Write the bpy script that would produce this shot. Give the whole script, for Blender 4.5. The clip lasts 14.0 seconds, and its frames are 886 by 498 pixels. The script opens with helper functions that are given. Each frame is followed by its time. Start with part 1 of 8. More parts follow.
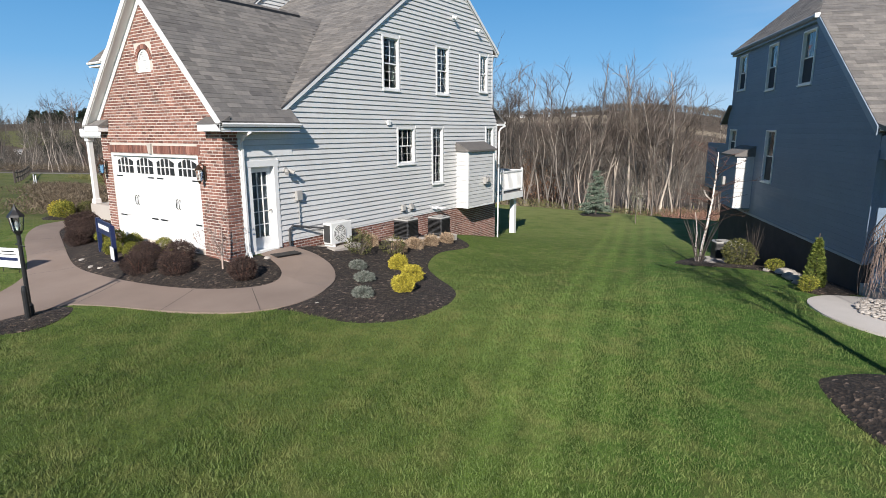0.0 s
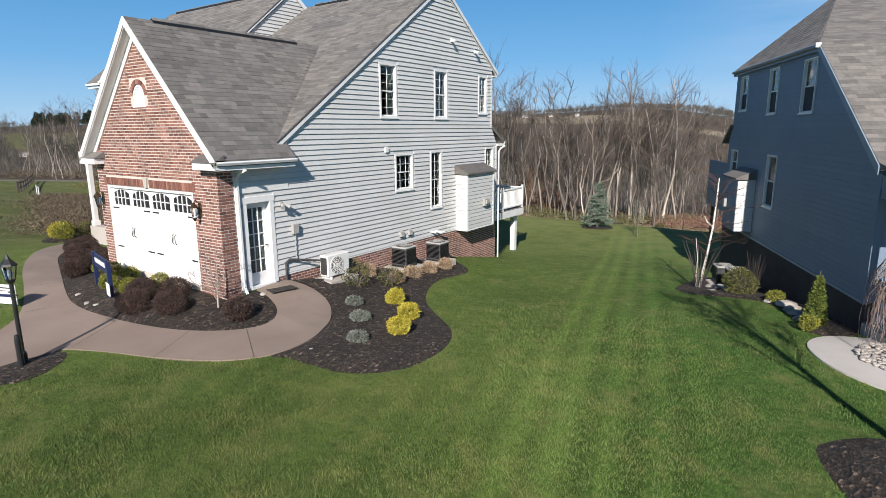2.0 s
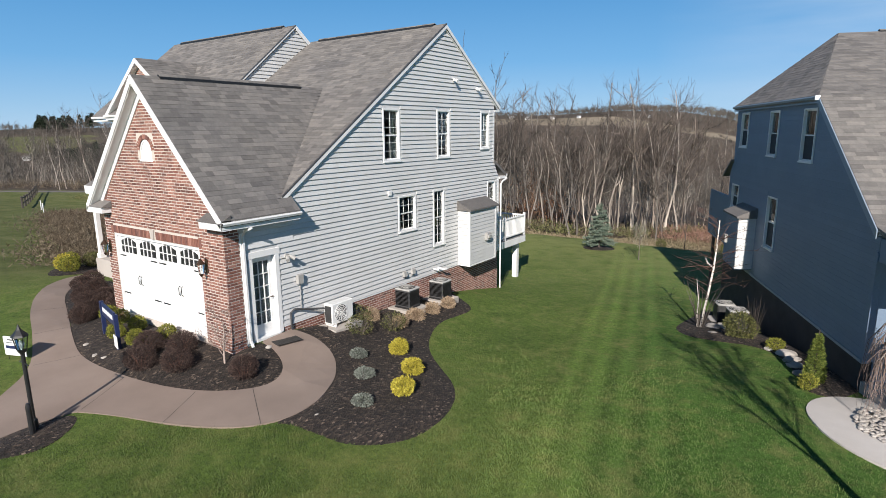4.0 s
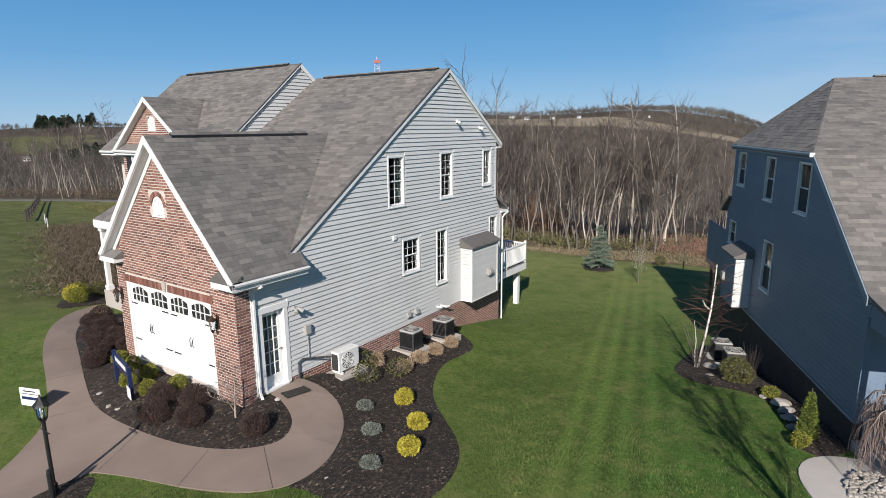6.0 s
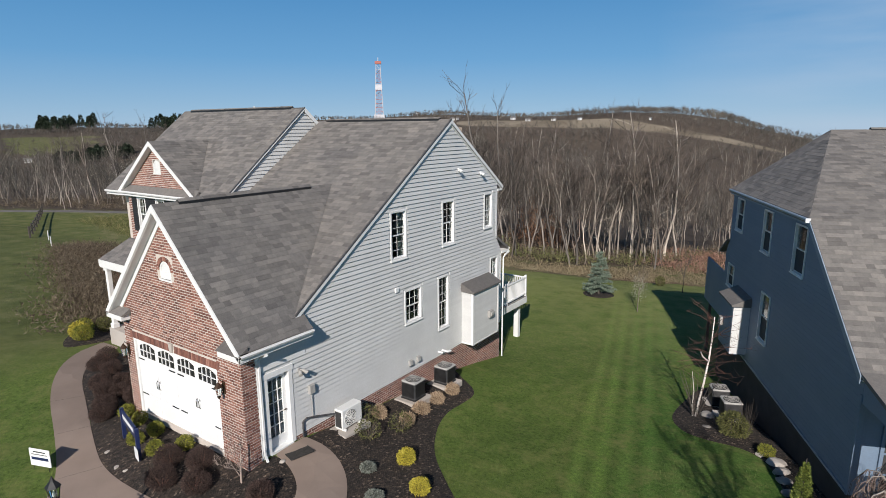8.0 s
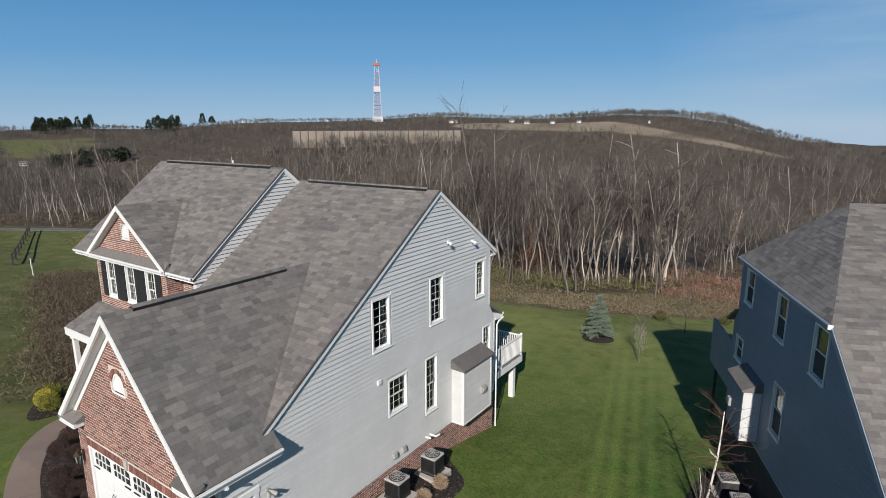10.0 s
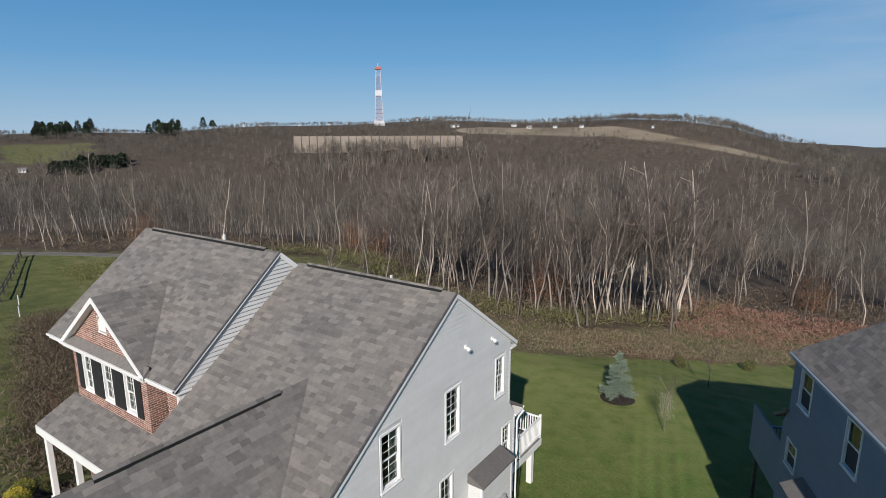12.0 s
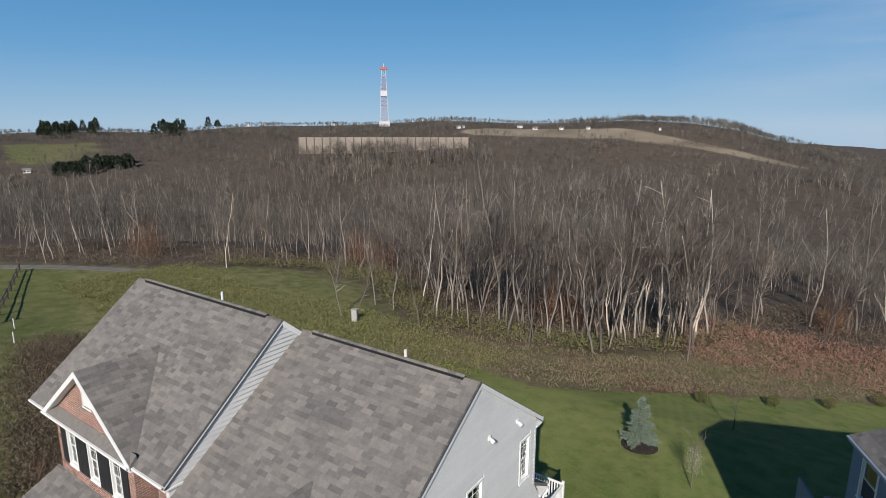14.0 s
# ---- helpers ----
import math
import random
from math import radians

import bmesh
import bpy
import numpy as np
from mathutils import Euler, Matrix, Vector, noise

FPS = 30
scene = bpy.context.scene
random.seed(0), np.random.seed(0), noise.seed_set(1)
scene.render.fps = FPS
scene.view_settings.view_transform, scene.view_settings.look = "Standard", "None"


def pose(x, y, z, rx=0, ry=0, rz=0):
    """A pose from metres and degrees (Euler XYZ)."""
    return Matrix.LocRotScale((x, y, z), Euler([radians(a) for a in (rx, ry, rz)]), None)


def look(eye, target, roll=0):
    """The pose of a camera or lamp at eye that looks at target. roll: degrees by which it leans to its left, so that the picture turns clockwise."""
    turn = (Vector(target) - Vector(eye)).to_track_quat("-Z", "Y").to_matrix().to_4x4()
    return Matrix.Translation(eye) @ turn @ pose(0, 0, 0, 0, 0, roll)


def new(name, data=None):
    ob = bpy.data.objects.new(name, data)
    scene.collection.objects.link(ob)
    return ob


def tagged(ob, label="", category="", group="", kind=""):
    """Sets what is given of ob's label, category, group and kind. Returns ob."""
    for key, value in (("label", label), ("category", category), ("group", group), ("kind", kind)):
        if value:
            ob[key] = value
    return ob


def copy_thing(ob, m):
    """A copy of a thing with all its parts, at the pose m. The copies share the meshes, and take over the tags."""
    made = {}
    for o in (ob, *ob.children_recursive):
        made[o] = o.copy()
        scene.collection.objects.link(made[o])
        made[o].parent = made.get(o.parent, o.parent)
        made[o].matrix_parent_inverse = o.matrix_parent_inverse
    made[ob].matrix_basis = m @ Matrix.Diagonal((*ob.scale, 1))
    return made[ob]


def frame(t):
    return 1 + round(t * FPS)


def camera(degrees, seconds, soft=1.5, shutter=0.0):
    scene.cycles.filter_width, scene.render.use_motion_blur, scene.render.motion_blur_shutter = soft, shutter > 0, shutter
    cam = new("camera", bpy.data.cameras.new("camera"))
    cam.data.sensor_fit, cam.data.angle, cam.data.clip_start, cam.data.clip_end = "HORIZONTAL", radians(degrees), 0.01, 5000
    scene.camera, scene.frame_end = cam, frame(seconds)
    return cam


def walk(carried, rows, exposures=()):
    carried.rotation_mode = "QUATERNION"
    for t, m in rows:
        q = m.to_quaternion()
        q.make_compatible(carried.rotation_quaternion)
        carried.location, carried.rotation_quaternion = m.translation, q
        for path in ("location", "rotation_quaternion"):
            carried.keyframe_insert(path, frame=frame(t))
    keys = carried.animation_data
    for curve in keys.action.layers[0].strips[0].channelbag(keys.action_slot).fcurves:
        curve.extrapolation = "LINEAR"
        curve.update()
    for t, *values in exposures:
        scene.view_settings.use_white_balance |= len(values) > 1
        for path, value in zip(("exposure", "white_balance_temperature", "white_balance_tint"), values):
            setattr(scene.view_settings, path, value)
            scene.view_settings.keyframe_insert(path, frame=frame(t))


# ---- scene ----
cam = camera(75.6, 14.0, soft=0.75)
PATH = [
    (0, (12.091, -8.501, 3.011), (10.990, -6.881, 2.607), -0.17),
    (0.5, (12.105, -8.400, 3.246), (11.001, -6.782, 2.841), -0.25),
    (1, (12.105, -8.301, 3.464), (10.998, -6.685, 3.059), -0.32),
    (1.5, (12.090, -8.209, 3.655), (10.980, -6.596, 3.249), -0.38),
    (2, (12.081, -8.168, 3.867), (10.969, -6.556, 3.460), -0.44),
    (2.5, (12.068, -8.133, 4.142), (10.954, -6.523, 3.737), -0.49),
    (3, (12.055, -8.090, 4.483), (10.938, -6.480, 4.079), -0.56),
    (5.5, (11.945, -8.176, 6.321), (10.828, -6.569, 5.908), -0.48),
    (6, (11.974, -8.231, 6.716), (10.858, -6.623, 6.302), -0.47),
    (6.5, (11.977, -8.262, 7.117), (10.862, -6.654, 6.702), -0.45),
    (7, (11.953, -8.288, 7.566), (10.838, -6.681, 7.150), -0.42),
    (9.5, (11.420, -7.020, 10.116), (10.305, -5.414, 9.695), -0.18),
    (10, (11.051, -6.296, 10.797), (9.938, -4.688, 10.376), -0.17),
    (10.5, (10.665, -5.716, 11.496), (9.552, -4.108, 11.075), -0.17),
    (11, (10.220, -5.249, 12.163), (9.108, -3.641, 11.743), -0.17),
    (11.5, (9.635, -4.692, 12.830), (8.521, -3.085, 12.411), -0.16),
    (12, (9.002, -4.151, 13.373), (7.886, -2.545, 12.954), -0.13),
    (12.5, (8.510, -3.639, 13.803), (7.392, -2.035, 13.383), -0.07),
    (13, (8.075, -3.209, 14.223), (6.954, -1.608, 13.801), -0.01),
    (13.5, (7.685, -2.867, 14.649), (6.561, -1.268, 14.226), 0.06),
    (14, (7.330, -2.579, 15.082), (6.203, -0.982, 14.658), 0.14),
]
# stops, kelvin, tint along the way
EXPOSURE = [(0.0, 0.58, 6320, 12), (3.0, 0.57, 6320, 12), (6.5, 0.32, 6300, 12), (10.0, 0.16, 6300, 12), (14.0, 0.22, 6330, 12)]
walk(cam, [(t, look(eye, target, roll)) for t, eye, target, roll in PATH], EXPOSURE)
# ---- light: low spring sun from behind the camera, clear sky ----
SUN_DIR = Vector((-0.355, 0.797, -0.487)).normalized()  # the way the light goes
sun_data = bpy.data.lights.new("sun", "SUN")
sun_data.energy, sun_data.angle, sun_data.color = 4.9, radians(0.53), (1.0, 0.93, 0.83)
sun = new("sun", sun_data)
sun.matrix_world = look((30, -60, 60), Vector((30, -60, 60)) + SUN_DIR)
world = bpy.data.worlds.new("world")
scene.world = world
world.use_nodes = True
wt = world.node_tree
sky = wt.nodes.new("ShaderNodeTexSky")
sky.sky_type, sky.sun_disc = "NISHITA", False
sky.sun_elevation = radians(29.2)
sky.sun_rotation = math.atan2(-SUN_DIR.x, -SUN_DIR.y)
sky.altitude, sky.air_density, sky.dust_density, sky.ozone_density = 600, 0.9, 0.0, 3.0
wt.nodes["Background"].inputs[1].default_value = 0.06
# the clear blue of the lower sky, paler to the horizon, and a thin cloud veil
tc = wt.nodes.new("ShaderNodeTexCoord")
sp = wt.nodes.new("ShaderNodeSeparateXYZ")
wt.links.new(tc.outputs["Generated"], sp.inputs[0])
blue_ramp = wt.nodes.new("ShaderNodeValToRGB")
stops = blue_ramp.color_ramp.elements
stops[0].position, stops[0].color = 0.0, (0.36, 0.56, 0.76, 1)
stops[1].position, stops[1].color = 1.0, (0.012, 0.045, 0.12, 1)
for p, c in ((0.045, (0.27, 0.49, 0.72)), (0.11, (0.148, 0.395, 0.685)), (0.22, (0.078, 0.295, 0.59)), (0.45, (0.028, 0.115, 0.27))):
    stops.new(p).color = (*c, 1)
wt.links.new(sp.outputs[2], blue_ramp.inputs[0])
gain = wt.nodes.new("ShaderNodeVectorMath")
gain.operation = "SCALE"
gain.inputs["Scale"].default_value = 13.0
wt.links.new(blue_ramp.outputs[0], gain.inputs[0])
tint = wt.nodes.new("ShaderNodeMix")
tint.data_type = "RGBA"
tint.inputs["Factor"].default_value = 0.85
wt.links.new(sky.outputs[0], tint.inputs["A"])
wt.links.new(gain.outputs[0], tint.inputs["B"])
mp = wt.nodes.new("ShaderNodeMapping")
mp.inputs["Scale"].default_value = (1.2, 1.2, 7.0)
mp.inputs["Rotation"].default_value = (0.0, 0.25, 0.0)
cn = wt.nodes.new("ShaderNodeTexNoise")
cn.inputs["Scale"].default_value, cn.inputs["Detail"].default_value = 1.6, 6
cr = wt.nodes.new("ShaderNodeMapRange")
cr.inputs[1].default_value, cr.inputs[2].default_value, cr.inputs[3].default_value, cr.inputs[4].default_value = 0.36, 0.72, 0.0, 0.75
to_side = wt.nodes.new("ShaderNodeVectorMath")
to_side.operation = "DOT_PRODUCT"
to_side.inputs[1].default_value = (0.34, 0.93, 0.14)
side_range = wt.nodes.new("ShaderNodeMapRange")
side_range.inputs[1].default_value, side_range.inputs[2].default_value = 0.82, 0.96
veil = wt.nodes.new("ShaderNodeMath")
veil.operation = "MULTIPLY"
cm = wt.nodes.new("ShaderNodeMix")
cm.data_type = "RGBA"
cm.inputs["B"].default_value = (7.0, 8.4, 10.0, 1)
wt.links.new(tc.outputs["Generated"], mp.inputs[0])
wt.links.new(mp.outputs[0], cn.inputs["Vector"])
wt.links.new(cn.outputs[0], cr.inputs[0])
wt.links.new(tc.outputs["Generated"], to_side.inputs[0])
wt.links.new(to_side.outputs["Value"], side_range.inputs[0])
wt.links.new(cr.outputs[0], veil.inputs[0])
wt.links.new(side_range.outputs[0], veil.inputs[1])
wt.links.new(veil.outputs[0], cm.inputs["Factor"])
wt.links.new(tint.outputs["Result"], cm.inputs["A"])
wt.links.new(cm.outputs["Result"], wt.nodes["Background"].inputs[0])


# ---- small geometry kit ----
class Geo:
    """Vertices and faces of one mesh."""

    def __init__(self):
        self.v, self.f = [], []

    def add(self, verts, faces):
        n = len(self.v)
        self.v += [tuple(p) for p in verts]
        self.f += [tuple(n + i for i in f) for f in faces]
        return self

    def box(self, x0, x1, y0, y1, z0, z1, b=0.0, m=None):
        """A box, with edges cut by b."""
        if b <= 0:
            vs = [(x, y, z) for z in (z0, z1) for y in (y0, y1) for x in (x0, x1)]
            fs = [(0, 2, 3, 1), (4, 5, 7, 6), (0, 1, 5, 4), (2, 6, 7, 3), (0, 4, 6, 2), (1, 3, 7, 5)]
        else:
            c, h = ((x0 + x1) / 2, (y0 + y1) / 2, (z0 + z1) / 2), ((x1 - x0) / 2, (y1 - y0) / 2, (z1 - z0) / 2)
            vs, ids = [], {}
            for sx in (-1, 1):
                for sy in (-1, 1):
                    for sz in (-1, 1):
                        for ax in range(3):
                            s = (sx, sy, sz)
                            p = [c[k] + s[k] * (h[k] - (0 if k == ax else b)) for k in range(3)]
                            ids[s, ax] = len(vs)
                            vs.append(tuple(p))
            fs = []
            for ax in range(3):
                o1, o2 = (ax + 1) % 3, (ax + 2) % 3
                for s in (-1, 1):
                    quad = []
                    for a, bb in ((-1, -1), (1, -1), (1, 1), (-1, 1)):
                        k = [0, 0, 0]
                        k[ax], k[o1], k[o2] = s, a, bb
                        quad.append(ids[tuple(k), ax])
                    fs.append(tuple(quad if s > 0 else quad[::-1]))
                for a in (-1, 1):
                    for bb in (-1, 1):
                        k0, k1 = [0, 0, 0], [0, 0, 0]
                        k0[ax], k1[ax] = -1, 1
                        k0[o1] = k1[o1] = a
                        k0[o2] = k1[o2] = bb
                        q = [ids[tuple(k0), o1], ids[tuple(k1), o1], ids[tuple(k1), o2], ids[tuple(k0), o2]]
                        fs.append(tuple(q if a * bb > 0 else q[::-1]))
            for sx in (-1, 1):
                for sy in (-1, 1):
                    for sz in (-1, 1):
                        q = [ids[(sx, sy, sz), a] for a in range(3)]
                        fs.append(tuple(q if sx * sy * sz > 0 else q[::-1]))
        if m is not None:
            vs = [m @ Vector(p) for p in vs]
        return self.add(vs, fs)

    def prism(self, pts, vec):
        """A flat outline pushed along vec."""
        n, vec = len(pts), Vector(vec)
        a = [Vector(p) for p in pts]
        vs = a + [p + vec for p in a]
        fs = [tuple(range(n))[::-1], tuple(range(n, 2 * n))]
        fs += [(i, (i + 1) % n, n + (i + 1) % n, n + i) for i in range(n)]
        return self.add(vs, fs)

    def tube(self, pts, radii, n=6, cap=True):
        """A round bar along points."""
        pts = [Vector(p) for p in pts]
        if not hasattr(radii, "__len__"):
            radii = [radii] * len(pts)
        vs, fs = [], []
        side = None
        for i, p in enumerate(pts):
            d = (pts[min(i + 1, len(pts) - 1)] - pts[max(i - 1, 0)]).normalized()
            if side is None:
                side = d.orthogonal().normalized()
            side = (side - d * side.dot(d)).normalized()
            up = d.cross(side)
            for k in range(n):
                a = 2 * math.pi * k / n
                vs.append(p + radii[i] * (math.cos(a) * side + math.sin(a) * up))
        for i in range(len(pts) - 1):
            for k in range(n):
                a, b = i * n + k, i * n + (k + 1) % n
                fs.append((a, b, b + n, a + n))
        if cap:
            fs.append(tuple(range(n))[::-1])
            fs.append(tuple(range((len(pts) - 1) * n, len(pts) * n)))
        return self.add(vs, fs)

    def lathe(self, profile, n=16, at=(0, 0, 0)):
        """A turned shape: profile of (radius, height)."""
        vs, fs = [], []
        for r, z in profile:
            for k in range(n):
                a = 2 * math.pi * k / n
                vs.append((at[0] + r * math.cos(a), at[1] + r * math.sin(a), at[2] + z))
        for i in range(len(profile) - 1):
            for k in range(n):
                a, b = i * n + k, i * n + (k + 1) % n
                fs.append((a, b, b + n, a + n))
        fs.append(tuple(range(n))[::-1])
        fs.append(tuple(range((len(profile) - 1) * n, len(profile) * n)))
        return self.add(vs, fs)

    def mesh(self, name, material, smooth=False):
        me = bpy.data.meshes.new(name)
        me.from_pydata(self.v, [], self.f)
        if material is not None:
            me.materials.append(material)
        if smooth:
            me.polygons.foreach_set("use_smooth", [True] * len(me.polygons))
        me.update()
        return me


def thing(name, at=(0, 0, 0), turn=0.0, label="", category="", group="", kind=""):
    """An Empty at a thing's base, which parents its parts."""
    ob = new(name)
    ob.empty_display_size = 0.2
    ob.matrix_basis = pose(*at, 0, 0, turn)
    return tagged(ob, label, category, group, kind)


def part(name, geo, material, parent, label="", smooth=False, kind=""):
    """One mesh object under a thing or a part; geometry in the thing's own frame."""
    ob = new(name, geo.mesh(name, material, smooth) if isinstance(geo, Geo) else geo)
    ob.parent = parent
    return tagged(ob, label, kind=kind)


def solid(name, geo, material, label="", category="", group="", kind="", smooth=False):
    """A thing that is one mesh."""
    return tagged(new(name, geo.mesh(name, material, smooth)), label, category, group, kind)


def minus(spans, cuts):
    """Intervals less other intervals."""
    for c0, c1 in cuts:
        out = []
        for a, b in spans:
            if c1 <= a or c0 >= b:
                out.append((a, b))
            else:
                if c0 - a > 0.02:
                    out.append((a, c0))
                if b - c1 > 0.02:
                    out.append((c1, b))
        spans = out
    return spans


def backing(geo, P, lim, holes, levels, d0, d1):
    """A wall's solid body in bands between levels, with its holes left open. lim(z): the ends of the wall at that height."""
    zs = sorted(set(levels) | {z for h in holes for z in h[2:]})
    zs = [z for z in zs if levels[0] <= z <= levels[-1]]
    for z0, z1 in zip(zs, zs[1:]):
        if z1 - z0 < 1e-4:
            continue
        lo0, hi0 = lim(z0 + 1e-5)
        lo1, hi1 = lim(z1 - 1e-5)
        cuts = [(h[0], h[1]) for h in holes if h[2] < z1 - 1e-4 and h[3] > z0 + 1e-4]
        spans = minus([(-99, 99)], cuts)
        for a, b in spans:
            a0, a1 = (max(a, lo0), max(a, lo1))
            b0, b1 = (min(b, hi0), min(b, hi1))
            if b0 - a0 < 1e-3 and b1 - a1 < 1e-3:
                continue
            vs = [P(a0, z0, d0), P(b0, z0, d0), P(b1, z1, d0), P(a1, z1, d0), P(a0, z0, d1), P(b0, z0, d1), P(b1, z1, d1), P(a1, z1, d1)]
            geo.add(vs, [(0, 1, 2, 3), (7, 6, 5, 4), (0, 4, 5, 1), (2, 6, 7, 3), (1, 5, 6, 2), (0, 3, 7, 4)])


def boards(P, lim, holes, z0, z1, step, proud=0.034):
    """Lapped siding, course by course: one Geo for each run of board."""
    out = []
    n = int((z1 - z0) / step + 0.999)
    for i in range(n):
        za, zb = z0 + i * step, min(z0 + (i + 1) * step, z1)
        if zb - za < 0.02:
            continue
        lo0, hi0 = lim(za + 1e-4)
        lo1, hi1 = lim(zb - 1e-4)
        cuts = [(h[0], h[1]) for h in holes if h[2] < zb - 0.01 and h[3] > za + 0.01]
        for a, b in minus([(min(lo0, lo1), max(hi0, hi1))], cuts):
            a0, a1, b0, b1 = max(a, lo0), max(a, lo1), min(b, hi0), min(b, hi1)
            if b0 - a0 < 0.03 and b1 - a1 < 0.03:
                continue
            g = Geo()
            vs = [P(a0, za, 0.0), P(b0, za, 0.0), P(b1, zb, 0.0), P(a1, zb, 0.0), P(a0, za + 0.012, proud), P(b0, za + 0.012, proud), P(b1, zb - 0.004, 0.004), P(a1, zb - 0.004, 0.004)]
            g.add(vs, [(0, 1, 2, 3), (7, 6, 5, 4), (0, 4, 5, 1), (2, 6, 7, 3), (1, 5, 6, 2), (0, 3, 7, 4)])
            out.append(g)
    return out


def brick_boxes(P, lim, holes, z0, z1, bl=0.2, bh=0.06, joint=0.015, proud=0.006, seed=1):
    """Running bond: (along, up, length, offset) of each brick that fits in the wall."""
    rnd = random.Random(seed)
    out, row, z = [], 0, z0 + joint / 2
    while z + bh < z1:
        lo0, hi0 = lim(z)
        lo1, hi1 = lim(z + bh)
        lo, hi = max(lo0, lo1), min(hi0, hi1)
        cuts = [(h[0], h[1]) for h in holes if h[2] < z + bh and h[3] > z]
        for a, b in minus([(lo, hi)], cuts):
            x = math.floor(a / (bl + joint)) * (bl + joint) + (row % 2) * (bl + joint) / 2 - (bl + joint)
            while x < b:
                xa, xb = max(x, a), min(x + bl, b)
                if xb - xa > 0.03:
                    out.append((xa, z, xb - xa, proud + rnd.uniform(-0.002, 0.003)))
                x += bl + joint
        row, z = row + 1, z + bh + joint
    return out


def brick_geo(geo, P, a, z, length, proud, bh=0.06):
    e = 0.004
    vs = [P(a, z, -0.01), P(a + length, z, -0.01), P(a + length, z + bh, -0.01), P(a, z + bh, -0.01)]
    vs += [P(a + e, z + e, proud), P(a + length - e, z + e, proud), P(a + length - e, z + bh - e, proud), P(a + e, z + bh - e, proud)]
    return geo.add(vs, [(7, 6, 5, 4), (0, 4, 5, 1), (2, 6, 7, 3), (1, 5, 6, 2), (0, 3, 7, 4)])


def lay_bricks(parent, material, P, bricks, near, bh=0.06):
    """The bricks that near(a, z) picks, at most 300, as parts; the rest as one mesh."""
    rest, n = Geo(), 0
    for a, z, length, proud in bricks:
        if n < 300 and near(a, z):
            part("brick", brick_geo(Geo(), P, a, z, length, proud, bh), material, parent)
            n += 1
        else:
            brick_geo(rest, P, a, z, length, proud, bh)
    if rest.v:
        part("brickwork", rest, material, parent, kind="stuff")


def shingles(parent, material, corner, along, up, normal, lim, height, near=None, step=0.145, seed=3):
    """Courses of uneven shingle tabs on a roof plane. lim(v): the ends of the plane at v up the slope."""
    rnd = random.Random(seed)
    corner, along, up, normal = Vector(corner), Vector(along), Vector(up), Vector(normal)
    rest, n, v = Geo(), 0, 0.0

    def at(u, w, d):
        return corner + along * u + up * w + normal * d

    while v < height - 0.02:
        top = min(v + step + 0.03, height)
        lo, hi = lim(v + 0.001)
        lt, ht = lim(min(top, height) - 0.001)
        u = lo - rnd.uniform(0, 0.3)
        while u < hi:
            w = rnd.choice((0.2, 0.28, 0.36, 0.46))
            a, b = max(u, lo), min(u + w, hi)
            at_, bt = max(a, lt), min(b, ht)
            u += w
            if b - a < 0.015 or bt < at_:
                continue
            th = 0.009 + rnd.uniform(-0.002, 0.004)
            g = Geo() if near is not None and n < 300 and near(a, v) else rest
            vs = [at(a, v, 0.001), at(b, v, 0.001), at(a, v, th), at(b, v, th), at(bt, top, 0.004), at(at_, top, 0.004)]
            g.add(vs, [(0, 1, 3, 2), (2, 3, 4, 5), (0, 2, 5), (1, 4, 3)])
            if g is not rest:
                part("shingle", g, material, parent)
                n += 1
        v += step
    if rest.v:
        part("shingle_field", rest, material, parent, kind="stuff")


# ---- materials ----
def nodes_of(name):
    m = bpy.data.materials.new(name)
    m.use_nodes = True
    nt = m.node_tree
    return m, nt, nt.nodes["Principled BSDF"]


def add_node(nt, kind, **values):
    n = nt.nodes.new(kind)
    for k, v in values.items():
        n.inputs[k.replace("_", " ")].default_value = v
    return n


def ramp(nt, source, stops):
    r = nt.nodes.new("ShaderNodeValToRGB")
    while len(r.color_ramp.elements) < len(stops):
        r.color_ramp.elements.new(0.5)
    for e, (p, c) in zip(r.color_ramp.elements, stops):
        e.position, e.color = p, (*c, 1)
    nt.links.new(source, r.inputs[0])
    return r.outputs[0]


def mix(nt, factor, a, b, blend="MIX"):
    n = nt.nodes.new("ShaderNodeMix")
    n.data_type, n.blend_type = "RGBA", blend
    for sock, value in (("Factor", factor), ("A", a), ("B", b)):
        if isinstance(value, (int, float)):
            n.inputs[sock].default_value = value
        elif isinstance(value, tuple):
            n.inputs[sock].default_value = (*value, 1)
        else:
            nt.links.new(value, n.inputs[sock])
    return n.outputs["Result"]


def calc(nt, op, a, b=0.0, clamp=False):
    n = nt.nodes.new("ShaderNodeMath")
    n.operation, n.use_clamp = op, clamp
    for k, v in enumerate((a, b)):
        if isinstance(v, (int, float)):
            n.inputs[k].default_value = v
        else:
            nt.links.new(v, n.inputs[k])
    return n.outputs[0]


def place(nt, scale=(1, 1, 1), rot=(0, 0, 0)):
    g = nt.nodes.new("ShaderNodeNewGeometry")
    m = nt.nodes.new("ShaderNodeMapping")
    m.inputs["Scale"].default_value = scale
    m.inputs["Rotation"].default_value = rot
    nt.links.new(g.outputs["Position"], m.inputs[0])
    return m.outputs[0]


def noise_of(nt, where, scale, detail=4.0, rough=0.55):
    n = add_node(nt, "ShaderNodeTexNoise", Scale=scale, Detail=detail, Roughness=rough)
    nt.links.new(where, n.inputs["Vector"])
    return n.outputs[0]


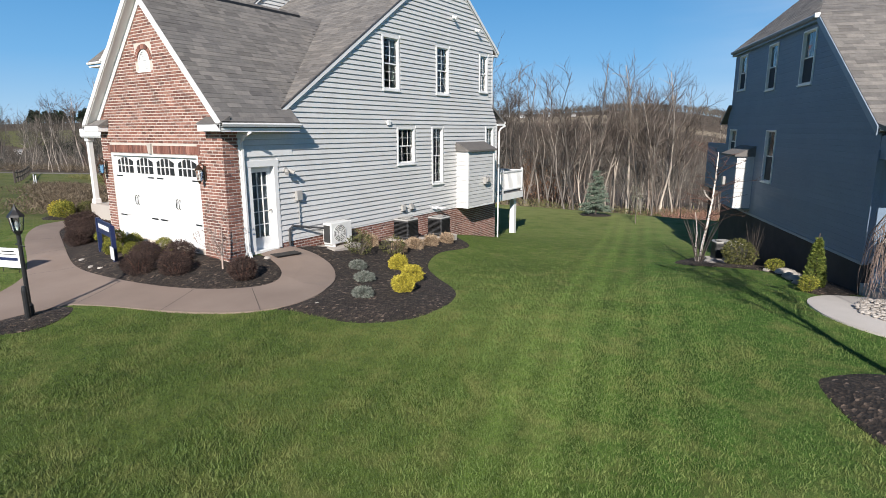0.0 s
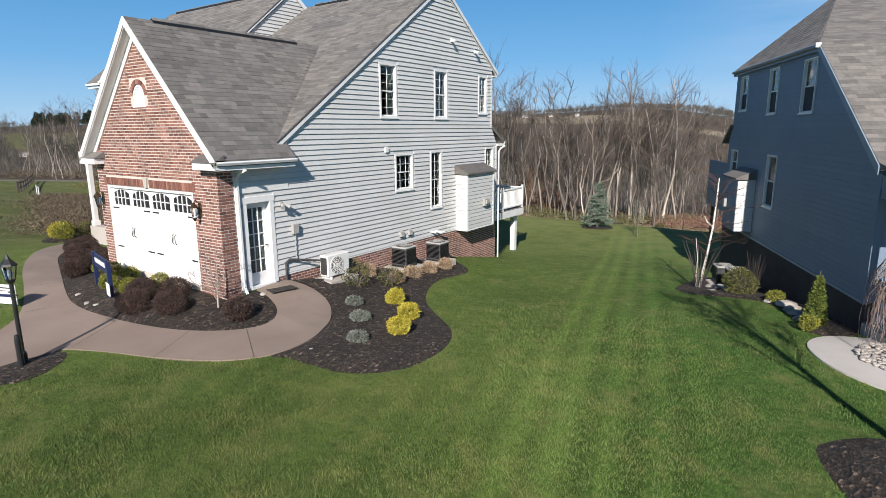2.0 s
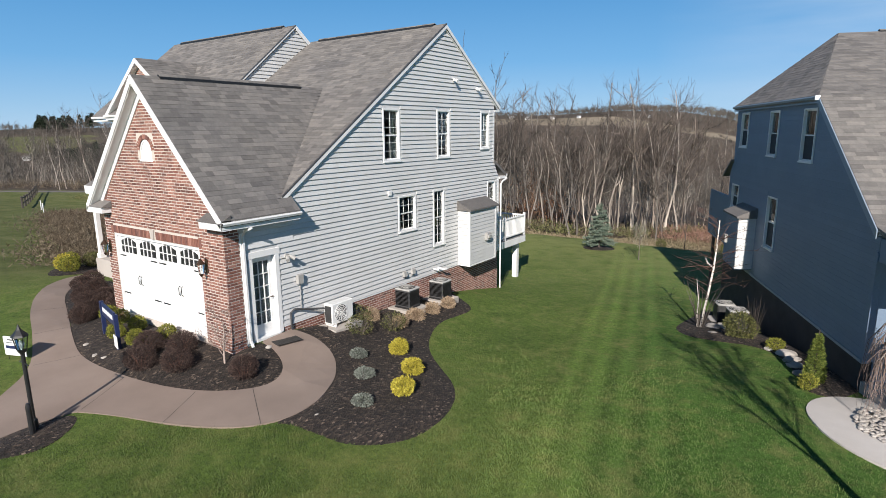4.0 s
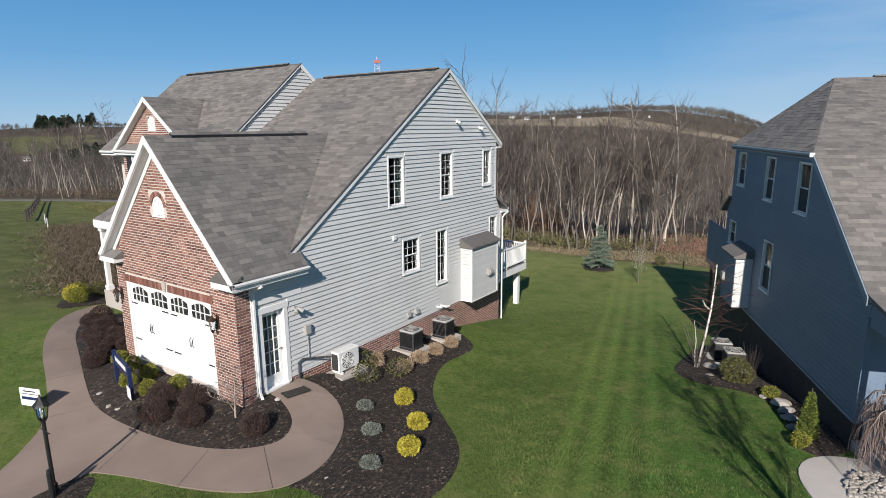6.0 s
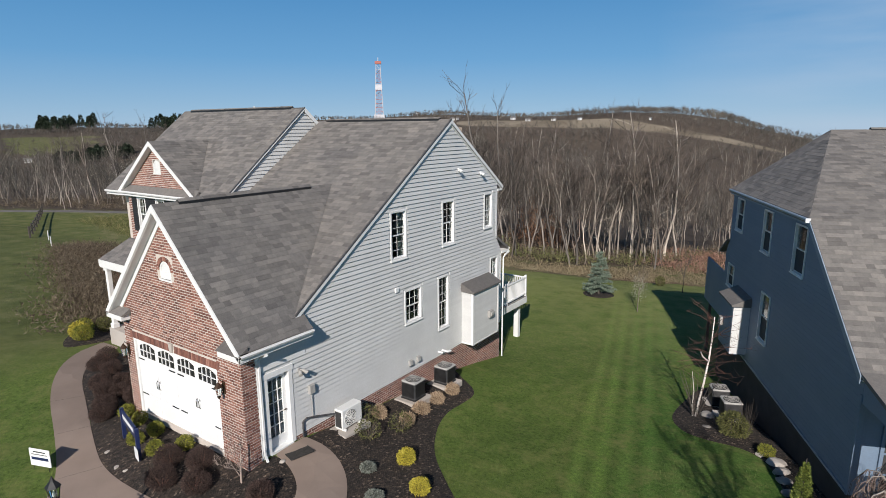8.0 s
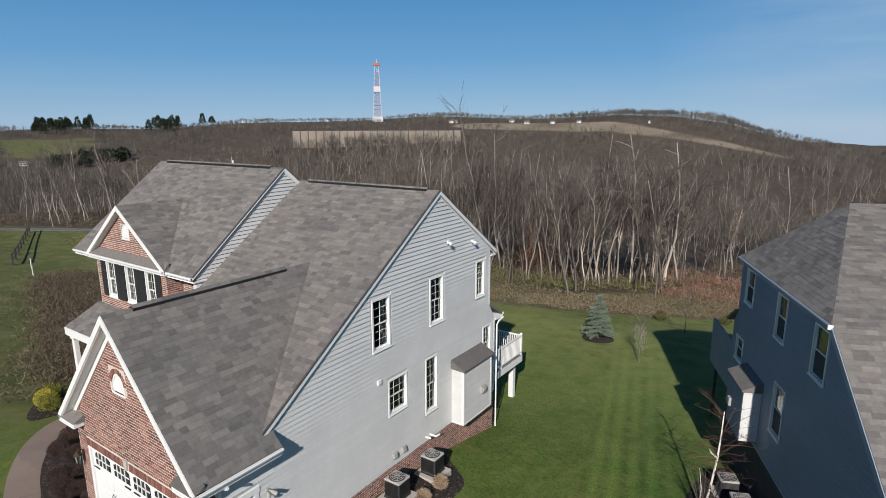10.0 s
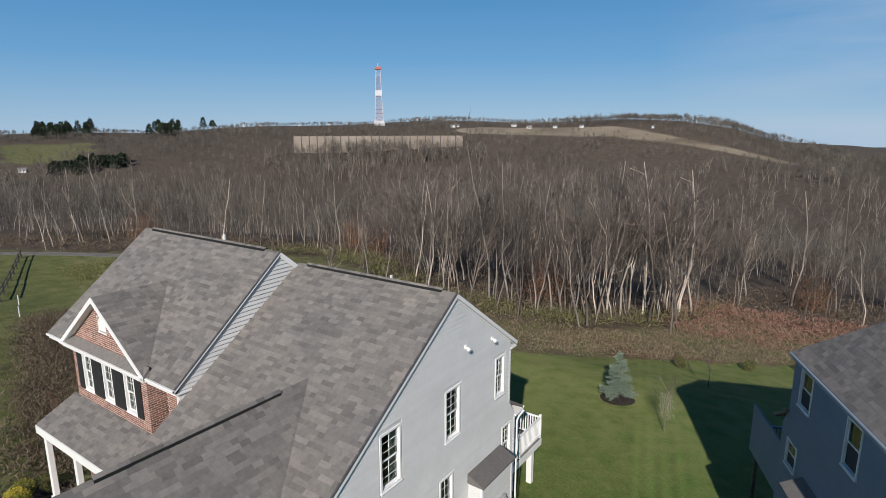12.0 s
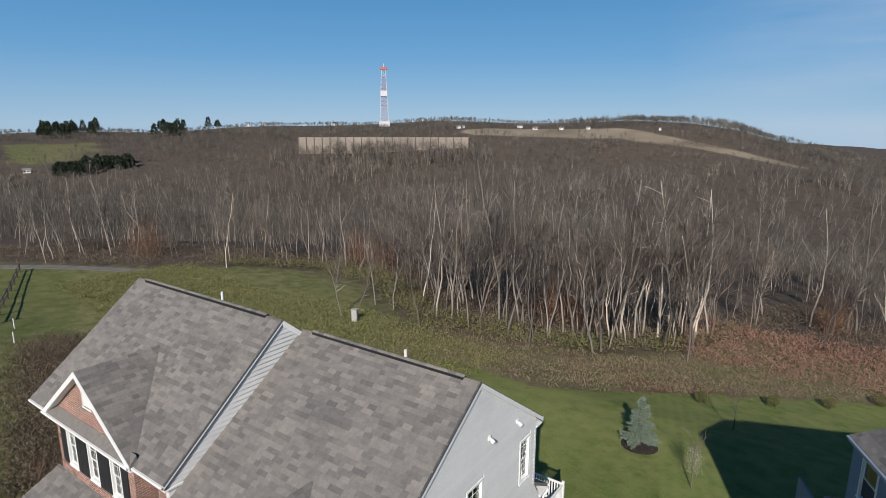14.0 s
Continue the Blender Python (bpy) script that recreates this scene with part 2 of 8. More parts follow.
def bump(nt, bsdf, height, strength, distance):
    b = add_node(nt, "ShaderNodeBump", Strength=strength, Distance=distance)
    nt.links.new(height, b.inputs["Height"])
    nt.links.new(b.outputs[0], bsdf.inputs["Normal"])


def chance(nt):
    """A random number for each object and, inside joined ones, for each island."""
    o = nt.nodes.new("ShaderNodeObjectInfo")
    g = nt.nodes.new("ShaderNodeNewGeometry")
    return calc(nt, "FRACT", calc(nt, "ADD", o.outputs["Random"], g.outputs["Random Per Island"]))


def surface(name, a, b, rough=0.7, scale=3.0, fine=60.0, relief=0.3, depth=0.004, metal=0.0, spread=0.0):
    """A common matt surface: two tones in patches, fine grain, slight relief."""
    m, nt, s = nodes_of(name)
    p = place(nt)
    col = mix(nt, ramp(nt, noise_of(nt, p, scale), [(0.3, (0, 0, 0)), (0.7, (1, 1, 1))]), a, b)
    grain = noise_of(nt, p, fine, 3.0)
    col = mix(nt, 0.35, col, ramp(nt, grain, [(0.2, (0.55, 0.55, 0.55)), (0.8, (1.0, 1.0, 1.0))]), "MULTIPLY")
    if spread:
        c = chance(nt)
        col = mix(nt, 1.0, col, ramp(nt, c, [(0, (1 - spread,) * 3), (1, (1 + spread,) * 3)]), "MULTIPLY")
    nt.links.new(col, s.inputs["Base Color"])
    s.inputs["Roughness"].default_value, s.inputs["Metallic"].default_value = rough, metal
    if relief:
        bump(nt, s, grain, relief, depth)
    return m


M = {}
M["siding"] = surface("pale_grey_vinyl", (0.57, 0.57, 0.56), (0.63, 0.63, 0.62), 0.55, 1.2, 25, 0.08, 0.003, spread=0.03)
M["blue_siding"] = surface("blue_grey_vinyl", (0.14, 0.195, 0.275), (0.16, 0.22, 0.30), 0.6, 1.0, 25, 0.08, 0.003, spread=0.04)
M["trim"] = surface("white_trim_paint", (0.74, 0.74, 0.73), (0.82, 0.82, 0.81), 0.45, 2.0, 40, 0.05, 0.002)
M["blue_trim"] = surface("blue_grey_trim", (0.22, 0.28, 0.35), (0.26, 0.32, 0.39), 0.5, 2.0, 40, 0.05, 0.002)
M["garage_white"] = surface("white_garage_paint", (0.80, 0.80, 0.80), (0.86, 0.86, 0.85), 0.4, 1.0, 30, 0.04, 0.002)
M["mortar"] = surface("pale_mortar", (0.52, 0.46, 0.41), (0.62, 0.56, 0.50), 0.9, 4.0, 120, 0.4, 0.004)
M["concrete"] = surface("concrete", (0.40, 0.36, 0.32), (0.48, 0.44, 0.40), 0.85, 0.7, 90, 0.3, 0.003)
M["walk"] = surface("tan_concrete", (0.225, 0.17, 0.138), (0.29, 0.225, 0.185), 0.85, 0.6, 110, 0.3, 0.003)
M["gravel"] = surface("grey_gravel", (0.13, 0.12, 0.11), (0.21, 0.195, 0.18), 0.95, 0.8, 25, 0.5, 0.02)
M["joint"] = surface("dirty_joint", (0.07, 0.058, 0.05), (0.11, 0.09, 0.08), 0.95, 3, 60, 0.3, 0.003)
M["pale_walk"] = surface("pale_concrete", (0.50, 0.46, 0.42), (0.60, 0.56, 0.52), 0.85, 0.8, 110, 0.3, 0.003)
M["black"] = surface("black_metal", (0.012, 0.012, 0.013), (0.02, 0.02, 0.021), 0.45, 5, 60, 0.05, 0.002)
M["iron"] = surface("dark_bronze_metal", (0.05, 0.03, 0.02), (0.09, 0.055, 0.035), 0.45, 8, 60, 0.1, 0.002, metal=0.6)
M["shutter"] = surface("black_shutter", (0.014, 0.014, 0.016), (0.025, 0.025, 0.028), 0.6, 3, 40, 0.1, 0.002)
M["ac_grey"] = surface("grey_ac_metal", (0.05, 0.05, 0.052), (0.08, 0.08, 0.082), 0.5, 6, 50, 0.1, 0.002)
M["ac_top"] = surface("light_ac_metal", (0.34, 0.33, 0.31), (0.42, 0.41, 0.39), 0.5, 6, 50, 0.1, 0.002)
M["ac_white"] = surface("white_ac_enamel", (0.72, 0.72, 0.70), (0.80, 0.80, 0.78), 0.4, 5, 50, 0.05, 0.002)
M["vent"] = surface("dark_vent", (0.03, 0.03, 0.03), (0.05, 0.05, 0.05), 0.6, 6, 50, 0.1, 0.002)
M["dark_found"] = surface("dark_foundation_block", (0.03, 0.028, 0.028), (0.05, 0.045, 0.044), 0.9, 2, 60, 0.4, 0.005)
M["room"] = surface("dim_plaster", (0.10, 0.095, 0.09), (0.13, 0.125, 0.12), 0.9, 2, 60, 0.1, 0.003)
M["curtain"] = surface("pale_curtain", (0.20, 0.23, 0.21), (0.27, 0.30, 0.28), 0.9, 6, 60, 0.2, 0.004)
M["blind"] = surface("dark_room_backing", (0.02, 0.024, 0.026), (0.035, 0.04, 0.042), 0.8, 3, 60, 0.1, 0.003)
M["deck_wood"] = surface("grey_deck_boards", (0.16, 0.15, 0.14), (0.24, 0.225, 0.21), 0.8, 4, 60, 0.3, 0.003, spread=0.1)
M["stone"] = surface("pale_landscape_stone", (0.30, 0.27, 0.24), (0.46, 0.42, 0.38), 0.85, 3, 40, 0.5, 0.01, spread=0.25)
M["rig_white"] = surface("white_steel", (0.48, 0.48, 0.51), (0.58, 0.58, 0.61), 0.5, 0.3, 4, 0.05, 0.01)
M["rig_red"] = surface("red_steel", (0.35, 0.10, 0.08), (0.42, 0.13, 0.10), 0.5, 0.3, 4, 0.05, 0.01)
M["tan_wall"] = surface("tan_sound_wall", (0.24, 0.20, 0.165), (0.32, 0.27, 0.22), 0.9, 0.06, 2, 0.2, 0.1)
M["far_white"] = surface("white_far_wall", (0.66, 0.66, 0.66), (0.76, 0.76, 0.76), 0.7, 0.2, 3, 0.05, 0.02)
M["far_roof"] = surface("grey_far_roof", (0.16, 0.15, 0.15), (0.24, 0.23, 0.22), 0.8, 0.2, 3, 0.1, 0.02)
M["sign_blue"] = surface("navy_sign_face", (0.012, 0.02, 0.07), (0.018, 0.028, 0.09), 0.4, 5, 60, 0.02, 0.001)
M["sign_white"] = surface("white_sign_face", (0.78, 0.78, 0.78), (0.84, 0.84, 0.84), 0.4, 5, 60, 0.02, 0.001)
M["mat"] = surface("dark_door_mat", (0.02, 0.018, 0.016), (0.05, 0.045, 0.04), 0.95, 12, 150, 0.5, 0.004)
M["old_wood"] = surface("weathered_fence_wood", (0.05, 0.042, 0.035), (0.10, 0.085, 0.07), 0.85, 6, 50, 0.4, 0.006, spread=0.15)


def brick_material():
    m, nt, s = nodes_of("red_brick")
    p = place(nt)
    c = chance(nt)
    col = ramp(nt, c, [(0.0, (0.115, 0.05, 0.04)), (0.25, (0.20, 0.084, 0.062)), (0.55, (0.25, 0.112, 0.083)), (0.8, (0.33, 0.168, 0.13)), (1.0, (0.15, 0.072, 0.06))])
    patch = ramp(nt, noise_of(nt, p, 1.3, 3), [(0.3, (0.82, 0.82, 0.82)), (0.7, (1.12, 1.1, 1.08))])
    col = mix(nt, 1.0, col, patch, "MULTIPLY")
    fine = noise_of(nt, p, 70, 4)
    col = mix(nt, 0.5, col, ramp(nt, fine, [(0.25, (0.6, 0.6, 0.6)), (0.75, (1.15, 1.15, 1.15))]), "MULTIPLY")
    nt.links.new(col, s.inputs["Base Color"])
    s.inputs["Roughness"].default_value = 0.88
    bump(nt, s, fine, 0.5, 0.004)
    return m


def shingle_material():
    m, nt, s = nodes_of("weathered_shingle")
    p = place(nt)
    c = chance(nt)
    col = ramp(nt, c, [(0.0, (0.118, 0.111, 0.106)), (0.3, (0.155, 0.147, 0.139)), (0.6, (0.175, 0.165, 0.155)), (0.85, (0.212, 0.198, 0.184)), (1.0, (0.142, 0.134, 0.128))])
    patch = ramp(nt, noise_of(nt, p, 0.5, 4), [(0.3, (0.88, 0.88, 0.9)), (0.7, (1.1, 1.08, 1.05))])
    col = mix(nt, 1.0, col, patch, "MULTIPLY")
    blotch = noise_of(nt, p, 7, 5, 0.7)
    col = mix(nt, 0.8, col, ramp(nt, blotch, [(0.3, (0.8, 0.8, 0.81)), (0.7, (1.2, 1.19, 1.17))]), "MULTIPLY")
    fine = noise_of(nt, p, 140, 3)
    col = mix(nt, 0.6, col, ramp(nt, fine, [(0.25, (0.6, 0.6, 0.6)), (0.75, (1.2, 1.2, 1.2))]), "MULTIPLY")
    nt.links.new(col, s.inputs["Base Color"])
    s.inputs["Roughness"].default_value = 0.92
    bump(nt, s, fine, 0.6, 0.004)
    return m


def glass_material():
    m, nt, s = nodes_of("window_glass")
    s.inputs["Base Color"].default_value = (0.82, 0.87, 0.86, 1)
    s.inputs["Roughness"].default_value = 0.02
    s.inputs["Transmission Weight"].default_value = 1.0
    s.inputs["IOR"].default_value = 1.33
    p = place(nt)
    bump(nt, s, noise_of(nt, p, 2.2, 2), 0.05, 0.01)
    return m


M["brick"], M["shingle"], M["glass"] = brick_material(), shingle_material(), glass_material()


# ---- ground: one sheet from the lawn to the far hills ----
GY = (-60, -20, -9, -3, 0, 2.5, 8, 12, 17, 27, 40, 60, 90, 125)
GZ = (-2.0, -1.0, -0.62, -0.45, -0.25, -0.6, -1.08, -1.4, -2.0, -2.3, -2.9, -5.0, -10.0, -13.0)
BROW_Y = (29, 32, 36, 40, 45, 52, 60, 90)
BROW_DROP = (0.0, 0.25, 1.05, 1.65, 1.9, 1.9, 1.6, 0.0)
# crest of the far hills, by the turn to the left of straight down the yard
CREST_A = (-40, -2, 4, 8, 12, 18, 30, 35, 45, 53, 60, 66, 72, 80, 110)
CREST_Z = (-14, -9, 2.5, 11.5, 16, 19, 17.5, 17, 15, 12, 9.5, 10.5, 8, 5, -2)


# foot of the wood along the meadow
WOOD_X = (-110, -78, -71, -65, -57, -48, -37, -28.0, -22.1, -16.6, -13.4, -9.8, -5.8, -2.9, -0.5, 3.5, 9.1, 21.5, 40)
WOOD_Y = (8, 25.5, 29.5, 34.5, 43, 50, 48, 41.0, 37.7, 41.6, 45.2, 47.6, 52.3, 55.2, 64.9, 70.8, 68.3, 70.0, 70)


# where the mown lawn ends
LAWN_X = (-16, -7.7, -3.8, -0.9, 4.6, 10.3, 16, 60)
LAWN_Y = (31.2, 31.4, 36.5, 39.9, 44.8, 48.8, 52.4, 75)


# upper edge of the bare field on the far hill
FIELD_A = (2, 8, 12, 18, 31)
FIELD_R = (354, 362, 374, 400, 412)
FIELD_LOW = (344, 347, 354, 368, 374)


def near_ground(x, y):
    z = sum(w * np.interp(y + o, GY, GZ) for o, w in ((-1.5, 0.25), (0, 0.5), (1.5, 0.25)))
    # behind the back lawn the land drops to the wood
    brow = np.clip((np.asarray(x) + 24) / 14, 0, 1)
    z = z - brow * brow * (3 - 2 * brow) * np.interp(y, BROW_Y, BROW_DROP)
    z = z + 0.32 * np.exp(-(((x + 2.6) / 3.4) ** 4) - ((y - 0.3) / 1.7) ** 2)
    z = z + 0.42 * np.exp(-(((x - 0.3) / 1.9) ** 2)) / (1 + np.exp(np.clip(-(y - 0.6) * 2, -40, 40))) / (1 + np.exp(np.clip((y - 11) * 1.2, -40, 40)))
    # raised bed side of the blue house
    z = z + 0.42 / (1 + np.exp(np.clip(-(x - 8.6) * 1.5, -40, 40))) * np.exp(-np.clip(((y - 6.8) / 4.6) ** 4, 0, 40)) * np.exp(-np.clip(((x - 8.6) / 14) ** 4, 0, 40))
    return z


def ground_at(x, y):
    """Height of the land, for numbers or arrays."""
    x, y = np.asarray(x, float), np.asarray(y, float)
    r = np.hypot(x - 5, y + 2)
    turn = np.degrees(np.arctan2(-(x - 5), y + 2))
    near = near_ground(x, y)
    crest = np.interp(turn, CREST_A, CREST_Z)
    rise = np.clip((r - 220) / 250, 0, 1)
    rise = rise * rise * (3 - 2 * rise)
    far = -13 + (crest + 13) * rise
    far = far + 2.0 * np.sin(x * 0.031 + 1) * np.sin(y * 0.027) * np.clip((r - 100) / 100, 0, 1)
    far = far - 0.03 * np.clip(r - 470, 0, 700)
    far = far - np.clip(r - 1200, 0, 2000) * 0.02
    ahead = np.clip((y - 10) / 40, 0, 1) * np.clip((turn + 60) / 20, 0, 1) * np.clip((110 - turn) / 20, 0, 1)
    k = np.clip((r - 95) / 60, 0, 1) * np.clip(ahead + np.clip((r - 300) / 200, 0, 1), 0, 1)
    k = k * k * (3 - 2 * k)
    return near * (1 - k) + far * k


def gz(x, y):
    return float(ground_at(x, y))


def lawn_material():
    m, nt, s = nodes_of("lawn_and_fields")
    p = place(nt)
    sep = nt.nodes.new("ShaderNodeSeparateXYZ")
    nt.links.new(p, sep.inputs[0])
    x, y = sep.outputs[0], sep.outputs[1]
    wob = noise_of(nt, p, 0.12, 5)
    wob2 = noise_of(nt, p, 0.9, 4)
    # mown lawn: broad tone, mowing stripes, thin dry flecks
    big = noise_of(nt, p, 0.22, 5)
    grass = ramp(nt, big, [(0.25, (0.06, 0.102, 0.025)), (0.5, (0.089, 0.143, 0.036)), (0.75, (0.128, 0.17, 0.052))])
    along = calc(nt, "ADD", calc(nt, "MULTIPLY", x, 0.966), calc(nt, "MULTIPLY", y, 0.26))
    stripe = calc(nt, "SINE", calc(nt, "ADD", calc(nt, "MULTIPLY", along, 9.6), calc(nt, "MULTIPLY", wob2, 0.9)))
    track = ramp(nt, calc(nt, "MULTIPLY", along, 0.05), [(0.36, (0, 0, 0)), (0.40, (1, 1, 1)), (0.50, (1, 1, 1)), (0.55, (0, 0, 0))])
    keep = noise_of(nt, p, 0.3, 3)
    stripe = calc(nt, "MULTIPLY", calc(nt, "MULTIPLY", stripe, track), ramp(nt, keep, [(0.35, (0.3, 0.3, 0.3)), (0.6, (1, 1, 1))]))
    pale = ramp(nt, calc(nt, "ABSOLUTE", calc(nt, "SUBTRACT", along, 8.3)), [(0.15, (0.16, 0.16, 0.16)), (0.8, (0, 0, 0))])
    tone = calc(nt, "ADD", calc(nt, "ADD", 1.0, calc(nt, "MULTIPLY", stripe, 0.27)), pale)
    grass = mix(nt, 1.0, grass, tone, "MULTIPLY")
    # sparser and yellower towards the house, lush towards the far bed
    lush = ramp(nt, calc(nt, "ADD", calc(nt, "MULTIPLY", along, 0.05), calc(nt, "MULTIPLY", calc(nt, "SUBTRACT", wob2, 0.5), 0.08)), [(0.38, (1.18, 1.13, 1.1)), (0.43, (1.12, 1.16, 1.08)), (0.50, (0.9, 1.12, 1.0)), (0.56, (0.84, 1.06, 0.95))])
    grass = mix(nt, 1.0, grass, lush, "MULTIPLY")
    clump = noise_of(nt, p, 9.0, 5, 0.7)
    grass = mix(nt, 0.75, grass, ramp(nt, clump, [(0.34, (0.5, 0.55, 0.45)), (0.66, (1.4, 1.34, 1.28))]), "MULTIPLY")
    blade = noise_of(nt, place(nt, (1, 0.45, 1), (0, 0, 0.4)), 85, 4, 0.8)
    grass = mix(nt, 0.85, grass, ramp(nt, blade, [(0.3, (0.35, 0.4, 0.3)), (0.72, (1.6, 1.5, 1.4))]), "MULTIPLY")
    straw = ramp(nt, noise_of(nt, p, 1.7, 6, 0.75), [(0.48, (0, 0, 0)), (0.7, (0.75, 0.75, 0.75))])
    grass = mix(nt, straw, grass, (0.20, 0.205, 0.072))
    # the back lawn is drier towards the meadow
    dry = calc(nt, "MULTIPLY", calc(nt, "SUBTRACT", y, 13.0), 0.07, True)
    grass = mix(nt, calc(nt, "MULTIPLY", calc(nt, "MULTIPLY", dry, ramp(nt, wob2, [(0.3, (0.3, 0.3, 0.3)), (0.6, (1, 1, 1))])), 0.85), grass, (0.215, 0.228, 0.08))
    # the side lawn past the house is thinner and duller
    far_side = calc(nt, "MULTIPLY", calc(nt, "ADD", calc(nt, "MULTIPLY", x, -1.0), -11.0), 0.2, True)
    dull = ramp(nt, noise_of(nt, p, 0.6, 6, 0.7), [(0.3, (0.068, 0.084, 0.027)), (0.5, (0.125, 0.138, 0.047)), (0.7, (0.195, 0.186, 0.083))])
    grass = mix(nt, calc(nt, "MULTIPLY", far_side, 0.92), grass, dull)
    # rough meadow below the lawn
    mead = ramp(nt, noise_of(nt, p, 0.5, 6, 0.7), [(0.3, (0.14, 0.11, 0.062)), (0.48, (0.21, 0.168, 0.10)), (0.58, (0.13, 0.138, 0.053)), (0.8, (0.27, 0.22, 0.14))])
    mead = mix(nt, 0.8, mead, ramp(nt, noise_of(nt, p, 7, 6, 0.8), [(0.3, (0.4, 0.4, 0.4)), (0.7, (1.4, 1.4, 1.4))]), "MULTIPLY")
    brown = ramp(nt, noise_of(nt, place(nt, (1, 1, 0)), 0.045, 3), [(0.5, (0, 0, 0)), (0.62, (1, 1, 1))])
    mead = mix(nt, brown, mead, (0.15, 0.085, 0.058))
    # field on the side slope is green again
    green = ramp(nt, noise_of(nt, p, 0.8, 6, 0.7), [(0.3, (0.075, 0.085, 0.03)), (0.5, (0.15, 0.155, 0.06)), (0.7, (0.22, 0.195, 0.10))])
    side = calc(nt, "MULTIPLY", calc(nt, "ADD", calc(nt, "MULTIPLY", x, -1.0), -14.0), 0.09, True)
    mead = mix(nt, side, mead, green)
    # wood floor: leaf litter
    wood = ramp(nt, noise_of(nt, p, 0.35, 6, 0.7), [(0.3, (0.062, 0.05, 0.04)), (0.6, (0.105, 0.083, 0.064)), (0.8, (0.082, 0.072, 0.045))])
    zone = nt.nodes.new("ShaderNodeAttribute")
    zone.attribute_name = "zone"
    zs = nt.nodes.new("ShaderNodeSeparateColor")
    nt.links.new(zone.outputs["Color"], zs.inputs[0])
    ragged = calc(nt, "MULTIPLY", calc(nt, "SUBTRACT", wob2, 0.5), 1.1)
    f1 = ramp(nt, calc(nt, "ADD", zs.outputs[0], ragged), [(0.44, (0, 0, 0)), (0.56, (1, 1, 1))])
    f2 = ramp(nt, calc(nt, "ADD", zs.outputs[1], ragged), [(0.3, (0, 0, 0)), (0.7, (1, 1, 1))])
    col = mix(nt, f1, grass, mead)
    col = mix(nt, f2, col, wood)
    # bare tan field on the right-hand far hill
    f3 = ramp(nt, calc(nt, "ADD", zs.outputs[2], calc(nt, "MULTIPLY", calc(nt, "SUBTRACT", noise_of(nt, p, 0.02, 4), 0.5), 0.9)), [(0.42, (0, 0, 0)), (0.62, (1, 1, 1))])
    tan = ramp(nt, noise_of(nt, p, 0.03, 5), [(0.3, (0.17, 0.14, 0.10)), (0.55, (0.25, 0.21, 0.155)), (0.8, (0.32, 0.27, 0.205))])
    col = mix(nt, f3, col, tan)
    nt.links.new(col, s.inputs["Base Color"])
    s.inputs["Roughness"].default_value = 0.9
    s.inputs["Specular IOR Level"].default_value = 0.15
    bump(nt, s, blade, 0.9, 0.03)
    return m


def steps(edges):
    out = []
    for a, b, d in edges:
        out += list(np.arange(a, b, d))
    return np.array(out + [edges[-1][1]])


def build_ground():
    xs = steps([(-1500, -420, 60), (-420, -120, 12), (-120, -40, 4), (-40, -20, 1.5), (-20, 22, 0.5), (22, 60, 3), (60, 200, 14), (200, 1500, 65)])
    ys = steps([(-900, -100, 80), (-100, -20, 8), (-20, 45, 0.5), (45, 120, 3), (120, 500, 12), (500, 2000, 75)])
    X, Y = np.meshgrid(xs, ys)
    Z = ground_at(X, Y)
    Z = Z + 0.015 * np.sin(X * 2.1 + np.sin(Y * 1.3)) * np.sin(Y * 1.7 + 0.5)
    verts = np.stack([X, Y, Z], -1).reshape(-1, 3)
    nx, ny = len(xs), len(ys)
    i = np.arange(nx * ny).reshape(ny, nx)
    quads = np.stack([i[:-1, :-1], i[:-1, 1:], i[1:, 1:], i[1:, :-1]], -1).reshape(-1, 4)
    me = bpy.data.meshes.new("ground")
    me.from_pydata(verts.tolist(), [], quads.tolist())
    me.polygons.foreach_set("use_smooth", [True] * len(me.polygons))
    me.materials.append(lawn_material())
    lawn_end = np.where(X < -16, 7.0 + 0.365 * (-16.5 - X), np.interp(X, LAWN_X, LAWN_Y))
    lawn_end = np.where(Y < 6 - (X + 16) * 0.3, 90, lawn_end)
    wood_y = np.interp(X, WOOD_X, WOOD_Y)
    z1 = np.clip(0.5 + (Y - lawn_end) * 0.22, 0, 1)
    z2 = np.clip(0.5 + (Y - wood_y + 3) * 0.08, 0, 1)
    z2 = np.where((X > 45) | (X < -110), np.clip(0.5 + (Y - 20) * 0.02, 0, 1), z2)
    mask = me.attributes.new("zone", "FLOAT_COLOR", "POINT")
    r, turn = np.hypot(X - 5, Y + 2), np.degrees(np.arctan2(-(X - 5), Y + 2))
    z2 = np.where((turn > 65.5) & (turn < 72.5) & (r > 335) & (r < 402), 0.42, z2)
    field = np.clip(0.5 + (r - np.interp(turn, FIELD_A, FIELD_LOW)) * 0.05, 0, 1) * np.clip(0.5 + (np.interp(turn, FIELD_A, FIELD_R) - r) * 0.05, 0, 1) * np.clip((33.5 - turn) * 0.7, 0, 1) * np.clip((turn - 1) * 0.5, 0, 1)
    rgba = np.stack([z1, z2, field, z1 * 0 + 1], -1).reshape(-1)
    mask.data.foreach_set("color", rgba)
    tagged(new("ground", me), "mown green lawn running out to rough meadow and wooded hills", "ground", kind="structure")


build_ground()


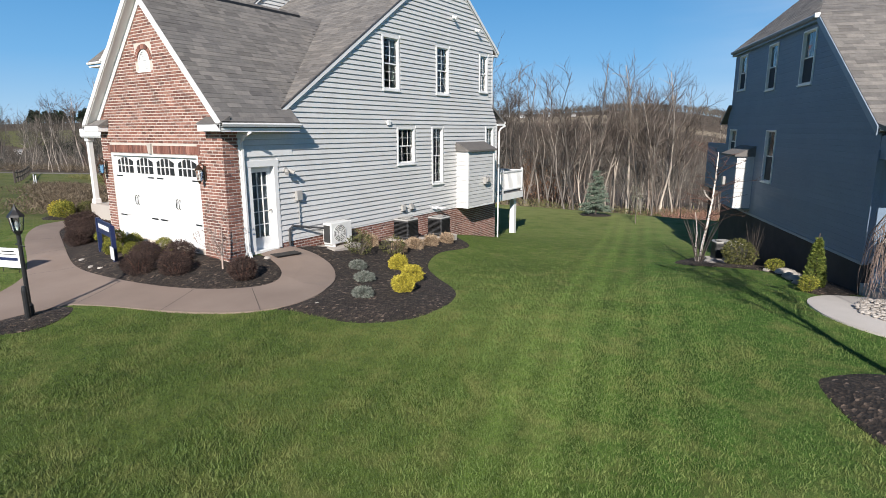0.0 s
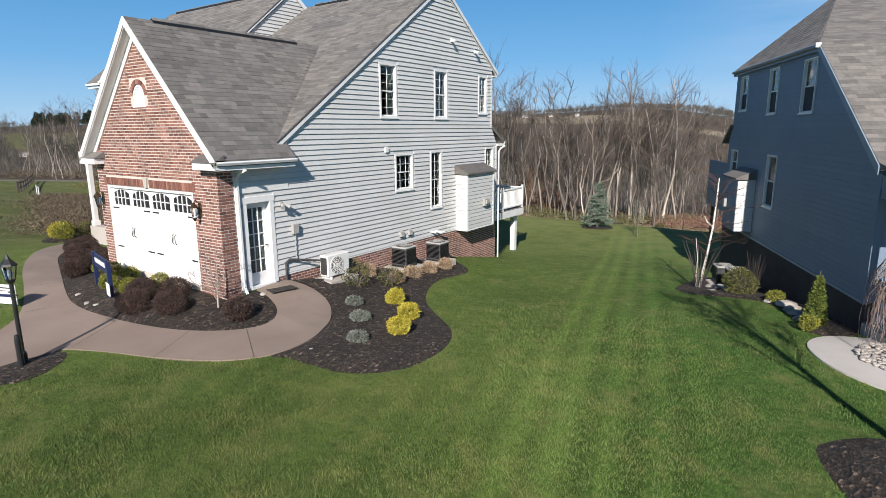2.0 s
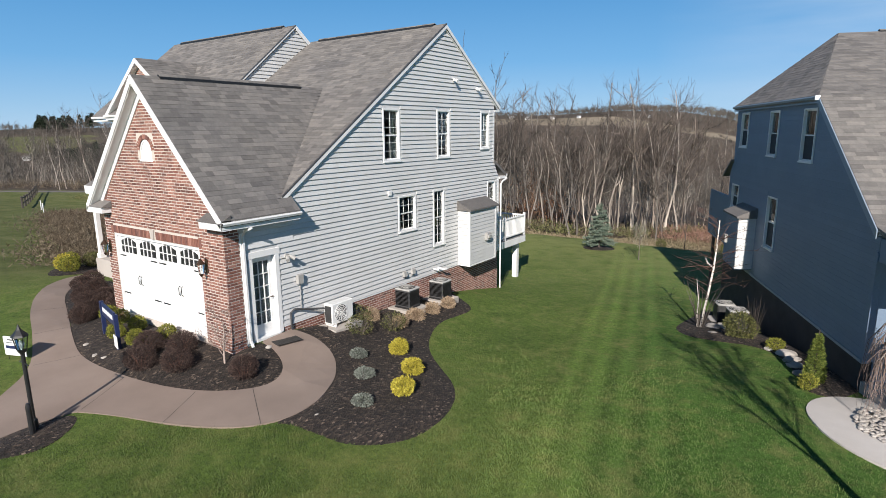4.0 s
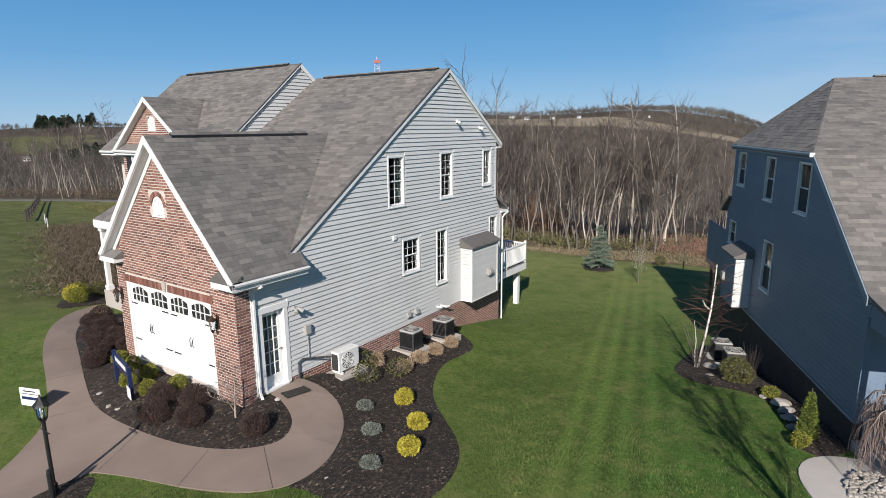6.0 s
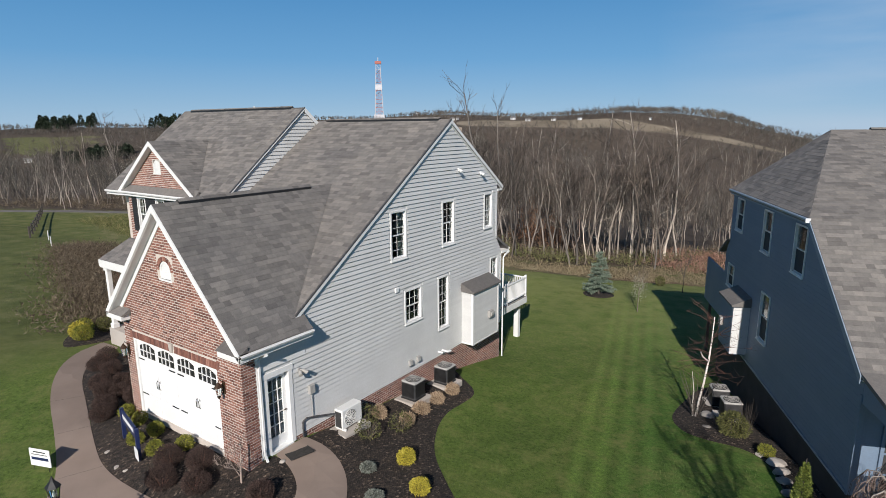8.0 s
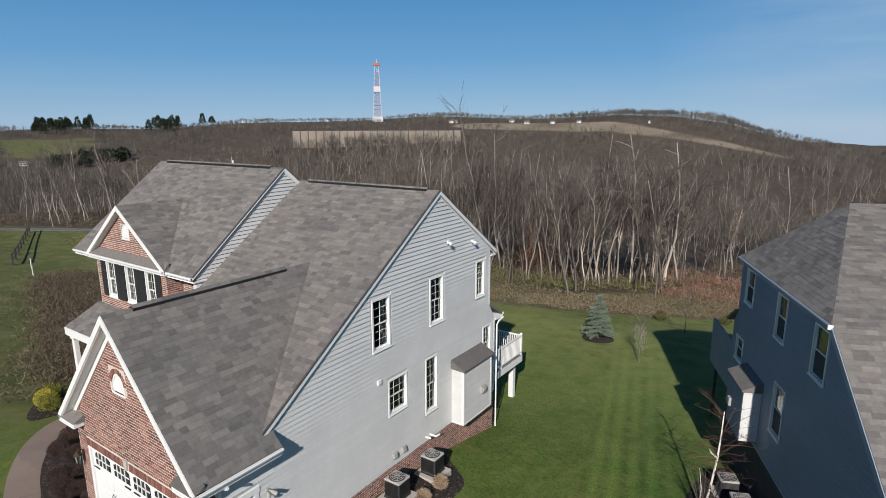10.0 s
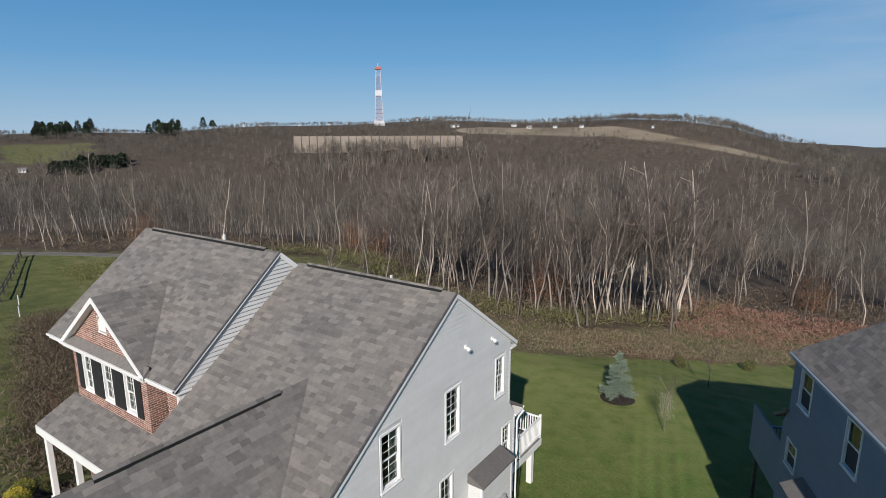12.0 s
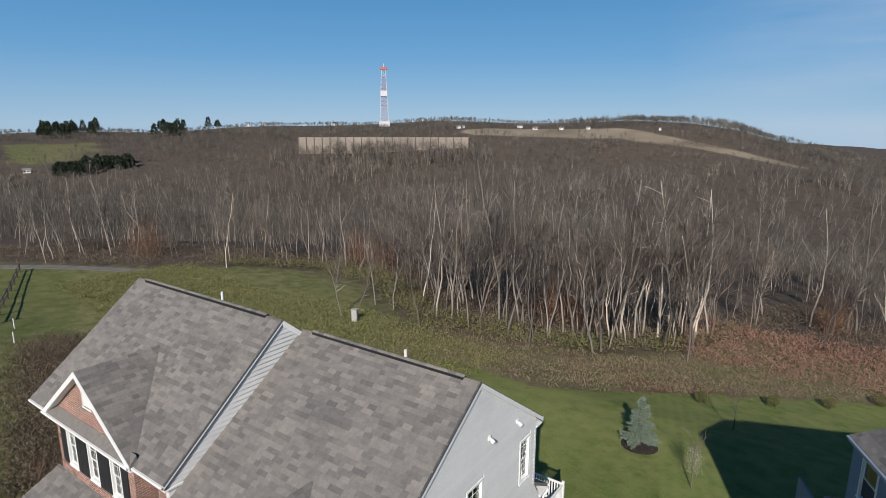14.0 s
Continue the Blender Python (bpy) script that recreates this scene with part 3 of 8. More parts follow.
def rounded(pts, times=2, closed=True):
    """An outline with its corners cut smooth; doubled points stay sharp."""
    for _ in range(times):
        out = []
        n = len(pts)
        for i in range(n):
            a, b = Vector(pts[i]), Vector(pts[(i + 1) % n])
            if (a - b).length < 1e-6:
                out.append(tuple(a))
                continue
            out += [tuple(a * 0.75 + b * 0.25), tuple(a * 0.25 + b * 0.75)]
        pts = out
    clean = []
    for p in pts:
        if not clean or (Vector(p) - Vector(clean[-1])).length > 0.02:
            clean.append(p)
    if (Vector(clean[0]) - Vector(clean[-1])).length < 0.02:
        clean.pop()
    return clean


def patch(outline, grid, height, skirt):
    """A sheet inside an outline that follows the land: height(x, y, inside distance) above it, with a skirt down at the rim."""
    from mathutils.geometry import delaunay_2d_cdt

    o = np.array(outline)
    rnd = random.Random(5)
    n = len(o)

    def inside(x, y):
        c, j = False, n - 1
        for i in range(n):
            if (o[i, 1] > y) != (o[j, 1] > y) and x < (o[j, 0] - o[i, 0]) * (y - o[i, 1]) / (o[j, 1] - o[i, 1]) + o[i, 0]:
                c = not c
            j = i
        return c

    a, b = o, np.roll(o, -1, 0)

    def rim(x, y):
        d = b - a
        t = np.clip(((x - a[:, 0]) * d[:, 0] + (y - a[:, 1]) * d[:, 1]) / np.maximum((d * d).sum(1), 1e-9), 0, 1)
        return float(np.min(np.hypot(a[:, 0] + t * d[:, 0] - x, a[:, 1] + t * d[:, 1] - y)))

    pts = [Vector((float(p[0]), float(p[1]))) for p in o]
    x = o[:, 0].min()
    while x < o[:, 0].max():
        y = o[:, 1].min()
        while y < o[:, 1].max():
            px, py = x + rnd.uniform(-0.3, 0.3) * grid, y + rnd.uniform(-0.3, 0.3) * grid
            if inside(px, py) and rim(px, py) > grid * 0.4:
                pts.append(Vector((px, py)))
            y += grid
        x += grid
    res = delaunay_2d_cdt(pts, [], [list(range(n))], 1, 1e-5)
    verts = []
    for p in res[0]:
        d = rim(p.x, p.y)
        verts.append((p.x, p.y, gz(p.x, p.y) + height(p.x, p.y, d)))
    geo = Geo()
    geo.add(verts, [tuple(f) for f in res[2]])
    k = len(geo.v)
    rimz = [(p[0], p[1], gz(*p) + height(p[0], p[1], 0.0)) for p in outline]
    geo.v += rimz + [(p[0], p[1], p[2] - skirt) for p in rimz]
    geo.f += [(k + i, k + (i + 1) % n, k + n + (i + 1) % n, k + n + i) for i in range(n)]
    return geo


WALK_OUT = [(0.42, 1.55), (1.2, 1.7), (2.1, 1.4), (2.95, 0.6), (3.5, -0.35), (3.6, -1.1), (3.45, -1.65), (2.9, -2.2), (1.8, -2.7), (0.5, -3.1), (-0.4, -3.45)]
WALK_IN = [(-11.75, 1.34), (-9.8, 0.1), (-7.6, -0.68), (-4.3, -1.9), (-3.0, -2.2), (-1.15, -2.15), (0.3, -1.93), (1.35, -1.5), (2.0, -0.85), (2.05, -0.3), (1.6, 0.22), (0.9, 0.5), (0.42, 0.5), (0.42, 0.5)]
WALK = [(0.42, 1.55)] + WALK_OUT + [(-0.55, -3.55), (-0.7, -4.5), (-0.5, -6), (-0.3, -9), (-0.3, -9), (-1.6, -9), (-1.6, -9), (-1.7, -6), (-2.07, -4.86), (-2.64, -4.13), (-3.8, -3.06), (-6.2, -2.16), (-8.63, -1.36), (-10.7, -0.44), (-12.6, 0.9), (-13.6, 2.6), (-13.6, 2.6), (-12.4, 2.7), (-12.4, 2.7)] + WALK_IN
BED_GARAGE = WALK_IN + [(0.3, -0.2), (0.3, -0.2), (-5.45, -0.2), (-5.45, -0.2), (-5.8, 1.2), (-8.5, 2.2), (-12.2, 2.6)]
BED_SIDE = [(0.42, 1.55)] + WALK_OUT[:7] + [(3.75, -1.45), (4.5, -1.42), (5.3, -1.42), (6.0, -0.85), (6.2, 0.0), (5.85, 1.2), (5.2, 2.1), (4.2, 2.9), (3.2, 3.8), (2.5, 4.9), (2.1, 6.0), (2.1, 7.1), (2.0, 8.2), (1.0, 8.7), (0.42, 9.1), (0.42, 9.1)]
BED_LAMP = [(0.22, -4.95), (0.47, -4.45), (0.21, -3.88), (-0.29, -3.5), (-0.62, -3.8), (-0.72, -4.5), (-0.6, -5.4), (-0.3, -5.6)]


def mulch_material():
    m, nt, s = nodes_of("dark_mulch")
    p = place(nt)
    chip = add_node(nt, "ShaderNodeTexVoronoi", Scale=26.0)
    nt.links.new(place(nt, (1, 0.6, 1), (0, 0, 0.7)), chip.inputs["Vector"])
    col = ramp(nt, chip.outputs["Color"], [(0.05, (0.007, 0.005, 0.004)), (0.45, (0.02, 0.0145, 0.011)), (0.8, (0.06, 0.043, 0.032)), (0.95, (0.21, 0.16, 0.125))])
    col = mix(nt, 0.7, col, ramp(nt, noise_of(nt, p, 1.2, 5), [(0.3, (0.6, 0.6, 0.6)), (0.7, (1.3, 1.25, 1.2))]), "MULTIPLY")
    nt.links.new(col, s.inputs["Base Color"])
    s.inputs["Roughness"].default_value = 0.95
    h = calc(nt, "ADD", chip.outputs["Distance"], noise_of(nt, p, 40, 4))
    bump(nt, s, h, 1.0, 0.03)
    return m


M["mulch"] = mulch_material()


def mulch_height(x, y, d):
    return 0.012 + min(d, 0.35) * 0.16 + (0.02 * noise.noise(Vector((x * 5, y * 5, 0))) if d > 0.05 else 0)


def walk_height(x, y, d):
    return 0.035 if d > 0.01 else 0.028


tagged(new("pavement", patch(rounded(WALK), 0.45, walk_height, 0.12).mesh("pavement", M["walk"])), "curved tan concrete walkway between lawn and mulch beds", "path", kind="structure")
# control joints across the walk
walkway = bpy.data.objects["pavement"]
for p, q in (((-0.45, -3.4), (-1.1, -2.2)), ((1.55, -2.78), (1.0, -1.72)), ((3.3, -1.8), (1.95, -0.95)), ((-3.9, -3.0), (-3.4, -2.15)), ((-6.3, -2.1), (-5.8, -1.35)), ((-8.7, -1.3), (-8.2, -0.5))):
    p, q = Vector((*p, 0)), Vector((*q, 0))
    o = (q - p).cross(Vector((0, 0, 1))).normalized() * 0.006
    row = [p.lerp(q, k / 6) for k in range(7)]
    lift = [Vector((0, 0, gz(v.x, v.y) + 0.0385)) for v in row]
    part("joint", Geo().add([v - o + z for v, z in zip(row, lift)] + [v + o + z for v, z in zip(row, lift)], [(k, k + 1, k + 8, k + 7) for k in range(6)]), M["joint"], walkway, "dark joint in the concrete")
for name, outline, label in (("mulch_bed", BED_GARAGE, "dark brown mulch bed before the garage door"), ("mulch_bed", BED_SIDE, "dark brown mulch bed along the siding wall"), ("mulch_bed", BED_LAMP, "small dark mulch bed round the lamp post")):
    tagged(new(name, patch(rounded(outline), 0.16, mulch_height, 0.08).mesh(name, M["mulch"])), label, "garden bed", kind="structure")


# ---- the near house ----
WX = 0.36  # plane of the siding wall
FY = -0.3  # plane of the garage front
house = thing("house", (0, 0, 0), label="two-storey house with pale grey siding and a red brick garage front", category="house")


def P_side(a, z, d):
    return (WX + d, a, z)


def P_front(a, z, d):
    return (a, FY - d, z)


RIDGE_Y, RIDGE_Z, PITCH = 8.9, 8.75, 0.692


def side_lim(z):
    """Front and rear end of the side wall at a height."""
    lo = 0.12
    if z > 3.05:
        lo = max(lo, RIDGE_Y - (RIDGE_Z - 0.12 - z) / PITCH)
    hi = 12.72
    if z > 3.3:
        hi = 12.72 - (z - 3.3) / 0.65 * 0.42 if z < 3.95 else 12.3
    if z > 6.05:
        hi = min(hi, RIDGE_Y + (RIDGE_Z - 0.12 - z) / PITCH)
    return lo, max(hi, lo)


# openings: along, up
WIN = dict(a=(5.52, 6.27, 4.30, 5.84), b=(8.38, 9.1, 4.30, 5.86), c=(11.3, 11.86, 4.52, 5.86), d=(6.17, 7.04, 1.98, 3.1), e=(8.1, 8.72, 1.2, 3.13), f=(11.84, 12.4, 1.75, 3.15))
DOOR = (0.42, 1.14, 0.06, 2.18)
SB = 0.2  # lower edge of the siding
holes = list(WIN.values()) + [DOOR]
g = Geo()
backing(g, P_side, side_lim, [DOOR], [-1.6, 0.06, SB], -0.2, -0.02)
backing(g, P_side, side_lim, holes, [SB, 3.05, 3.3, 3.95, 6.05, RIDGE_Z - 0.13], -0.2, 0.0)
wall = part("wall", g, M["siding"], house, "pale grey lap siding")
COURSE = 0.138
for b in boards(P_side, side_lim, [(h[0] - 0.09, h[1] + 0.09, h[2] - 0.09, h[3] + 0.09) for h in WIN.values()] + [(DOOR[0] - 0.12, DOOR[1] + 0.12, DOOR[2], DOOR[3] + 0.18), (-1, 0.26, 0, 2.8)], SB, RIDGE_Z - 0.13, COURSE):
    part("siding_board", b, M["siding"], wall)


# ---- windows ----
# near-black for sheets that stand in for unlit rooms behind the panes
M["darker_backing"] = surface("darker_room_backing", (0.012, 0.015, 0.022), (0.02, 0.025, 0.034), 0.6, 3, 60, 0.2, 0.002)
M["screen"] = surface("insect_screen", (0.02, 0.025, 0.034), (0.03, 0.036, 0.048), 0.8, 3, 200, 0.2, 0.001)
M["door_blind"] = surface("grey_door_blind", (0.13, 0.15, 0.18), (0.18, 0.20, 0.235), 0.7, 3, 60, 0.2, 0.002)


def sash_window(parent, P, box, cols=2, rows=3, trim=None, drape=0, deep=0.0, casing=0.036, glass=None, back=None):
    """A double-hung window: casing, two sashes with bars, panes and, at times, a curtain."""
    a0, a1, z0, z1 = box
    trim = trim or M["trim"]

    def slab(geo, aa, ab, za, zb, d0, d1):
        vs = [P(a, z, d) for d in (d0, d1) for z in (za, zb) for a in (aa, ab)]
        geo.add(vs, [(0, 2, 3, 1), (4, 5, 7, 6), (0, 1, 5, 4), (2, 6, 7, 3), (0, 4, 6, 2), (1, 3, 7, 5)])

    w = Geo()
    c = casing
    for s in ((a0 - c, a0 + 0.02, z0 - c, z1 + c), (a1 - 0.02, a1 + c, z0 - c, z1 + c), (a0 + 0.02, a1 - 0.02, z1 - 0.02, z1 + c), (a0 + 0.02, a1 - 0.02, z0 - c, z0 + 0.02)):
        slab(w, *s, -0.08, 0.034)
    slab(w, a0 - c - 0.015, a1 + c + 0.015, z0 - c - 0.03, z0 - c + 0.005, -0.02, 0.06)
    win = part("window", w, trim, parent)
    zm = (z0 + z1) / 2
    for lo, hi, dd in ((zm - 0.02, z1 - 0.02, -0.03), (z0 + 0.02, zm + 0.02, -0.05)):
        f = Geo()
        aa, ab = a0 + 0.02, a1 - 0.02
        for s in ((aa, aa + 0.028, lo, hi), (ab - 0.028, ab, lo, hi), (aa + 0.028, ab - 0.028, hi - 0.03, hi), (aa + 0.028, ab - 0.028, lo, lo + 0.034)):
            slab(f, *s, dd - 0.03, dd)
        for k in range(1, cols):
            x = aa + (ab - aa) * k / cols
            slab(f, x - 0.006, x + 0.006, lo + 0.03, hi - 0.03, dd - 0.022, dd - 0.004)
        for k in range(1, rows):
            z = lo + (hi - lo) * k / rows
            slab(f, aa + 0.028, ab - 0.028, z - 0.006, z + 0.006, dd - 0.021, dd - 0.005)
        part("sash", f, trim, win)
        p = Geo()
        slab(p, aa + 0.02, ab - 0.02, lo + 0.025, hi - 0.02, dd - 0.018, dd - 0.013)
        part("pane", p, glass or M["glass"], win)
        if back and lo < zm - 0.1:
            sc = Geo()
            slab(sc, aa + 0.02, ab - 0.02, lo + 0.03, hi - 0.03, dd + 0.006, dd + 0.009)
            part("insect_screen", sc, M["screen"], win, "dark insect screen")
    if not drape:
        # added dark sheet close behind the panes, in place of the dim room
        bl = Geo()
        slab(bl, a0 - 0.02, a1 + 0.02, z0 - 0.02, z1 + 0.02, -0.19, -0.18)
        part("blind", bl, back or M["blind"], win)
    if drape:
        cg = Geo()
        n = 14
        spans = ((a0, a0 + (a1 - a0) * 0.3), (a1 - (a1 - a0) * 0.3, a1)) if drape == 1 else ((a0, a1),)
        for s0, s1 in spans:
            prof = [(s0 + (s1 - s0) * i / n, -0.16 + 0.018 * math.sin(i * 1.9)) for i in range(n + 1)]
            k = len(cg.v)
            cg.v += [P(a, z1 + 0.02, d) for a, d in prof] + [P(a, z0 - 0.02, d) for a, d in prof]
            cg.f += [(k + i, k + i + 1, k + n + 2 + i, k + n + 1 + i) for i in range(n)]
        part("curtain", cg, M["curtain"], win)
    return win


for key, drape in (("a", 1), ("b", 0), ("c", 0), ("d", 0), ("e", 0), ("f", 0)):
    sash_window(house, P_side, WIN[key], 3 if key == "d" else 2, 2 if key == "d" else 3, drape=drape)

# ---- brick base under the siding, stepping out of the falling ground ----
g = Geo()
backing(g, P_side, lambda z: (1.3, 12.7), [], [-2.4, SB], -0.1, 0.0)
base = part("brick_base", g, M["mortar"], house, "red brick foundation")

# ---- garage front with its gable ----
GXL, GXR, GRX, GRZ, GP = -5.2, WX, -2.42, 6.6, 1.063


def front_lim(z):
    lo, hi = GXL, GXR + 0.01
    if z > 2.95:
        lo, hi = max(lo, GRX - (GRZ - 0.12 - z) / GP), min(hi, GRX + (GRZ - 0.12 - z) / GP)
    return lo, max(hi, lo)


GD = (-4.75, -0.62, 0.12, 2.45)
ARCH = (-2.84, -2.3, 4.54, 5.04)
g = Geo()
backing(g, P_front, front_lim, [GD, ARCH], [-0.9, 2.95, GRZ - 0.13], -0.2, 0.0)
front = part("garage_front", g, M["mortar"], house, "red brick gable front")
g = Geo()
backing(g, lambda a, z, d: (WX + d, a, z), lambda z: (FY + 0.005, 0.12), [], [-0.9, 3.05], -0.2, 0.014)
pier = part("brick_return", g, M["mortar"], house)
# left side wall of the garage
g = Geo()
g.box(GXL, GXL + 0.2, FY + 0.2, 5.0, -0.9, 3.05)
part("garage_side_wall", g, M["mortar"], house)
# soldier course, keystone, arched louvre
g = Geo()
x = GD[0] - 0.1
while x < GD[1] + 0.1:
    if abs(x + 0.03 - (GD[0] + GD[1]) / 2) > 0.12:
        g.box(x, x + 0.058, FY - 0.018, FY - 0.001, GD[3] + 0.02, GD[3] + 0.22)
    x += 0.068
part("soldier_course", g, M["brick"], house, kind="stuff")
gx = (GD[0] + GD[1]) / 2
g = Geo().prism([(gx - 0.06, FY - 0.001, GD[3] + 0.01), (gx + 0.06, FY - 0.001, GD[3] + 0.01), (gx + 0.095, FY - 0.001, GD[3] + 0.27), (gx - 0.095, FY - 0.001, GD[3] + 0.27)], (0, -0.04, 0))
part("keystone", g, M["concrete"], house)


def arch_louvre(cx, y, z0, w, h, parent, name="gable_vent"):
    """A round-topped white louvre with a brick arch round it."""
    r = w / 2
    pts = [(cx - r, y, z0), (cx + r, y, z0)] + [(cx + r * math.cos(a), y, z0 + h - r + r * math.sin(a)) for a in np.linspace(0, math.pi, 13)]
    v = part(name, Geo().prism(pts, (0, 0.06, 0)), M["trim"], parent, "white arched gable vent")
    f = Geo()
    ring = [(cx + q * math.cos(a), y - 0.02, z0 + h - r + q * math.sin(a)) for q in (r, r - 0.05) for a in np.linspace(0, math.pi, 13)]
    f.add(ring + [(p[0], p[1] + 0.03, p[2]) for p in ring], [(i, i + 1, 14 + i, 13 + i) for i in range(12)] + [(26 + i, 27 + i, i + 1, i) for i in range(12)])
    for s in (-1, 1):
        f.box(cx + s * (r - 0.025) - 0.025, cx + s * (r - 0.025) + 0.025, y - 0.02, y + 0.01, z0, z0 + h - r)
    f.box(cx - r - 0.04, cx + r + 0.04, y - 0.045, y + 0.01, z0 - 0.05, z0)
    part("vent_frame", f, M["trim"], v)
    z = z0 + 0.04
    while z < z0 + h - 0.06:
        q = r - 0.05 if z < z0 + h - r else math.sqrt(max(r * r - (z - z0 - h + r) ** 2, 0)) - 0.05
        if q > 0.03:
            part("louvre", Geo().box(cx - q, cx + q, y - 0.012, y - 0.001, z, z + 0.03), M["trim"], v)
        z += 0.05
    return v


arch_louvre((ARCH[0] + ARCH[1]) / 2, FY + 0.03, ARCH[2], ARCH[1] - ARCH[0], ARCH[3] - ARCH[2], house)
cx, r = (ARCH[0] + ARCH[1]) / 2, (ARCH[1] - ARCH[0]) / 2
for k in range(14):
    a = math.pi * (k + 0.5) / 14
    m = Matrix.Translation((cx, FY, ARCH[3] - r)) @ Matrix.Rotation(a - math.pi / 2, 4, "Y").inverted()
    part("brick", Geo().box(-0.03, 0.03, -0.014, 0.001, r + 0.01, r + 0.13, m=m), M["brick"], house)

# ---- garage door ----
gd = part("garage_door", Geo().box(GD[0], GD[1], FY + 0.08, FY + 0.13, GD[2], GD[3]), M["garage_white"], house, "white carriage-style garage door")
g = Geo()
for x0, x1, z0, z1 in ((GD[0] - 0.0, GD[0] + 0.08, GD[2], GD[3]), (GD[1] - 0.08, GD[1], GD[2], GD[3]), (GD[0] + 0.08, GD[1] - 0.08, GD[3] - 0.07, GD[3])):
    g.box(x0, x1, FY + 0.01, FY + 0.09, z0, z1, 0.006)
part("door_frame", g, M["trim"], gd)
nP, nR = 4, 4
pw, ph = (GD[1] - GD[0] - 0.2) / nP, (GD[3] - GD[2] - 0.08) / nR
for i in range(nP):
    for k in range(nR):
        xa, za = GD[0] + 0.1 + i * pw, GD[2] + 0.01 + k * ph
        if k == nR - 1:
            # arched light with bars
            xa2, xb2, zb = xa + 0.1, xa + pw - 0.1, za + ph - 0.04
            n = 10
            top = [(xa2 + (xb2 - xa2) * t, zb - 0.1 + 0.1 * math.sin(math.pi * t)) for t in np.linspace(0, 1, n)]
            zlo = za + 0.1
            part("door_pane", Geo().prism([(xa2, FY + 0.078, zlo), (xb2, FY + 0.078, zlo)] + [(x, FY + 0.078, z) for x, z in top[::-1]], (0, -0.006, 0)), M["black"], gd)
            for q in (1, 2, 3):
                x = xa2 + (xb2 - xa2) * q / 4
                part("glazing_bar", Geo().box(x - 0.012, x + 0.012, FY + 0.05, FY + 0.07, zlo, zb - 0.1 + 0.1 * math.sin(math.pi * q / 4)), M["garage_white"], gd)
            part("glazing_bar", Geo().box(xa2, xb2, FY + 0.05, FY + 0.069, (zlo + zb) / 2 - 0.025, (zlo + zb) / 2 - 0.002), M["garage_white"], gd)
        else:
            p = Geo()
            m2 = 0.05
            p.box(xa + m2, xa + pw - m2, FY + 0.062, FY + 0.082, za + 0.035, za + ph - 0.012, 0.008)
            part("door_panel", p, M["garage_white"], gd)
for x in (GD[0] + 0.1 + pw, GD[0] + 0.1 + 3 * pw):
    for s in (-0.06, 0.06):
        part("handle", Geo().tube([(x + s, FY + 0.06, 1.05), (x + s, FY + 0.02, 1.1), (x + s, FY + 0.02, 1.27), (x + s, FY + 0.06, 1.32)], 0.011, 6), M["black"], gd)
for x in (GD[0] + 0.25, GD[0] + 0.1 + 2 * pw - 0.22, GD[0] + 0.1 + 2 * pw + 0.22, GD[1] - 0.25):
    for z in (0.72, 1.82):
        part("strap_hinge", Geo().box(x - 0.15, x + 0.15, FY + 0.048, FY + 0.061, z - 0.018, z + 0.018, 0.004), M["black"], gd)

# ---- side door with fifteen lights ----
d = DOOR
sd = part("side_door", Geo(), M["trim"], house, "white door with fifteen glass lights")
g = Geo()
g.box(WX - 0.16, WX - 0.12, d[0] + 0.02, d[1] - 0.02, d[2], d[2] + 0.32, 0.004)
g.box(WX - 0.16, WX - 0.12, d[0] + 0.02, d[1] - 0.02, d[3] - 0.16, d[3] - 0.02, 0.004)
g.box(WX - 0.16, WX - 0.12, d[0] + 0.02, d[0] + 0.13, d[2] + 0.32, d[3] - 0.16, 0.004)
g.box(WX - 0.16, WX - 0.12, d[1] - 0.13, d[1] - 0.02, d[2] + 0.32, d[3] - 0.16, 0.004)
ya, yb, za, zb = d[0] + 0.13, d[1] - 0.13, d[2] + 0.32, d[3] - 0.16
for k in (1, 2):
    y = ya + (yb - ya) * k / 3
    g.box(WX - 0.15, WX - 0.122, y - 0.012, y + 0.012, za, zb)
for k in (1, 2, 3, 4):
    z = za + (zb - za) * k / 5
    g.box(WX - 0.149, WX - 0.123, ya, yb, z - 0.012, z + 0.012)
sd.data = g.mesh("side_door", M["trim"])
pane = part("pane", Geo().box(WX - 0.14, WX - 0.135, ya, yb, za, zb), M["glass"], sd)
pane.visible_shadow = False
part("door_blind", Geo().box(WX - 0.185, WX - 0.18, ya - 0.03, yb + 0.03, za - 0.03, zb + 0.03), M["door_blind"], sd)
g = Geo()
g.box(WX - 0.2, WX + 0.035, d[0] - 0.11, d[0] + 0.02, d[2], d[3] + 0.13, 0.005)
g.box(WX - 0.2, WX + 0.035, d[1] - 0.02, d[1] + 0.11, d[2], d[3] + 0.13, 0.005)
g.box(WX - 0.2, WX + 0.04, d[0] - 0.14, d[1] + 0.14, d[3] - 0.02, d[3] + 0.14, 0.005)
g.box(WX - 0.2, WX + 0.05, d[0] - 0.02, d[1] + 0.02, d[2] - 0.05, d[2] + 0.02, 0.005)
part("door_casing", g, M["trim"], sd)
part("door_handle", Geo().tube([(WX - 0.12, d[1] - 0.07, 1.05), (WX - 0.07, d[1] - 0.07, 1.05), (WX - 0.07, d[1] - 0.17, 1.05)], 0.012, 6), M["iron"], sd, "dark lever handle")

# ---- roofs ----
EY, EZ = 1.45, RIDGE_Z - (RIDGE_Y - 1.45) * PITCH  # front eave of the main roof
RX0, RX1 = -6.2, WX + 0.06
RT = 0.14


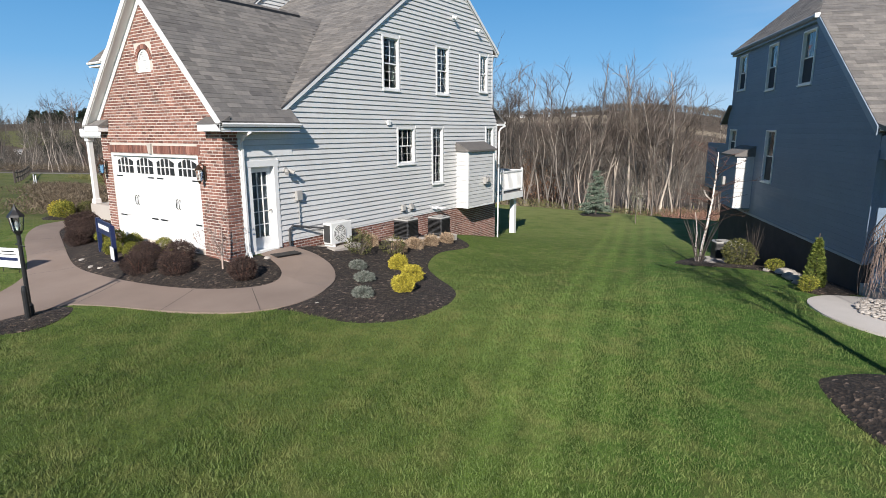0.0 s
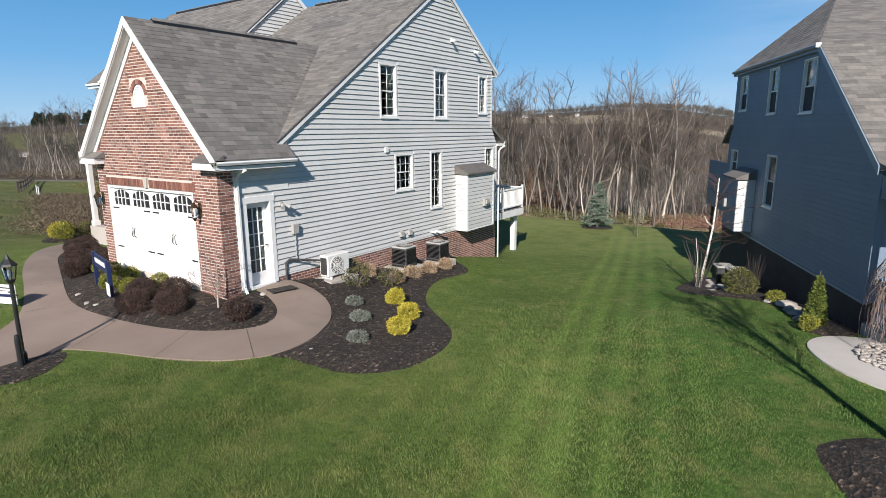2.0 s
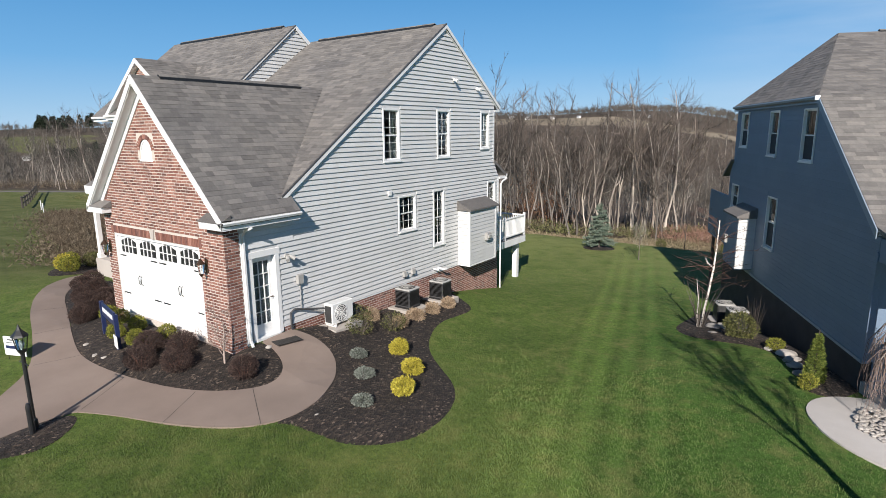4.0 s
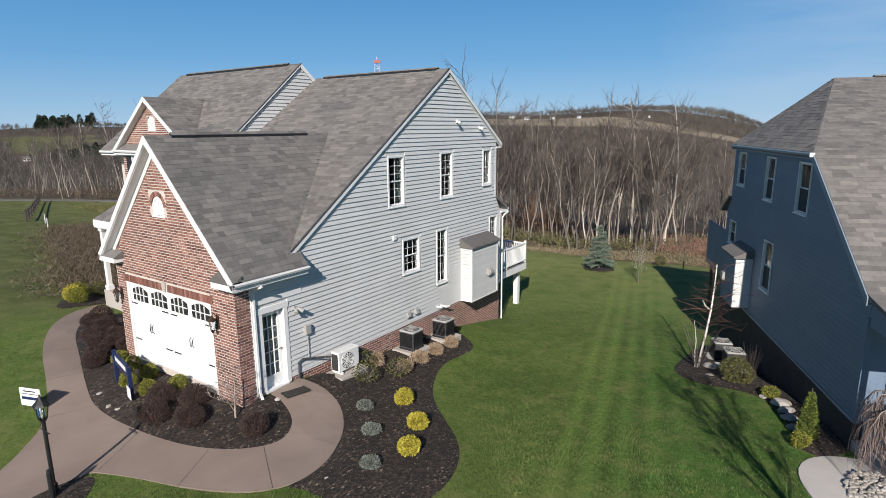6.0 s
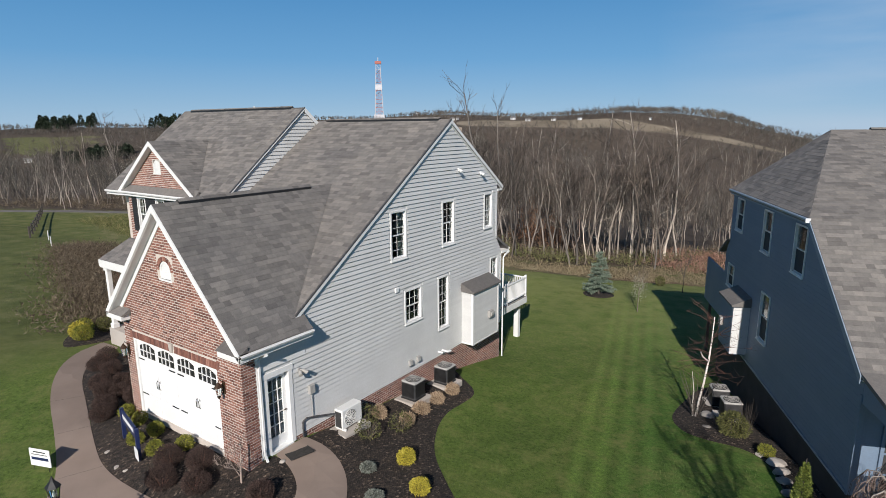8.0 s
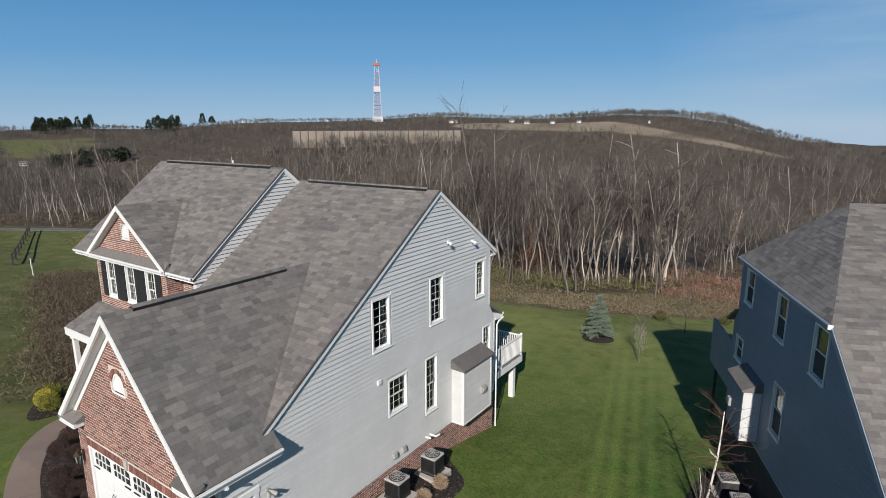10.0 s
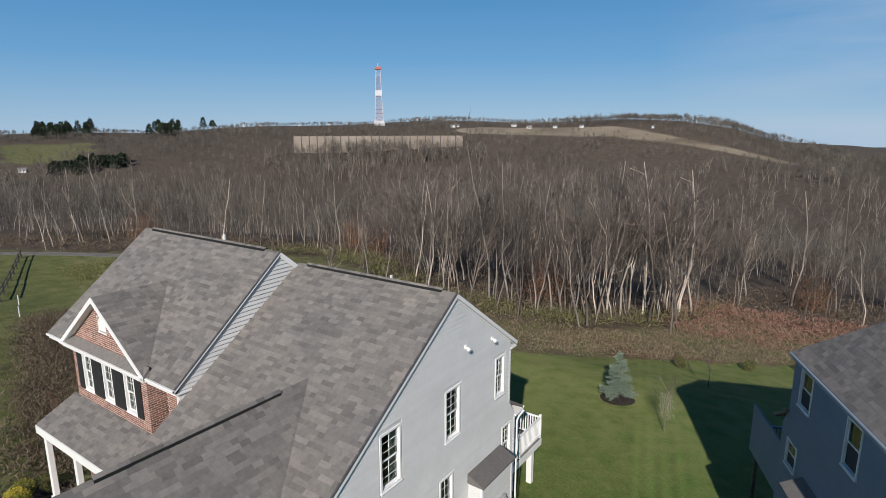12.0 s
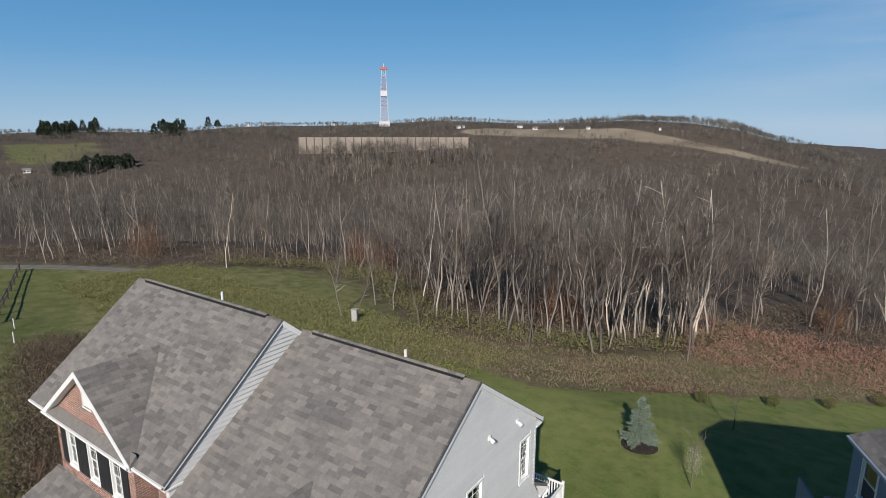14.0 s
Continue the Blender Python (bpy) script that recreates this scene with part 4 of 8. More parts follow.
def roof_slab(name, pts, parent, material=None, thick=RT, label=""):
    """A roof plane of given corners, with its thickness below."""
    return part(name, Geo().prism([Vector(p) for p in pts], (0, 0, -thick)), material or M["shingle"], parent, label)


nz = 1 / math.hypot(1, PITCH)
up_f, n_f = Vector((0, nz, PITCH * nz)), Vector((0, -PITCH * nz, nz))
up_r, n_r = Vector((0, -nz, PITCH * nz)), Vector((0, PITCH * nz, nz))
main_roof = roof_slab("main_roof", [(RX0, EY, EZ), (RX1, EY, EZ), (RX1, RIDGE_Y, RIDGE_Z), (RX0, RIDGE_Y, RIDGE_Z)], house, label="weathered grey-brown shingle roof")
BY = 12.68
rear_roof = roof_slab("rear_roof", [(RX0, RIDGE_Y, RIDGE_Z), (RX1, RIDGE_Y, RIDGE_Z), (RX1, BY, RIDGE_Z - (BY - RIDGE_Y) * PITCH), (RX0, BY, RIDGE_Z - (BY - RIDGE_Y) * PITCH)], house)
# garage roof: two planes running back into the main roof
GEX, GEZ = 0.74, GRZ - (0.74 - GRX) * GP
GXE = 2 * GRX - GEX
GY0 = FY - 0.25


def valley_y(z):
    return RIDGE_Y - (RIDGE_Z - z) / PITCH


gr = roof_slab("garage_roof", [(GEX, GY0, GEZ), (GEX, 1.75, GEZ), (GEX - (EZ - GEZ) / GP, 1.75, EZ), (GRX, valley_y(GRZ) + 0.05, GRZ), (GRX, GY0, GRZ)], house)
gl = roof_slab("garage_roof_far_side", [(GXE, 4.0, GEZ), (GXE, GY0, GEZ), (GRX, GY0, GRZ), (GRX, valley_y(GRZ) + 0.05, GRZ), (GXE + (EZ - GEZ) / GP, 4.0, EZ)], house)
# rake boards, soffits, gutters
for s in (-1, 1):
    ex = GEX if s > 0 else GXE
    g = Geo()
    g.prism([(GRX, GY0 - 0.03, GRZ - 0.005), (ex, GY0 - 0.03, GEZ - 0.005), (ex, GY0 - 0.03, GEZ - 0.2), (GRX, GY0 - 0.03, GRZ - 0.21)][::s], (0, 0.03, 0))
    part("rake_board", g, M["trim"], house, "white rake board of the garage gable")
    g = Geo()
    g.prism([(GRX, GY0, GRZ - 0.2), (ex, GY0, GEZ - 0.2), (ex, FY, GEZ - 0.2), (GRX, FY, GRZ - 0.2)], (0, 0, -0.03))
    part("gable_soffit", g, M["trim"], house)
    g = Geo()
    g.prism([(GRX, FY - 0.03, GRZ - 0.23), (ex - s * 0.2, FY - 0.03, GEZ + 0.2 * GP - 0.23), (ex - s * 0.2, FY - 0.03, GEZ + 0.2 * GP - 0.42), (GRX, FY - 0.03, GRZ - 0.42)][::s], (0, 0.03, 0))
    part("frieze_board", g, M["trim"], house)
# eave returns
for s in (-1, 1):
    ex = GEX if s > 0 else GXE
    r = Geo()
    r.box(min(ex, ex - s * 0.85), max(ex, ex - s * 0.85), GY0 - 0.03, FY, GEZ - 0.22, GEZ - 0.06, 0.01)
    part("eave_return", r, M["trim"], house)
    r = Geo()
    x0, x1 = ex, ex - s * 0.9
    r.add([(x0, GY0 - 0.05, GEZ - 0.055), (x1, GY0 - 0.05, GEZ - 0.055), (x1, FY, GEZ + 0.12), (x0, FY, GEZ + 0.12), (x0, FY, GEZ - 0.055), (x1, FY, GEZ - 0.055)], [(0, 1, 2, 3), (0, 3, 4), (1, 5, 2), (0, 4, 5, 1), (4, 3, 2, 5)])
    part("return_roof", r, M["shingle"], house)


def gutter(name, p0, p1, out, parent, material=None):
    """A K-shaped gutter from p0 to p1; out: the level way away from the wall."""
    p0, p1, o = Vector(p0), Vector(p1), Vector(out)
    prof = [(0, 0), (0.08, 0), (0.095, -0.03), (0.07, -0.085), (0, -0.085), (0, -0.08), (0.065, -0.08), (0.087, -0.03), (0.075, -0.006), (0, -0.006)]
    n = len(prof)
    geo = Geo()
    geo.add([p + o * d + Vector((0, 0, z)) for p in (p0, p1) for d, z in prof], [(i, (i + 1) % n, n + (i + 1) % n, n + i) for i in range(n)] + [tuple(range(n))[::-1], tuple(range(n, 2 * n))])
    return part(name, geo, material or M["trim"], parent)


gutter("gutter", (GEX - 0.02, GY0, GEZ - 0.03), (GEX - 0.02, 1.75, GEZ - 0.03), (1, 0, 0), house)
g = Geo().prism([(GEX - 0.02, GY0, GEZ - 0.2), (GEX - 0.02, 1.75, GEZ - 0.2), (WX, 1.75, GEZ - 0.2), (WX, GY0, GEZ - 0.2)], (0, 0, -0.03))
g.box(GEX - 0.05, GEX - 0.02, GY0, 1.75, GEZ - 0.2, GEZ - 0.02)
part("eave_soffit", g, M["trim"], house)
# main rake boards on the side wall
X = RX1
for y0, z0, y1, z1 in ((EY, EZ, RIDGE_Y, RIDGE_Z), (RIDGE_Y, RIDGE_Z, BY, RIDGE_Z - (BY - RIDGE_Y) * PITCH)):
    part("rake_board", Geo().prism([(X, y0, z0 - 0.02), (X, y1, z1 - 0.02), (X, y1, z1 - 0.15), (X, y0, z0 - 0.15)], (0.025, 0, 0)), M["trim"], house, "white rake board of the side gable")
    part("rake_soffit", Geo().prism([(X, y0, z0 - 0.18), (X, y1, z1 - 0.18), (X, y1, z1 - 0.21), (X, y0, z0 - 0.21)], (-0.06, 0, 0)), M["trim"], house)
# dark metal drip edge along the rake
g = Geo()
g.prism([(X + 0.03, EY, EZ + 0.012), (X + 0.03, RIDGE_Y, RIDGE_Z + 0.012), (X + 0.03, RIDGE_Y, RIDGE_Z - 0.03), (X + 0.03, EY, EZ - 0.03)], (-0.06, 0, 0))
part("drip_edge", g, M["ac_grey"], house)
# main front eave fascia, rear eave and gutter
g = Geo()
g.box(RX0, RX1, EY - 0.02, EY, EZ - 0.2, EZ - 0.01)
part("fascia", g, M["trim"], house)
bz = RIDGE_Z - (BY - RIDGE_Y) * PITCH
gutter("gutter", (RX0, BY - 0.02, bz - 0.03), (RX1, BY - 0.02, bz - 0.03), (0, 1, 0), house)
part("rear_soffit", Geo().box(RX0, RX1, 12.3, BY, bz - 0.22, bz - 0.17), M["trim"], house)
# ridge caps: a dark vent strip under a shingle cap
def ridge_cap(p0, p1, parent, pitch=PITCH):
    p0, p1 = Vector(p0), Vector(p1)
    d = p1 - p0
    o = Vector((d.y, -d.x, 0)).normalized()
    k = Vector((0, 0, 1))
    w = 0.085
    low = -w * pitch
    vent = part("ridge_vent", Geo().prism([p0 - o * w + k * (low - 0.02), p0 - o * w + k * (low + 0.075), p0 + k * 0.055, p0 + o * w + k * (low + 0.075), p0 + o * w + k * (low - 0.02)], d), M["black"], parent, "black ridge vent strip")
    n = max(1, round(d.length / 0.24))
    for i in range(n):
        # overlapping cap shingles, each lifted at its lower end
        a, b = p0 + d * (i / n), p0 + d * ((i + 1.12) / n)
        lip = 0.012
        vs = []
        for q, up in ((a, lip), (b, 0.003)):
            vs += [q - o * (w - 0.012) + k * (low + 0.082), q + k * 0.058, q + o * (w - 0.012) + k * (low + 0.082), q - o * (w - 0.012) + k * (low + 0.086 + up), q + k * (0.064 + up), q + o * (w - 0.012) + k * (low + 0.086 + up)]
        part("cap_shingle", Geo().add(vs, [(3, 4, 10, 9), (4, 5, 11, 10), (0, 1, 4, 3), (1, 2, 5, 4), (0, 3, 9, 6), (2, 8, 11, 5), (6, 9, 10, 7), (7, 10, 11, 8)]), M["shingle"], vent)


ridge_cap((RX0 + 0.5, RIDGE_Y, RIDGE_Z), (RX1 - 0.5, RIDGE_Y, RIDGE_Z), house)
ridge_cap((GRX, GY0 + 0.7, GRZ), (GRX, GY0 + 5.3, GRZ), house, GP)
# small rear roof over the lower storey
lr = roof_slab("lower_rear_roof", [(RX1 - 5.9, 12.3, 4.02), (RX1, 12.3, 4.02), (RX1, 13.3, 3.42), (RX1 - 5.9, 13.3, 3.42)], house, thick=0.12)
g = Geo().box(RX1 - 5.9, RX1 + 0.02, 12.72, 13.3, 3.22, 3.3)
part("rear_soffit", g, M["trim"], house)
gutter("gutter", (RX1 - 5.9, 13.28, 3.39), (RX1 + 0.02, 13.28, 3.39), (0, 1, 0), house)
# rear and hidden walls, floors
g = Geo()
g.box(-14.3, WX - 0.2, 12.52, 12.72, -2.4, 3.3)
g.box(-14.3, WX - 0.2, 12.1, 12.3, 3.3, 6.05)
g.box(-14.3, -14.1, 5.0, 12.5, -1.2, 6.2)
part("rear_wall", g, M["siding"], house)
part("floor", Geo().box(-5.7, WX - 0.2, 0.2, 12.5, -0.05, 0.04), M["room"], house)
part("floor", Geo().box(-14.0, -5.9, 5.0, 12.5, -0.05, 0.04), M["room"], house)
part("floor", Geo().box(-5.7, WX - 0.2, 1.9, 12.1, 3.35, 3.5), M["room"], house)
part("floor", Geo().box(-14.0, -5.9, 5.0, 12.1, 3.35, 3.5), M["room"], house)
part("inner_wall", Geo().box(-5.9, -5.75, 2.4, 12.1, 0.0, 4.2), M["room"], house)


# ---- taller left block of the house ----
TX0, TX1 = -14.6, -6.2
TRY, TRZ, TEY, TEZ = 8.1, 9.28, 4.0, 5.92
TPT = (TRZ - TEZ) / (TRY - TEY)
tz = 1 / math.hypot(1, TPT)
tall_roof = roof_slab("tall_roof", [(TX0, TEY, TEZ), (TX1 + 0.04, TEY, TEZ), (TX1 + 0.04, TRY, TRZ), (TX0, TRY, TRZ)], house, label="taller shingle roof of the main block")
roof_slab("tall_rear_roof", [(TX0, TRY, TRZ), (TX1 + 0.04, TRY, TRZ), (TX1 + 0.04, 12.7, TRZ - (12.7 - TRY) * TPT), (TX0, 12.7, TRZ - (12.7 - TRY) * TPT)], house)
# siding cheek between the two roofs, board by board
g = Geo()
g.prism([(TX1 - 0.02, TEY + 0.15, TEZ - 0.1), (TX1 - 0.02, TRY, TRZ - 0.1), (TX1 - 0.02, 12.5, 6.2), (TX1 - 0.02, 12.5, 4.5), (TX1 - 0.02, TEY + 0.15, 4.5)], (-0.15, 0, 0))
cheek = part("cheek_wall", g, M["siding"], house)


def cheek_lim(z):
    lo = TRY - (TRZ - 0.14 - z) / TPT
    hi = RIDGE_Y - (RIDGE_Z - z) / PITCH + 0.04
    if z > RIDGE_Z:
        hi = TRY + (TRZ - 0.14 - z) / TPT
    return max(lo, TEY + 0.15), max(hi, lo)


for b in boards(lambda a, z, d: (TX1 - 0.02 + d, a, z), cheek_lim, [], 5.1, TRZ - 0.16, COURSE):
    part("siding_board", b, M["siding"], cheek)
xr = TX1 + 0.04
g = Geo()
g.prism([(xr, TEY, TEZ - 0.01), (xr, TRY, TRZ - 0.01), (xr, TRY, TRZ - 0.09), (xr, TEY, TEZ - 0.09)], (0.025, 0, 0))
part("rake_board", g, M["trim"], house)
g = Geo()
g.prism([(xr, TRY, TRZ - 0.01), (xr, 12.7, TRZ - (12.7 - TRY) * TPT - 0.01), (xr, 12.7, TRZ - (12.7 - TRY) * TPT - 0.2), (xr, TRY, TRZ - 0.2)], (0.025, 0, 0))
part("rake_board", g, M["trim"], house)
part("drip_edge", Geo().prism([(xr + 0.03, TEY, TEZ + 0.014), (xr + 0.03, TRY, TRZ + 0.014), (xr + 0.03, TRY, TRZ - 0.02), (xr + 0.03, TEY, TEZ - 0.02)], (-0.06, 0, 0)), M["ac_grey"], house)
ridge_cap((TX0 + 0.6, TRY, TRZ), (TX1 - 0.7, TRY, TRZ), house)
gutter("gutter", (TX0, TEY + 0.02, TEZ - 0.03), (TX1 + 0.04, TEY + 0.02, TEZ - 0.03), (0, -1, 0), house)
part("tall_soffit", Geo().box(TX0, TX1 + 0.04, TEY + 0.02, 4.75, TEZ - 0.22, TEZ - 0.17), M["trim"], house)
# brick front of the tall block and its bay
BXL, BXR, BYF = -12.95, -8.0, 4.12


def P_bay(a, z, d):
    return (a, BYF - d, z)


def P_tall(a, z, d):
    return (a, 4.75 - d, z)


BAYW = [(-12.2, -11.62, 4.3, 5.65), (-10.77, -10.19, 4.3, 5.65), (-9.34, -8.76, 4.3, 5.65)]
TW = (-7.3, -6.75, 4.6, 5.6)
g = Geo()
backing(g, P_bay, lambda z: (BXL, BXR), BAYW, [-0.9, 5.95], -0.2, 0.0)
g.box(BXR - 0.2, BXR, BYF + 0.2, 4.75, -0.9, 5.95)
g.box(BXL, BXL + 0.2, BYF + 0.2, 4.75, -0.9, 5.95)
bay = part("bay_wall", g, M["mortar"], house, "red brick upper front")
g = Geo()
backing(g, P_tall, lambda z: (TX0 + 0.15, TX1 - 0.2), [TW], [-0.9, 5.8], -0.2, 0.0)
tallw = part("front_wall", g, M["mortar"], house, "red brick front wall")
for b in BAYW:
    sash_window(house, P_bay, b, 2, 2)
    for s in (-1, 1):
        x0 = b[0] - 0.43 if s < 0 else b[1] + 0.07
        sh = part("shutter", Geo().box(x0, x0 + 0.36, BYF - 0.045, BYF - 0.008, b[2] - 0.06, b[3] + 0.06, 0.006), M["shutter"], house, "black louvred shutter")
        z = b[2]
        while z < b[3] - 0.03:
            part("slat", Geo().box(x0 + 0.04, x0 + 0.32, BYF - 0.056, BYF - 0.045, z, z + 0.035), M["shutter"], sh)
            z += 0.075
sash_window(house, P_tall, TW, 2, 2)
# front gable over the bay
DPX, DPZ, DHW, DEZ = (BXL + BXR) / 2, 8.0, 2.78, 5.95
DGP = (DPZ - DEZ) / DHW
GF = BYF - 0.22
for s in (1, -1):
    ex = DPX + s * DHW
    back = lambda z: TRY - (TRZ - z) / TPT
    pts = [(ex, GF, DEZ), (ex, back(DEZ) + 0.05, DEZ), (DPX, back(DPZ) + 0.05, DPZ), (DPX, GF, DPZ)]
    roof_slab("bay_gable_roof" if s > 0 else "bay_gable_roof_far_side", pts if s > 0 else pts[::-1], house, thick=0.14)


def bay_lim(z):
    h = (DPZ - 0.15 - z) / DGP
    return DPX - h, DPX + h


g = Geo()
VENT2 = (DPX - 0.25, DPX + 0.25, 6.75, 7.25)
backing(g, P_bay, bay_lim, [VENT2], [6.15, DPZ - 0.16], -0.15, 0.0)
bayg = part("bay_gable", g, M["mortar"], house)
arch_louvre(DPX, BYF + 0.03, 6.75, 0.5, 0.5, house)
for s in (-1, 1):
    ex = DPX + s * DHW
    g = Geo()
    g.prism([(DPX, GF - 0.03, DPZ - 0.005), (ex, GF - 0.03, DEZ - 0.005), (ex, GF - 0.03, DEZ - 0.17), (DPX, GF - 0.03, DPZ - 0.19)][::s], (0, 0.03, 0))
    part("rake_board", g, M["trim"], house)
    part("rake_soffit", Geo().prism([(DPX, GF, DPZ - 0.16), (ex, GF, DEZ - 0.16), (ex, BYF, DEZ - 0.16), (DPX, BYF, DPZ - 0.16)], (0, 0, -0.03)), M["trim"], house)
g = Geo()
g.add([(BXL - 0.3, GF - 0.02, DEZ - 0.02), (BXR + 0.3, GF - 0.02, DEZ - 0.02), (BXR + 0.3, BYF, DEZ + 0.24), (BXL - 0.3, BYF, DEZ + 0.24), (BXL - 0.3, BYF, DEZ - 0.02), (BXR + 0.3, BYF, DEZ - 0.02)], [(0, 1, 2, 3), (0, 3, 4), (1, 5, 2), (0, 4, 5, 1)])
part("pent_roof", g, M["shingle"], house)
gutter("gutter", (BXL - 0.3, GF, DEZ - 0.02), (BXR + 0.3, GF, DEZ - 0.02), (0, -1, 0), house)
part("bay_soffit", Geo().box(BXL - 0.3, BXR + 0.3, GF, BYF, DEZ - 0.2, DEZ - 0.14), M["trim"], house)
# porch with shingle roof and white posts
PZ0, PZ1, PY0 = 3.15, 3.85, 2.75
PXL, PXR = -13.25, -5.6
porch_roof = roof_slab("porch_roof", [(PXL, PY0, PZ0), (PXR, PY0, PZ0), (PXR, BYF, PZ1), (PXL, BYF, PZ1)], house, thick=0.14, label="shingled porch roof")
part("porch_fascia", Geo().box(PXL, PXR, PY0 - 0.03, PY0, PZ0 - 0.3, PZ0 - 0.01), M["trim"], house)
part("porch_fascia", Geo().prism([(PXL, PY0, PZ0 - 0.01), (PXL, BYF, PZ1 - 0.01), (PXL, BYF, PZ1 - 0.3), (PXL, PY0, PZ0 - 0.3)], (-0.03, 0, 0)), M["trim"], house)
part("porch_ceiling", Geo().box(PXL, PXR, PY0, BYF, PZ0 - 0.34, PZ0 - 0.3), M["trim"], house)
part("porch_floor", Geo().box(PXL, PXR, PY0 + 0.05, BYF, -0.7, 0.12), M["concrete"], house)
for x in (-13.05, -10.8, -8.3):
    g = Geo()
    g.box(x - 0.09, x + 0.09, PY0 + 0.12, PY0 + 0.3, 0.12, PZ0 - 0.34, 0.012)
    g.box(x - 0.13, x + 0.13, PY0 + 0.08, PY0 + 0.34, 0.12, 0.32, 0.012)
    g.box(x - 0.13, x + 0.13, PY0 + 0.08, PY0 + 0.34, PZ0 - 0.5, PZ0 - 0.34, 0.012)
    part("porch_post", g, M["trim"], house)

# ---- chimney-like bump-out, corner boards, downspouts on the siding wall ----
BO = (9.66, 11.62)
BD = 0.52
g = Geo()
g.box(WX, WX + BD, BO[0], BO[1], 0.22, 2.32)
bo = part("fireplace_bump_out", g, M["siding"], house, "siding-clad fireplace bump-out with a small shingle roof")
for z in np.arange(0.24, 2.25, COURSE):
    z1 = min(z + COURSE, 2.32)
    a = Geo().add([(WX + BD, BO[0] + 0.07, z), (WX + BD, BO[1] - 0.07, z), (WX + BD, BO[1] - 0.07, z1), (WX + BD, BO[0] + 0.07, z1), (WX + BD + 0.02, BO[0] + 0.07, z + 0.004), (WX + BD + 0.02, BO[1] - 0.07, z + 0.004), (WX + BD + 0.004, BO[1] - 0.07, z1 - 0.004), (WX + BD + 0.004, BO[0] + 0.07, z1 - 0.004)], [(7, 6, 5, 4), (0, 4, 5, 1), (2, 6, 7, 3), (1, 5, 6, 2), (0, 3, 7, 4)])
    part("siding_board", a, M["siding"], bo)
    a = Geo().add([(WX + 0.02, BO[0], z), (WX + BD - 0.05, BO[0], z), (WX + BD - 0.05, BO[0], z1), (WX + 0.02, BO[0], z1), (WX + 0.02, BO[0] - 0.02, z + 0.004), (WX + BD - 0.05, BO[0] - 0.02, z + 0.004), (WX + BD - 0.05, BO[0] - 0.004, z1 - 0.004), (WX + 0.02, BO[0] - 0.004, z1 - 0.004)], [(4, 5, 6, 7), (0, 1, 5, 4), (2, 3, 7, 6), (1, 2, 6, 5), (0, 4, 7, 3)])
    part("siding_board", a, M["siding"], bo)
g = Geo()
for y0 in (BO[0] - 0.024, BO[1] - 0.07):
    g.box(WX + BD - 0.06, WX + BD + 0.026, y0, y0 + 0.094, 0.2, 2.32, 0.004)
g.box(WX, WX + BD + 0.026, BO[0] - 0.02, BO[1] + 0.02, 0.16, 0.22, 0.004)
part("corner_board", g, M["trim"], bo)
g = Geo().add([(WX, BO[0] - 0.08, 2.62), (WX, BO[1] + 0.08, 2.62), (WX + BD + 0.1, BO[0] - 0.08, 2.32), (WX + BD + 0.1, BO[1] + 0.08, 2.32), (WX, BO[0] - 0.08, 2.28), (WX, BO[1] + 0.08, 2.28), (WX + BD + 0.1, BO[0] - 0.08, 2.26), (WX + BD + 0.1, BO[1] + 0.08, 2.26)], [(0, 2, 3, 1), (0, 4, 6, 2), (1, 3, 7, 5), (2, 6, 7, 3), (4, 5, 7, 6)])
part("bump_out_roof", g, M["shingle"], bo)
g = Geo()
g.box(WX + BD + 0.02, WX + BD + 0.14, 10.75, 11.05, 1.0, 1.28, 0.01)
g.box(WX + BD + 0.05, WX + BD + 0.19, 10.79, 11.01, 1.08, 1.22, 0.01)
part("flue_vent", g, M["ac_top"], bo, "grey direct-vent flue")


def downspout(x, y, z0, z1, parent, kick, top=None, material=None):
    """A rectangular downspout with a kick at its foot and an elbow to the gutter."""
    pts = [(x + kick[0], y + kick[1], z0), (x, y, z0 + 0.14), (x, y, z1)]
    if top:
        pts += [(x + top[0] * 0.3, y + top[1] * 0.3, z1 + 0.12), (x + top[0], y + top[1], z1 + 0.22)]
    return part("downspout", Geo().tube(pts, 0.036, 4), material or M["trim"], parent, "white downspout")


downspout(WX + 0.06, 0.2, -0.02, 2.78, house, (0.1, -0.02), (0.36, 0))
downspout(WX + 0.06, 12.86, -1.75, 3.0, house, (0.25, 0), (0.05, 0.42))
g = Geo()
g.box(WX - 0.01, WX + 0.028, 12.63, 12.74, SB, 3.24, 0.004)
g.box(WX - 0.01, WX + 0.028, 12.21, 12.32, 4.02, 5.9, 0.004)
g.box(WX - 0.01, WX + 0.028, 0.13, 0.27, 0.05, 2.85, 0.004)
g.box(WX - 0.01, WX + 0.03, 0.27, 1.75, 2.42, 2.56, 0.004)
g.box(WX - 0.01, WX + 0.024, 1.27, 12.7, SB - 0.04, SB + 0.01, 0.004)
part("corner_board", g, M["trim"], house)


# ---- the blue house across the side lawn ----
N_AT, N_TURN = (8.25, 17.75, 0.0), -67.27
# own frame: +x along the wall towards the street, -y out to the lawn... wall on y = 0, house at y > 0
blue = thing("house", N_AT, N_TURN, "two-storey house with blue-grey siding and a hipped shingle roof", "house")


def P_blue(a, z, d):
    return (a, -d, z)


NE, NEZ = 8.1, 6.05
NB = 0.15


